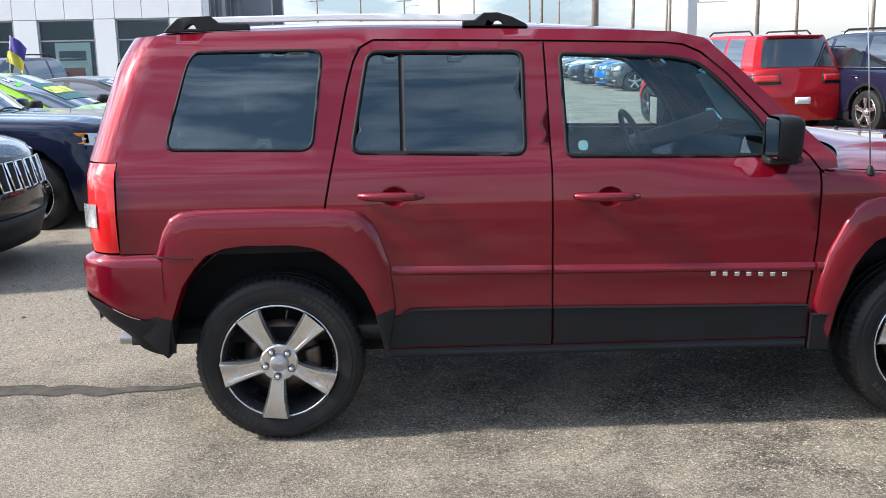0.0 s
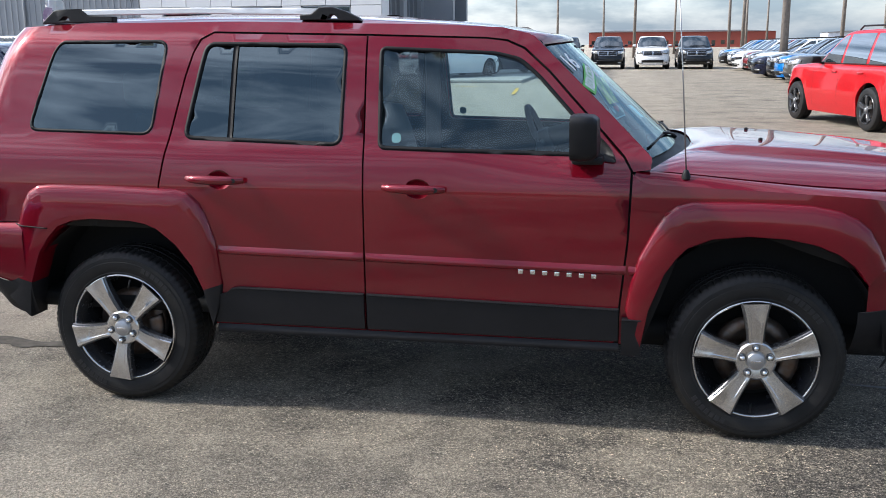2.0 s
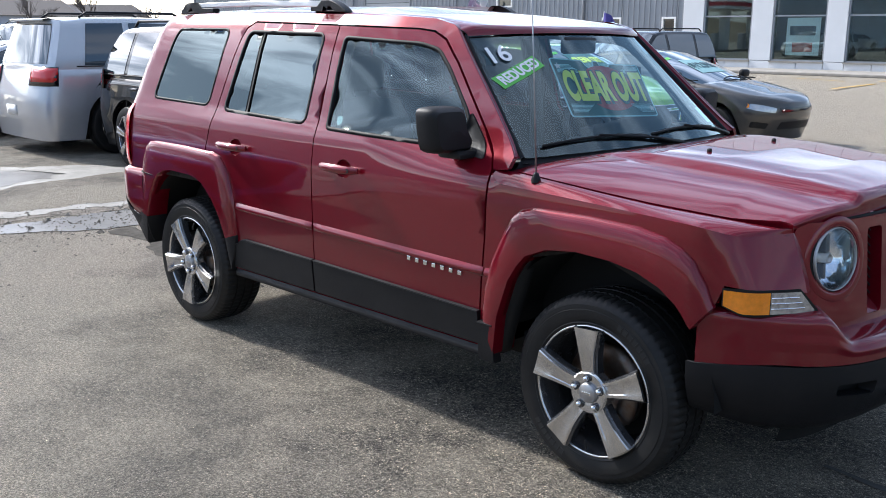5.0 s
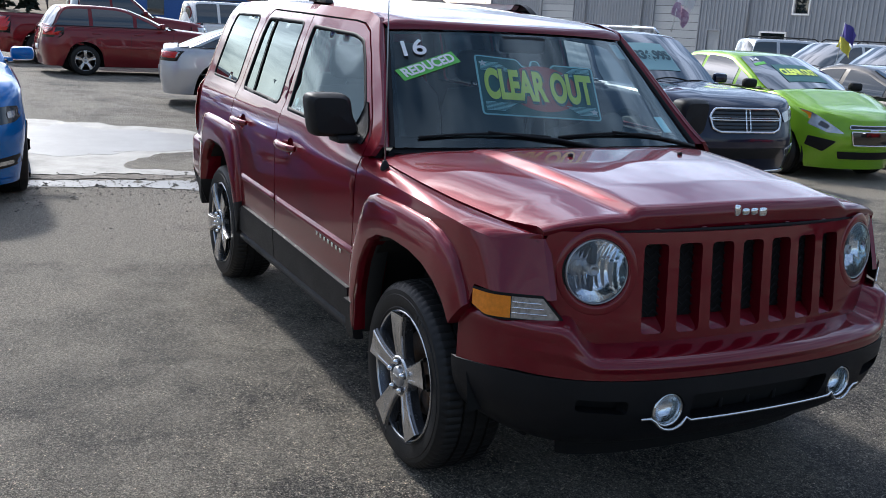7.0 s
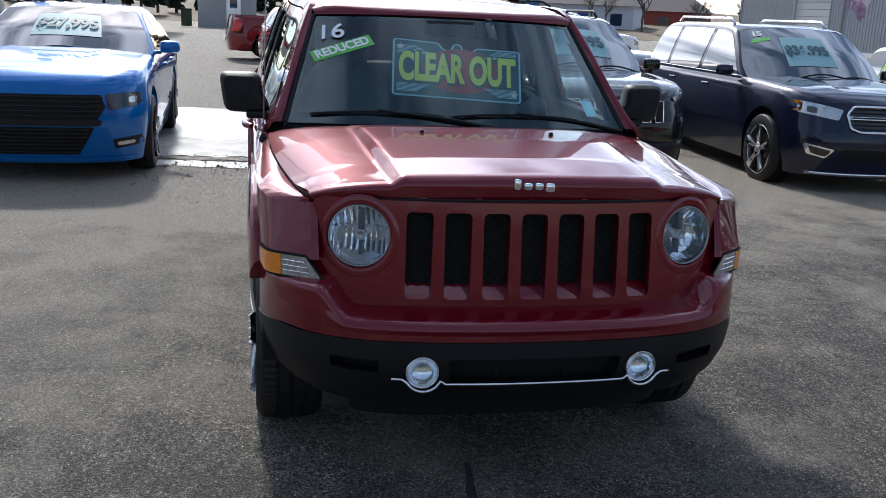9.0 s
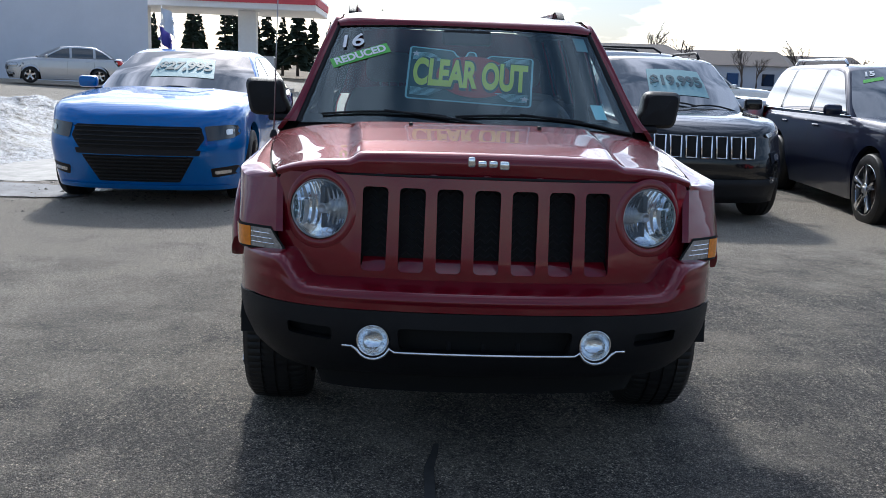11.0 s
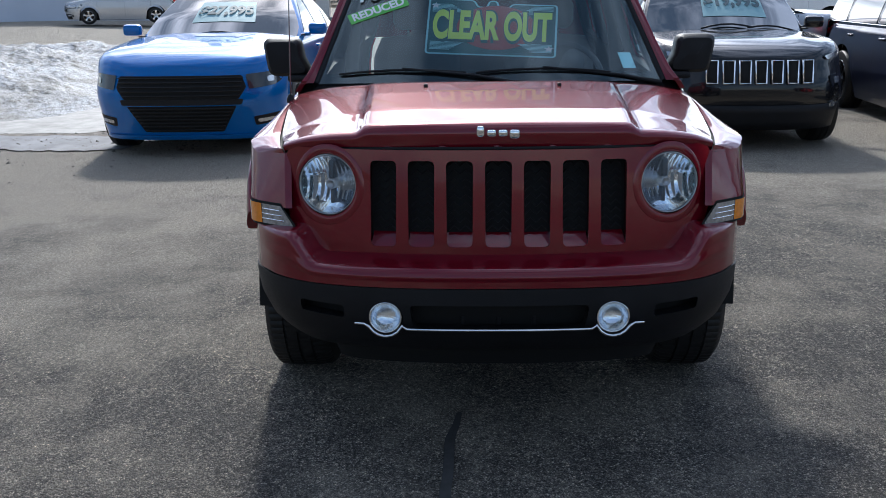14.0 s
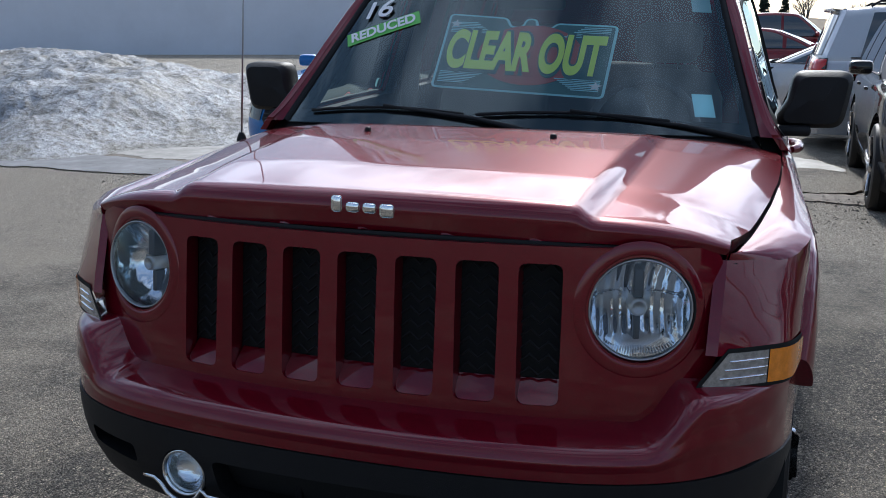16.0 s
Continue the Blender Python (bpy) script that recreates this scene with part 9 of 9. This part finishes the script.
POLES = [(9.6, 44.0, 11.0, 0.16, 0, False), (3.0, 98, 11.5, 0.14, 2, False), (-6.5, 120, 10, 0.14, 1, False), (11.5, 88, 9.5, 0.12, 1, True), (13.5, 95, 12.5, 0.15, 2, False), (20.5, 84, 12.0, 0.15, 1, True), (24.0, 84, 9.0, 0.13, 1, True),
         (30.0, 78, 13, 0.16, 1, False), (35, 82, 10, 0.14, 1, True), (16.8, 120, 10, 0.13, 1, False), (8.6, 130, 10.0, 0.13, 1, False), (41, 80, 11, 0.15, 1, False), (-14, 140, 10, 0.14, 1, False), (22, 140, 10, 0.14, 1, True),
         (-1.0, 135, 9.5, 0.14, 1, True), (33, 120, 11, 0.14, 2, False)]
for q in POLES:
    power_pole(*q)


def wire(a, b, sag, r=0.02):
    bm = bmesh.new()
    a, b = Vector(a), Vector(b)
    tube(bm, [a.lerp(b, k / 14) - Vector((0, 0, sag * 4 * (k / 14) * (1 - k / 14))) for k in range(15)], r, 4, False)
    w = tagged(finish("overhead_wire", bm, M_WIRE), "thin black overhead cable sagging between poles", "cable", "overhead wires")


wire((-8.3, 50, 6.2), (9.6, 44.0, 10.4), 0.5)
wire((-8.3, 50, 5.6), (9.6, 44.0, 9.6), 0.6)
wire((9.6, 44.0, 10.2), (30.0, 78, 12.0), 0.8)
wire((9.6, 44.0, 9.4), (41, 80, 10.2), 0.9)
for dz in (0.0, 0.9):
    for a, b in ((1, 4), (4, 7), (7, 11), (5, 6), (6, 8), (3, 5), (2, 1), (15, 11)):
        p, q = POLES[a], POLES[b]
        wire((p[0], p[1], p[2] - 0.5 - dz), (q[0], q[1], q[2] - 0.5 - dz), 0.9, 0.022)


def pylon():
    p = thing("pylon_sign", pose(19.0, 58.0, 0, 0, 0, -12), "grey dealership pylon with stacked white sign boards", "sign")
    part("post", boxes(((-0.75, -0.3, 0), (-0.15, 0.3, 8.2)), bevel=0.03), M_STEELGREY, p, smooth=False)
    for z, c in ((6.4, M_FLAGRED), (5.4, M_STEELGREY), (4.4, M_GREYP)):
        b = part("sign_board", boxes(((-0.1, -0.25, z), (1.75, 0.25, z + 0.9)), bevel=0.06), M_WHITE, p, smooth=False)
        part("logo_bar", boxes(((0.25, -0.27, z + 0.32), (1.4, -0.255, z + 0.58))), c, b, smooth=False)


pylon()
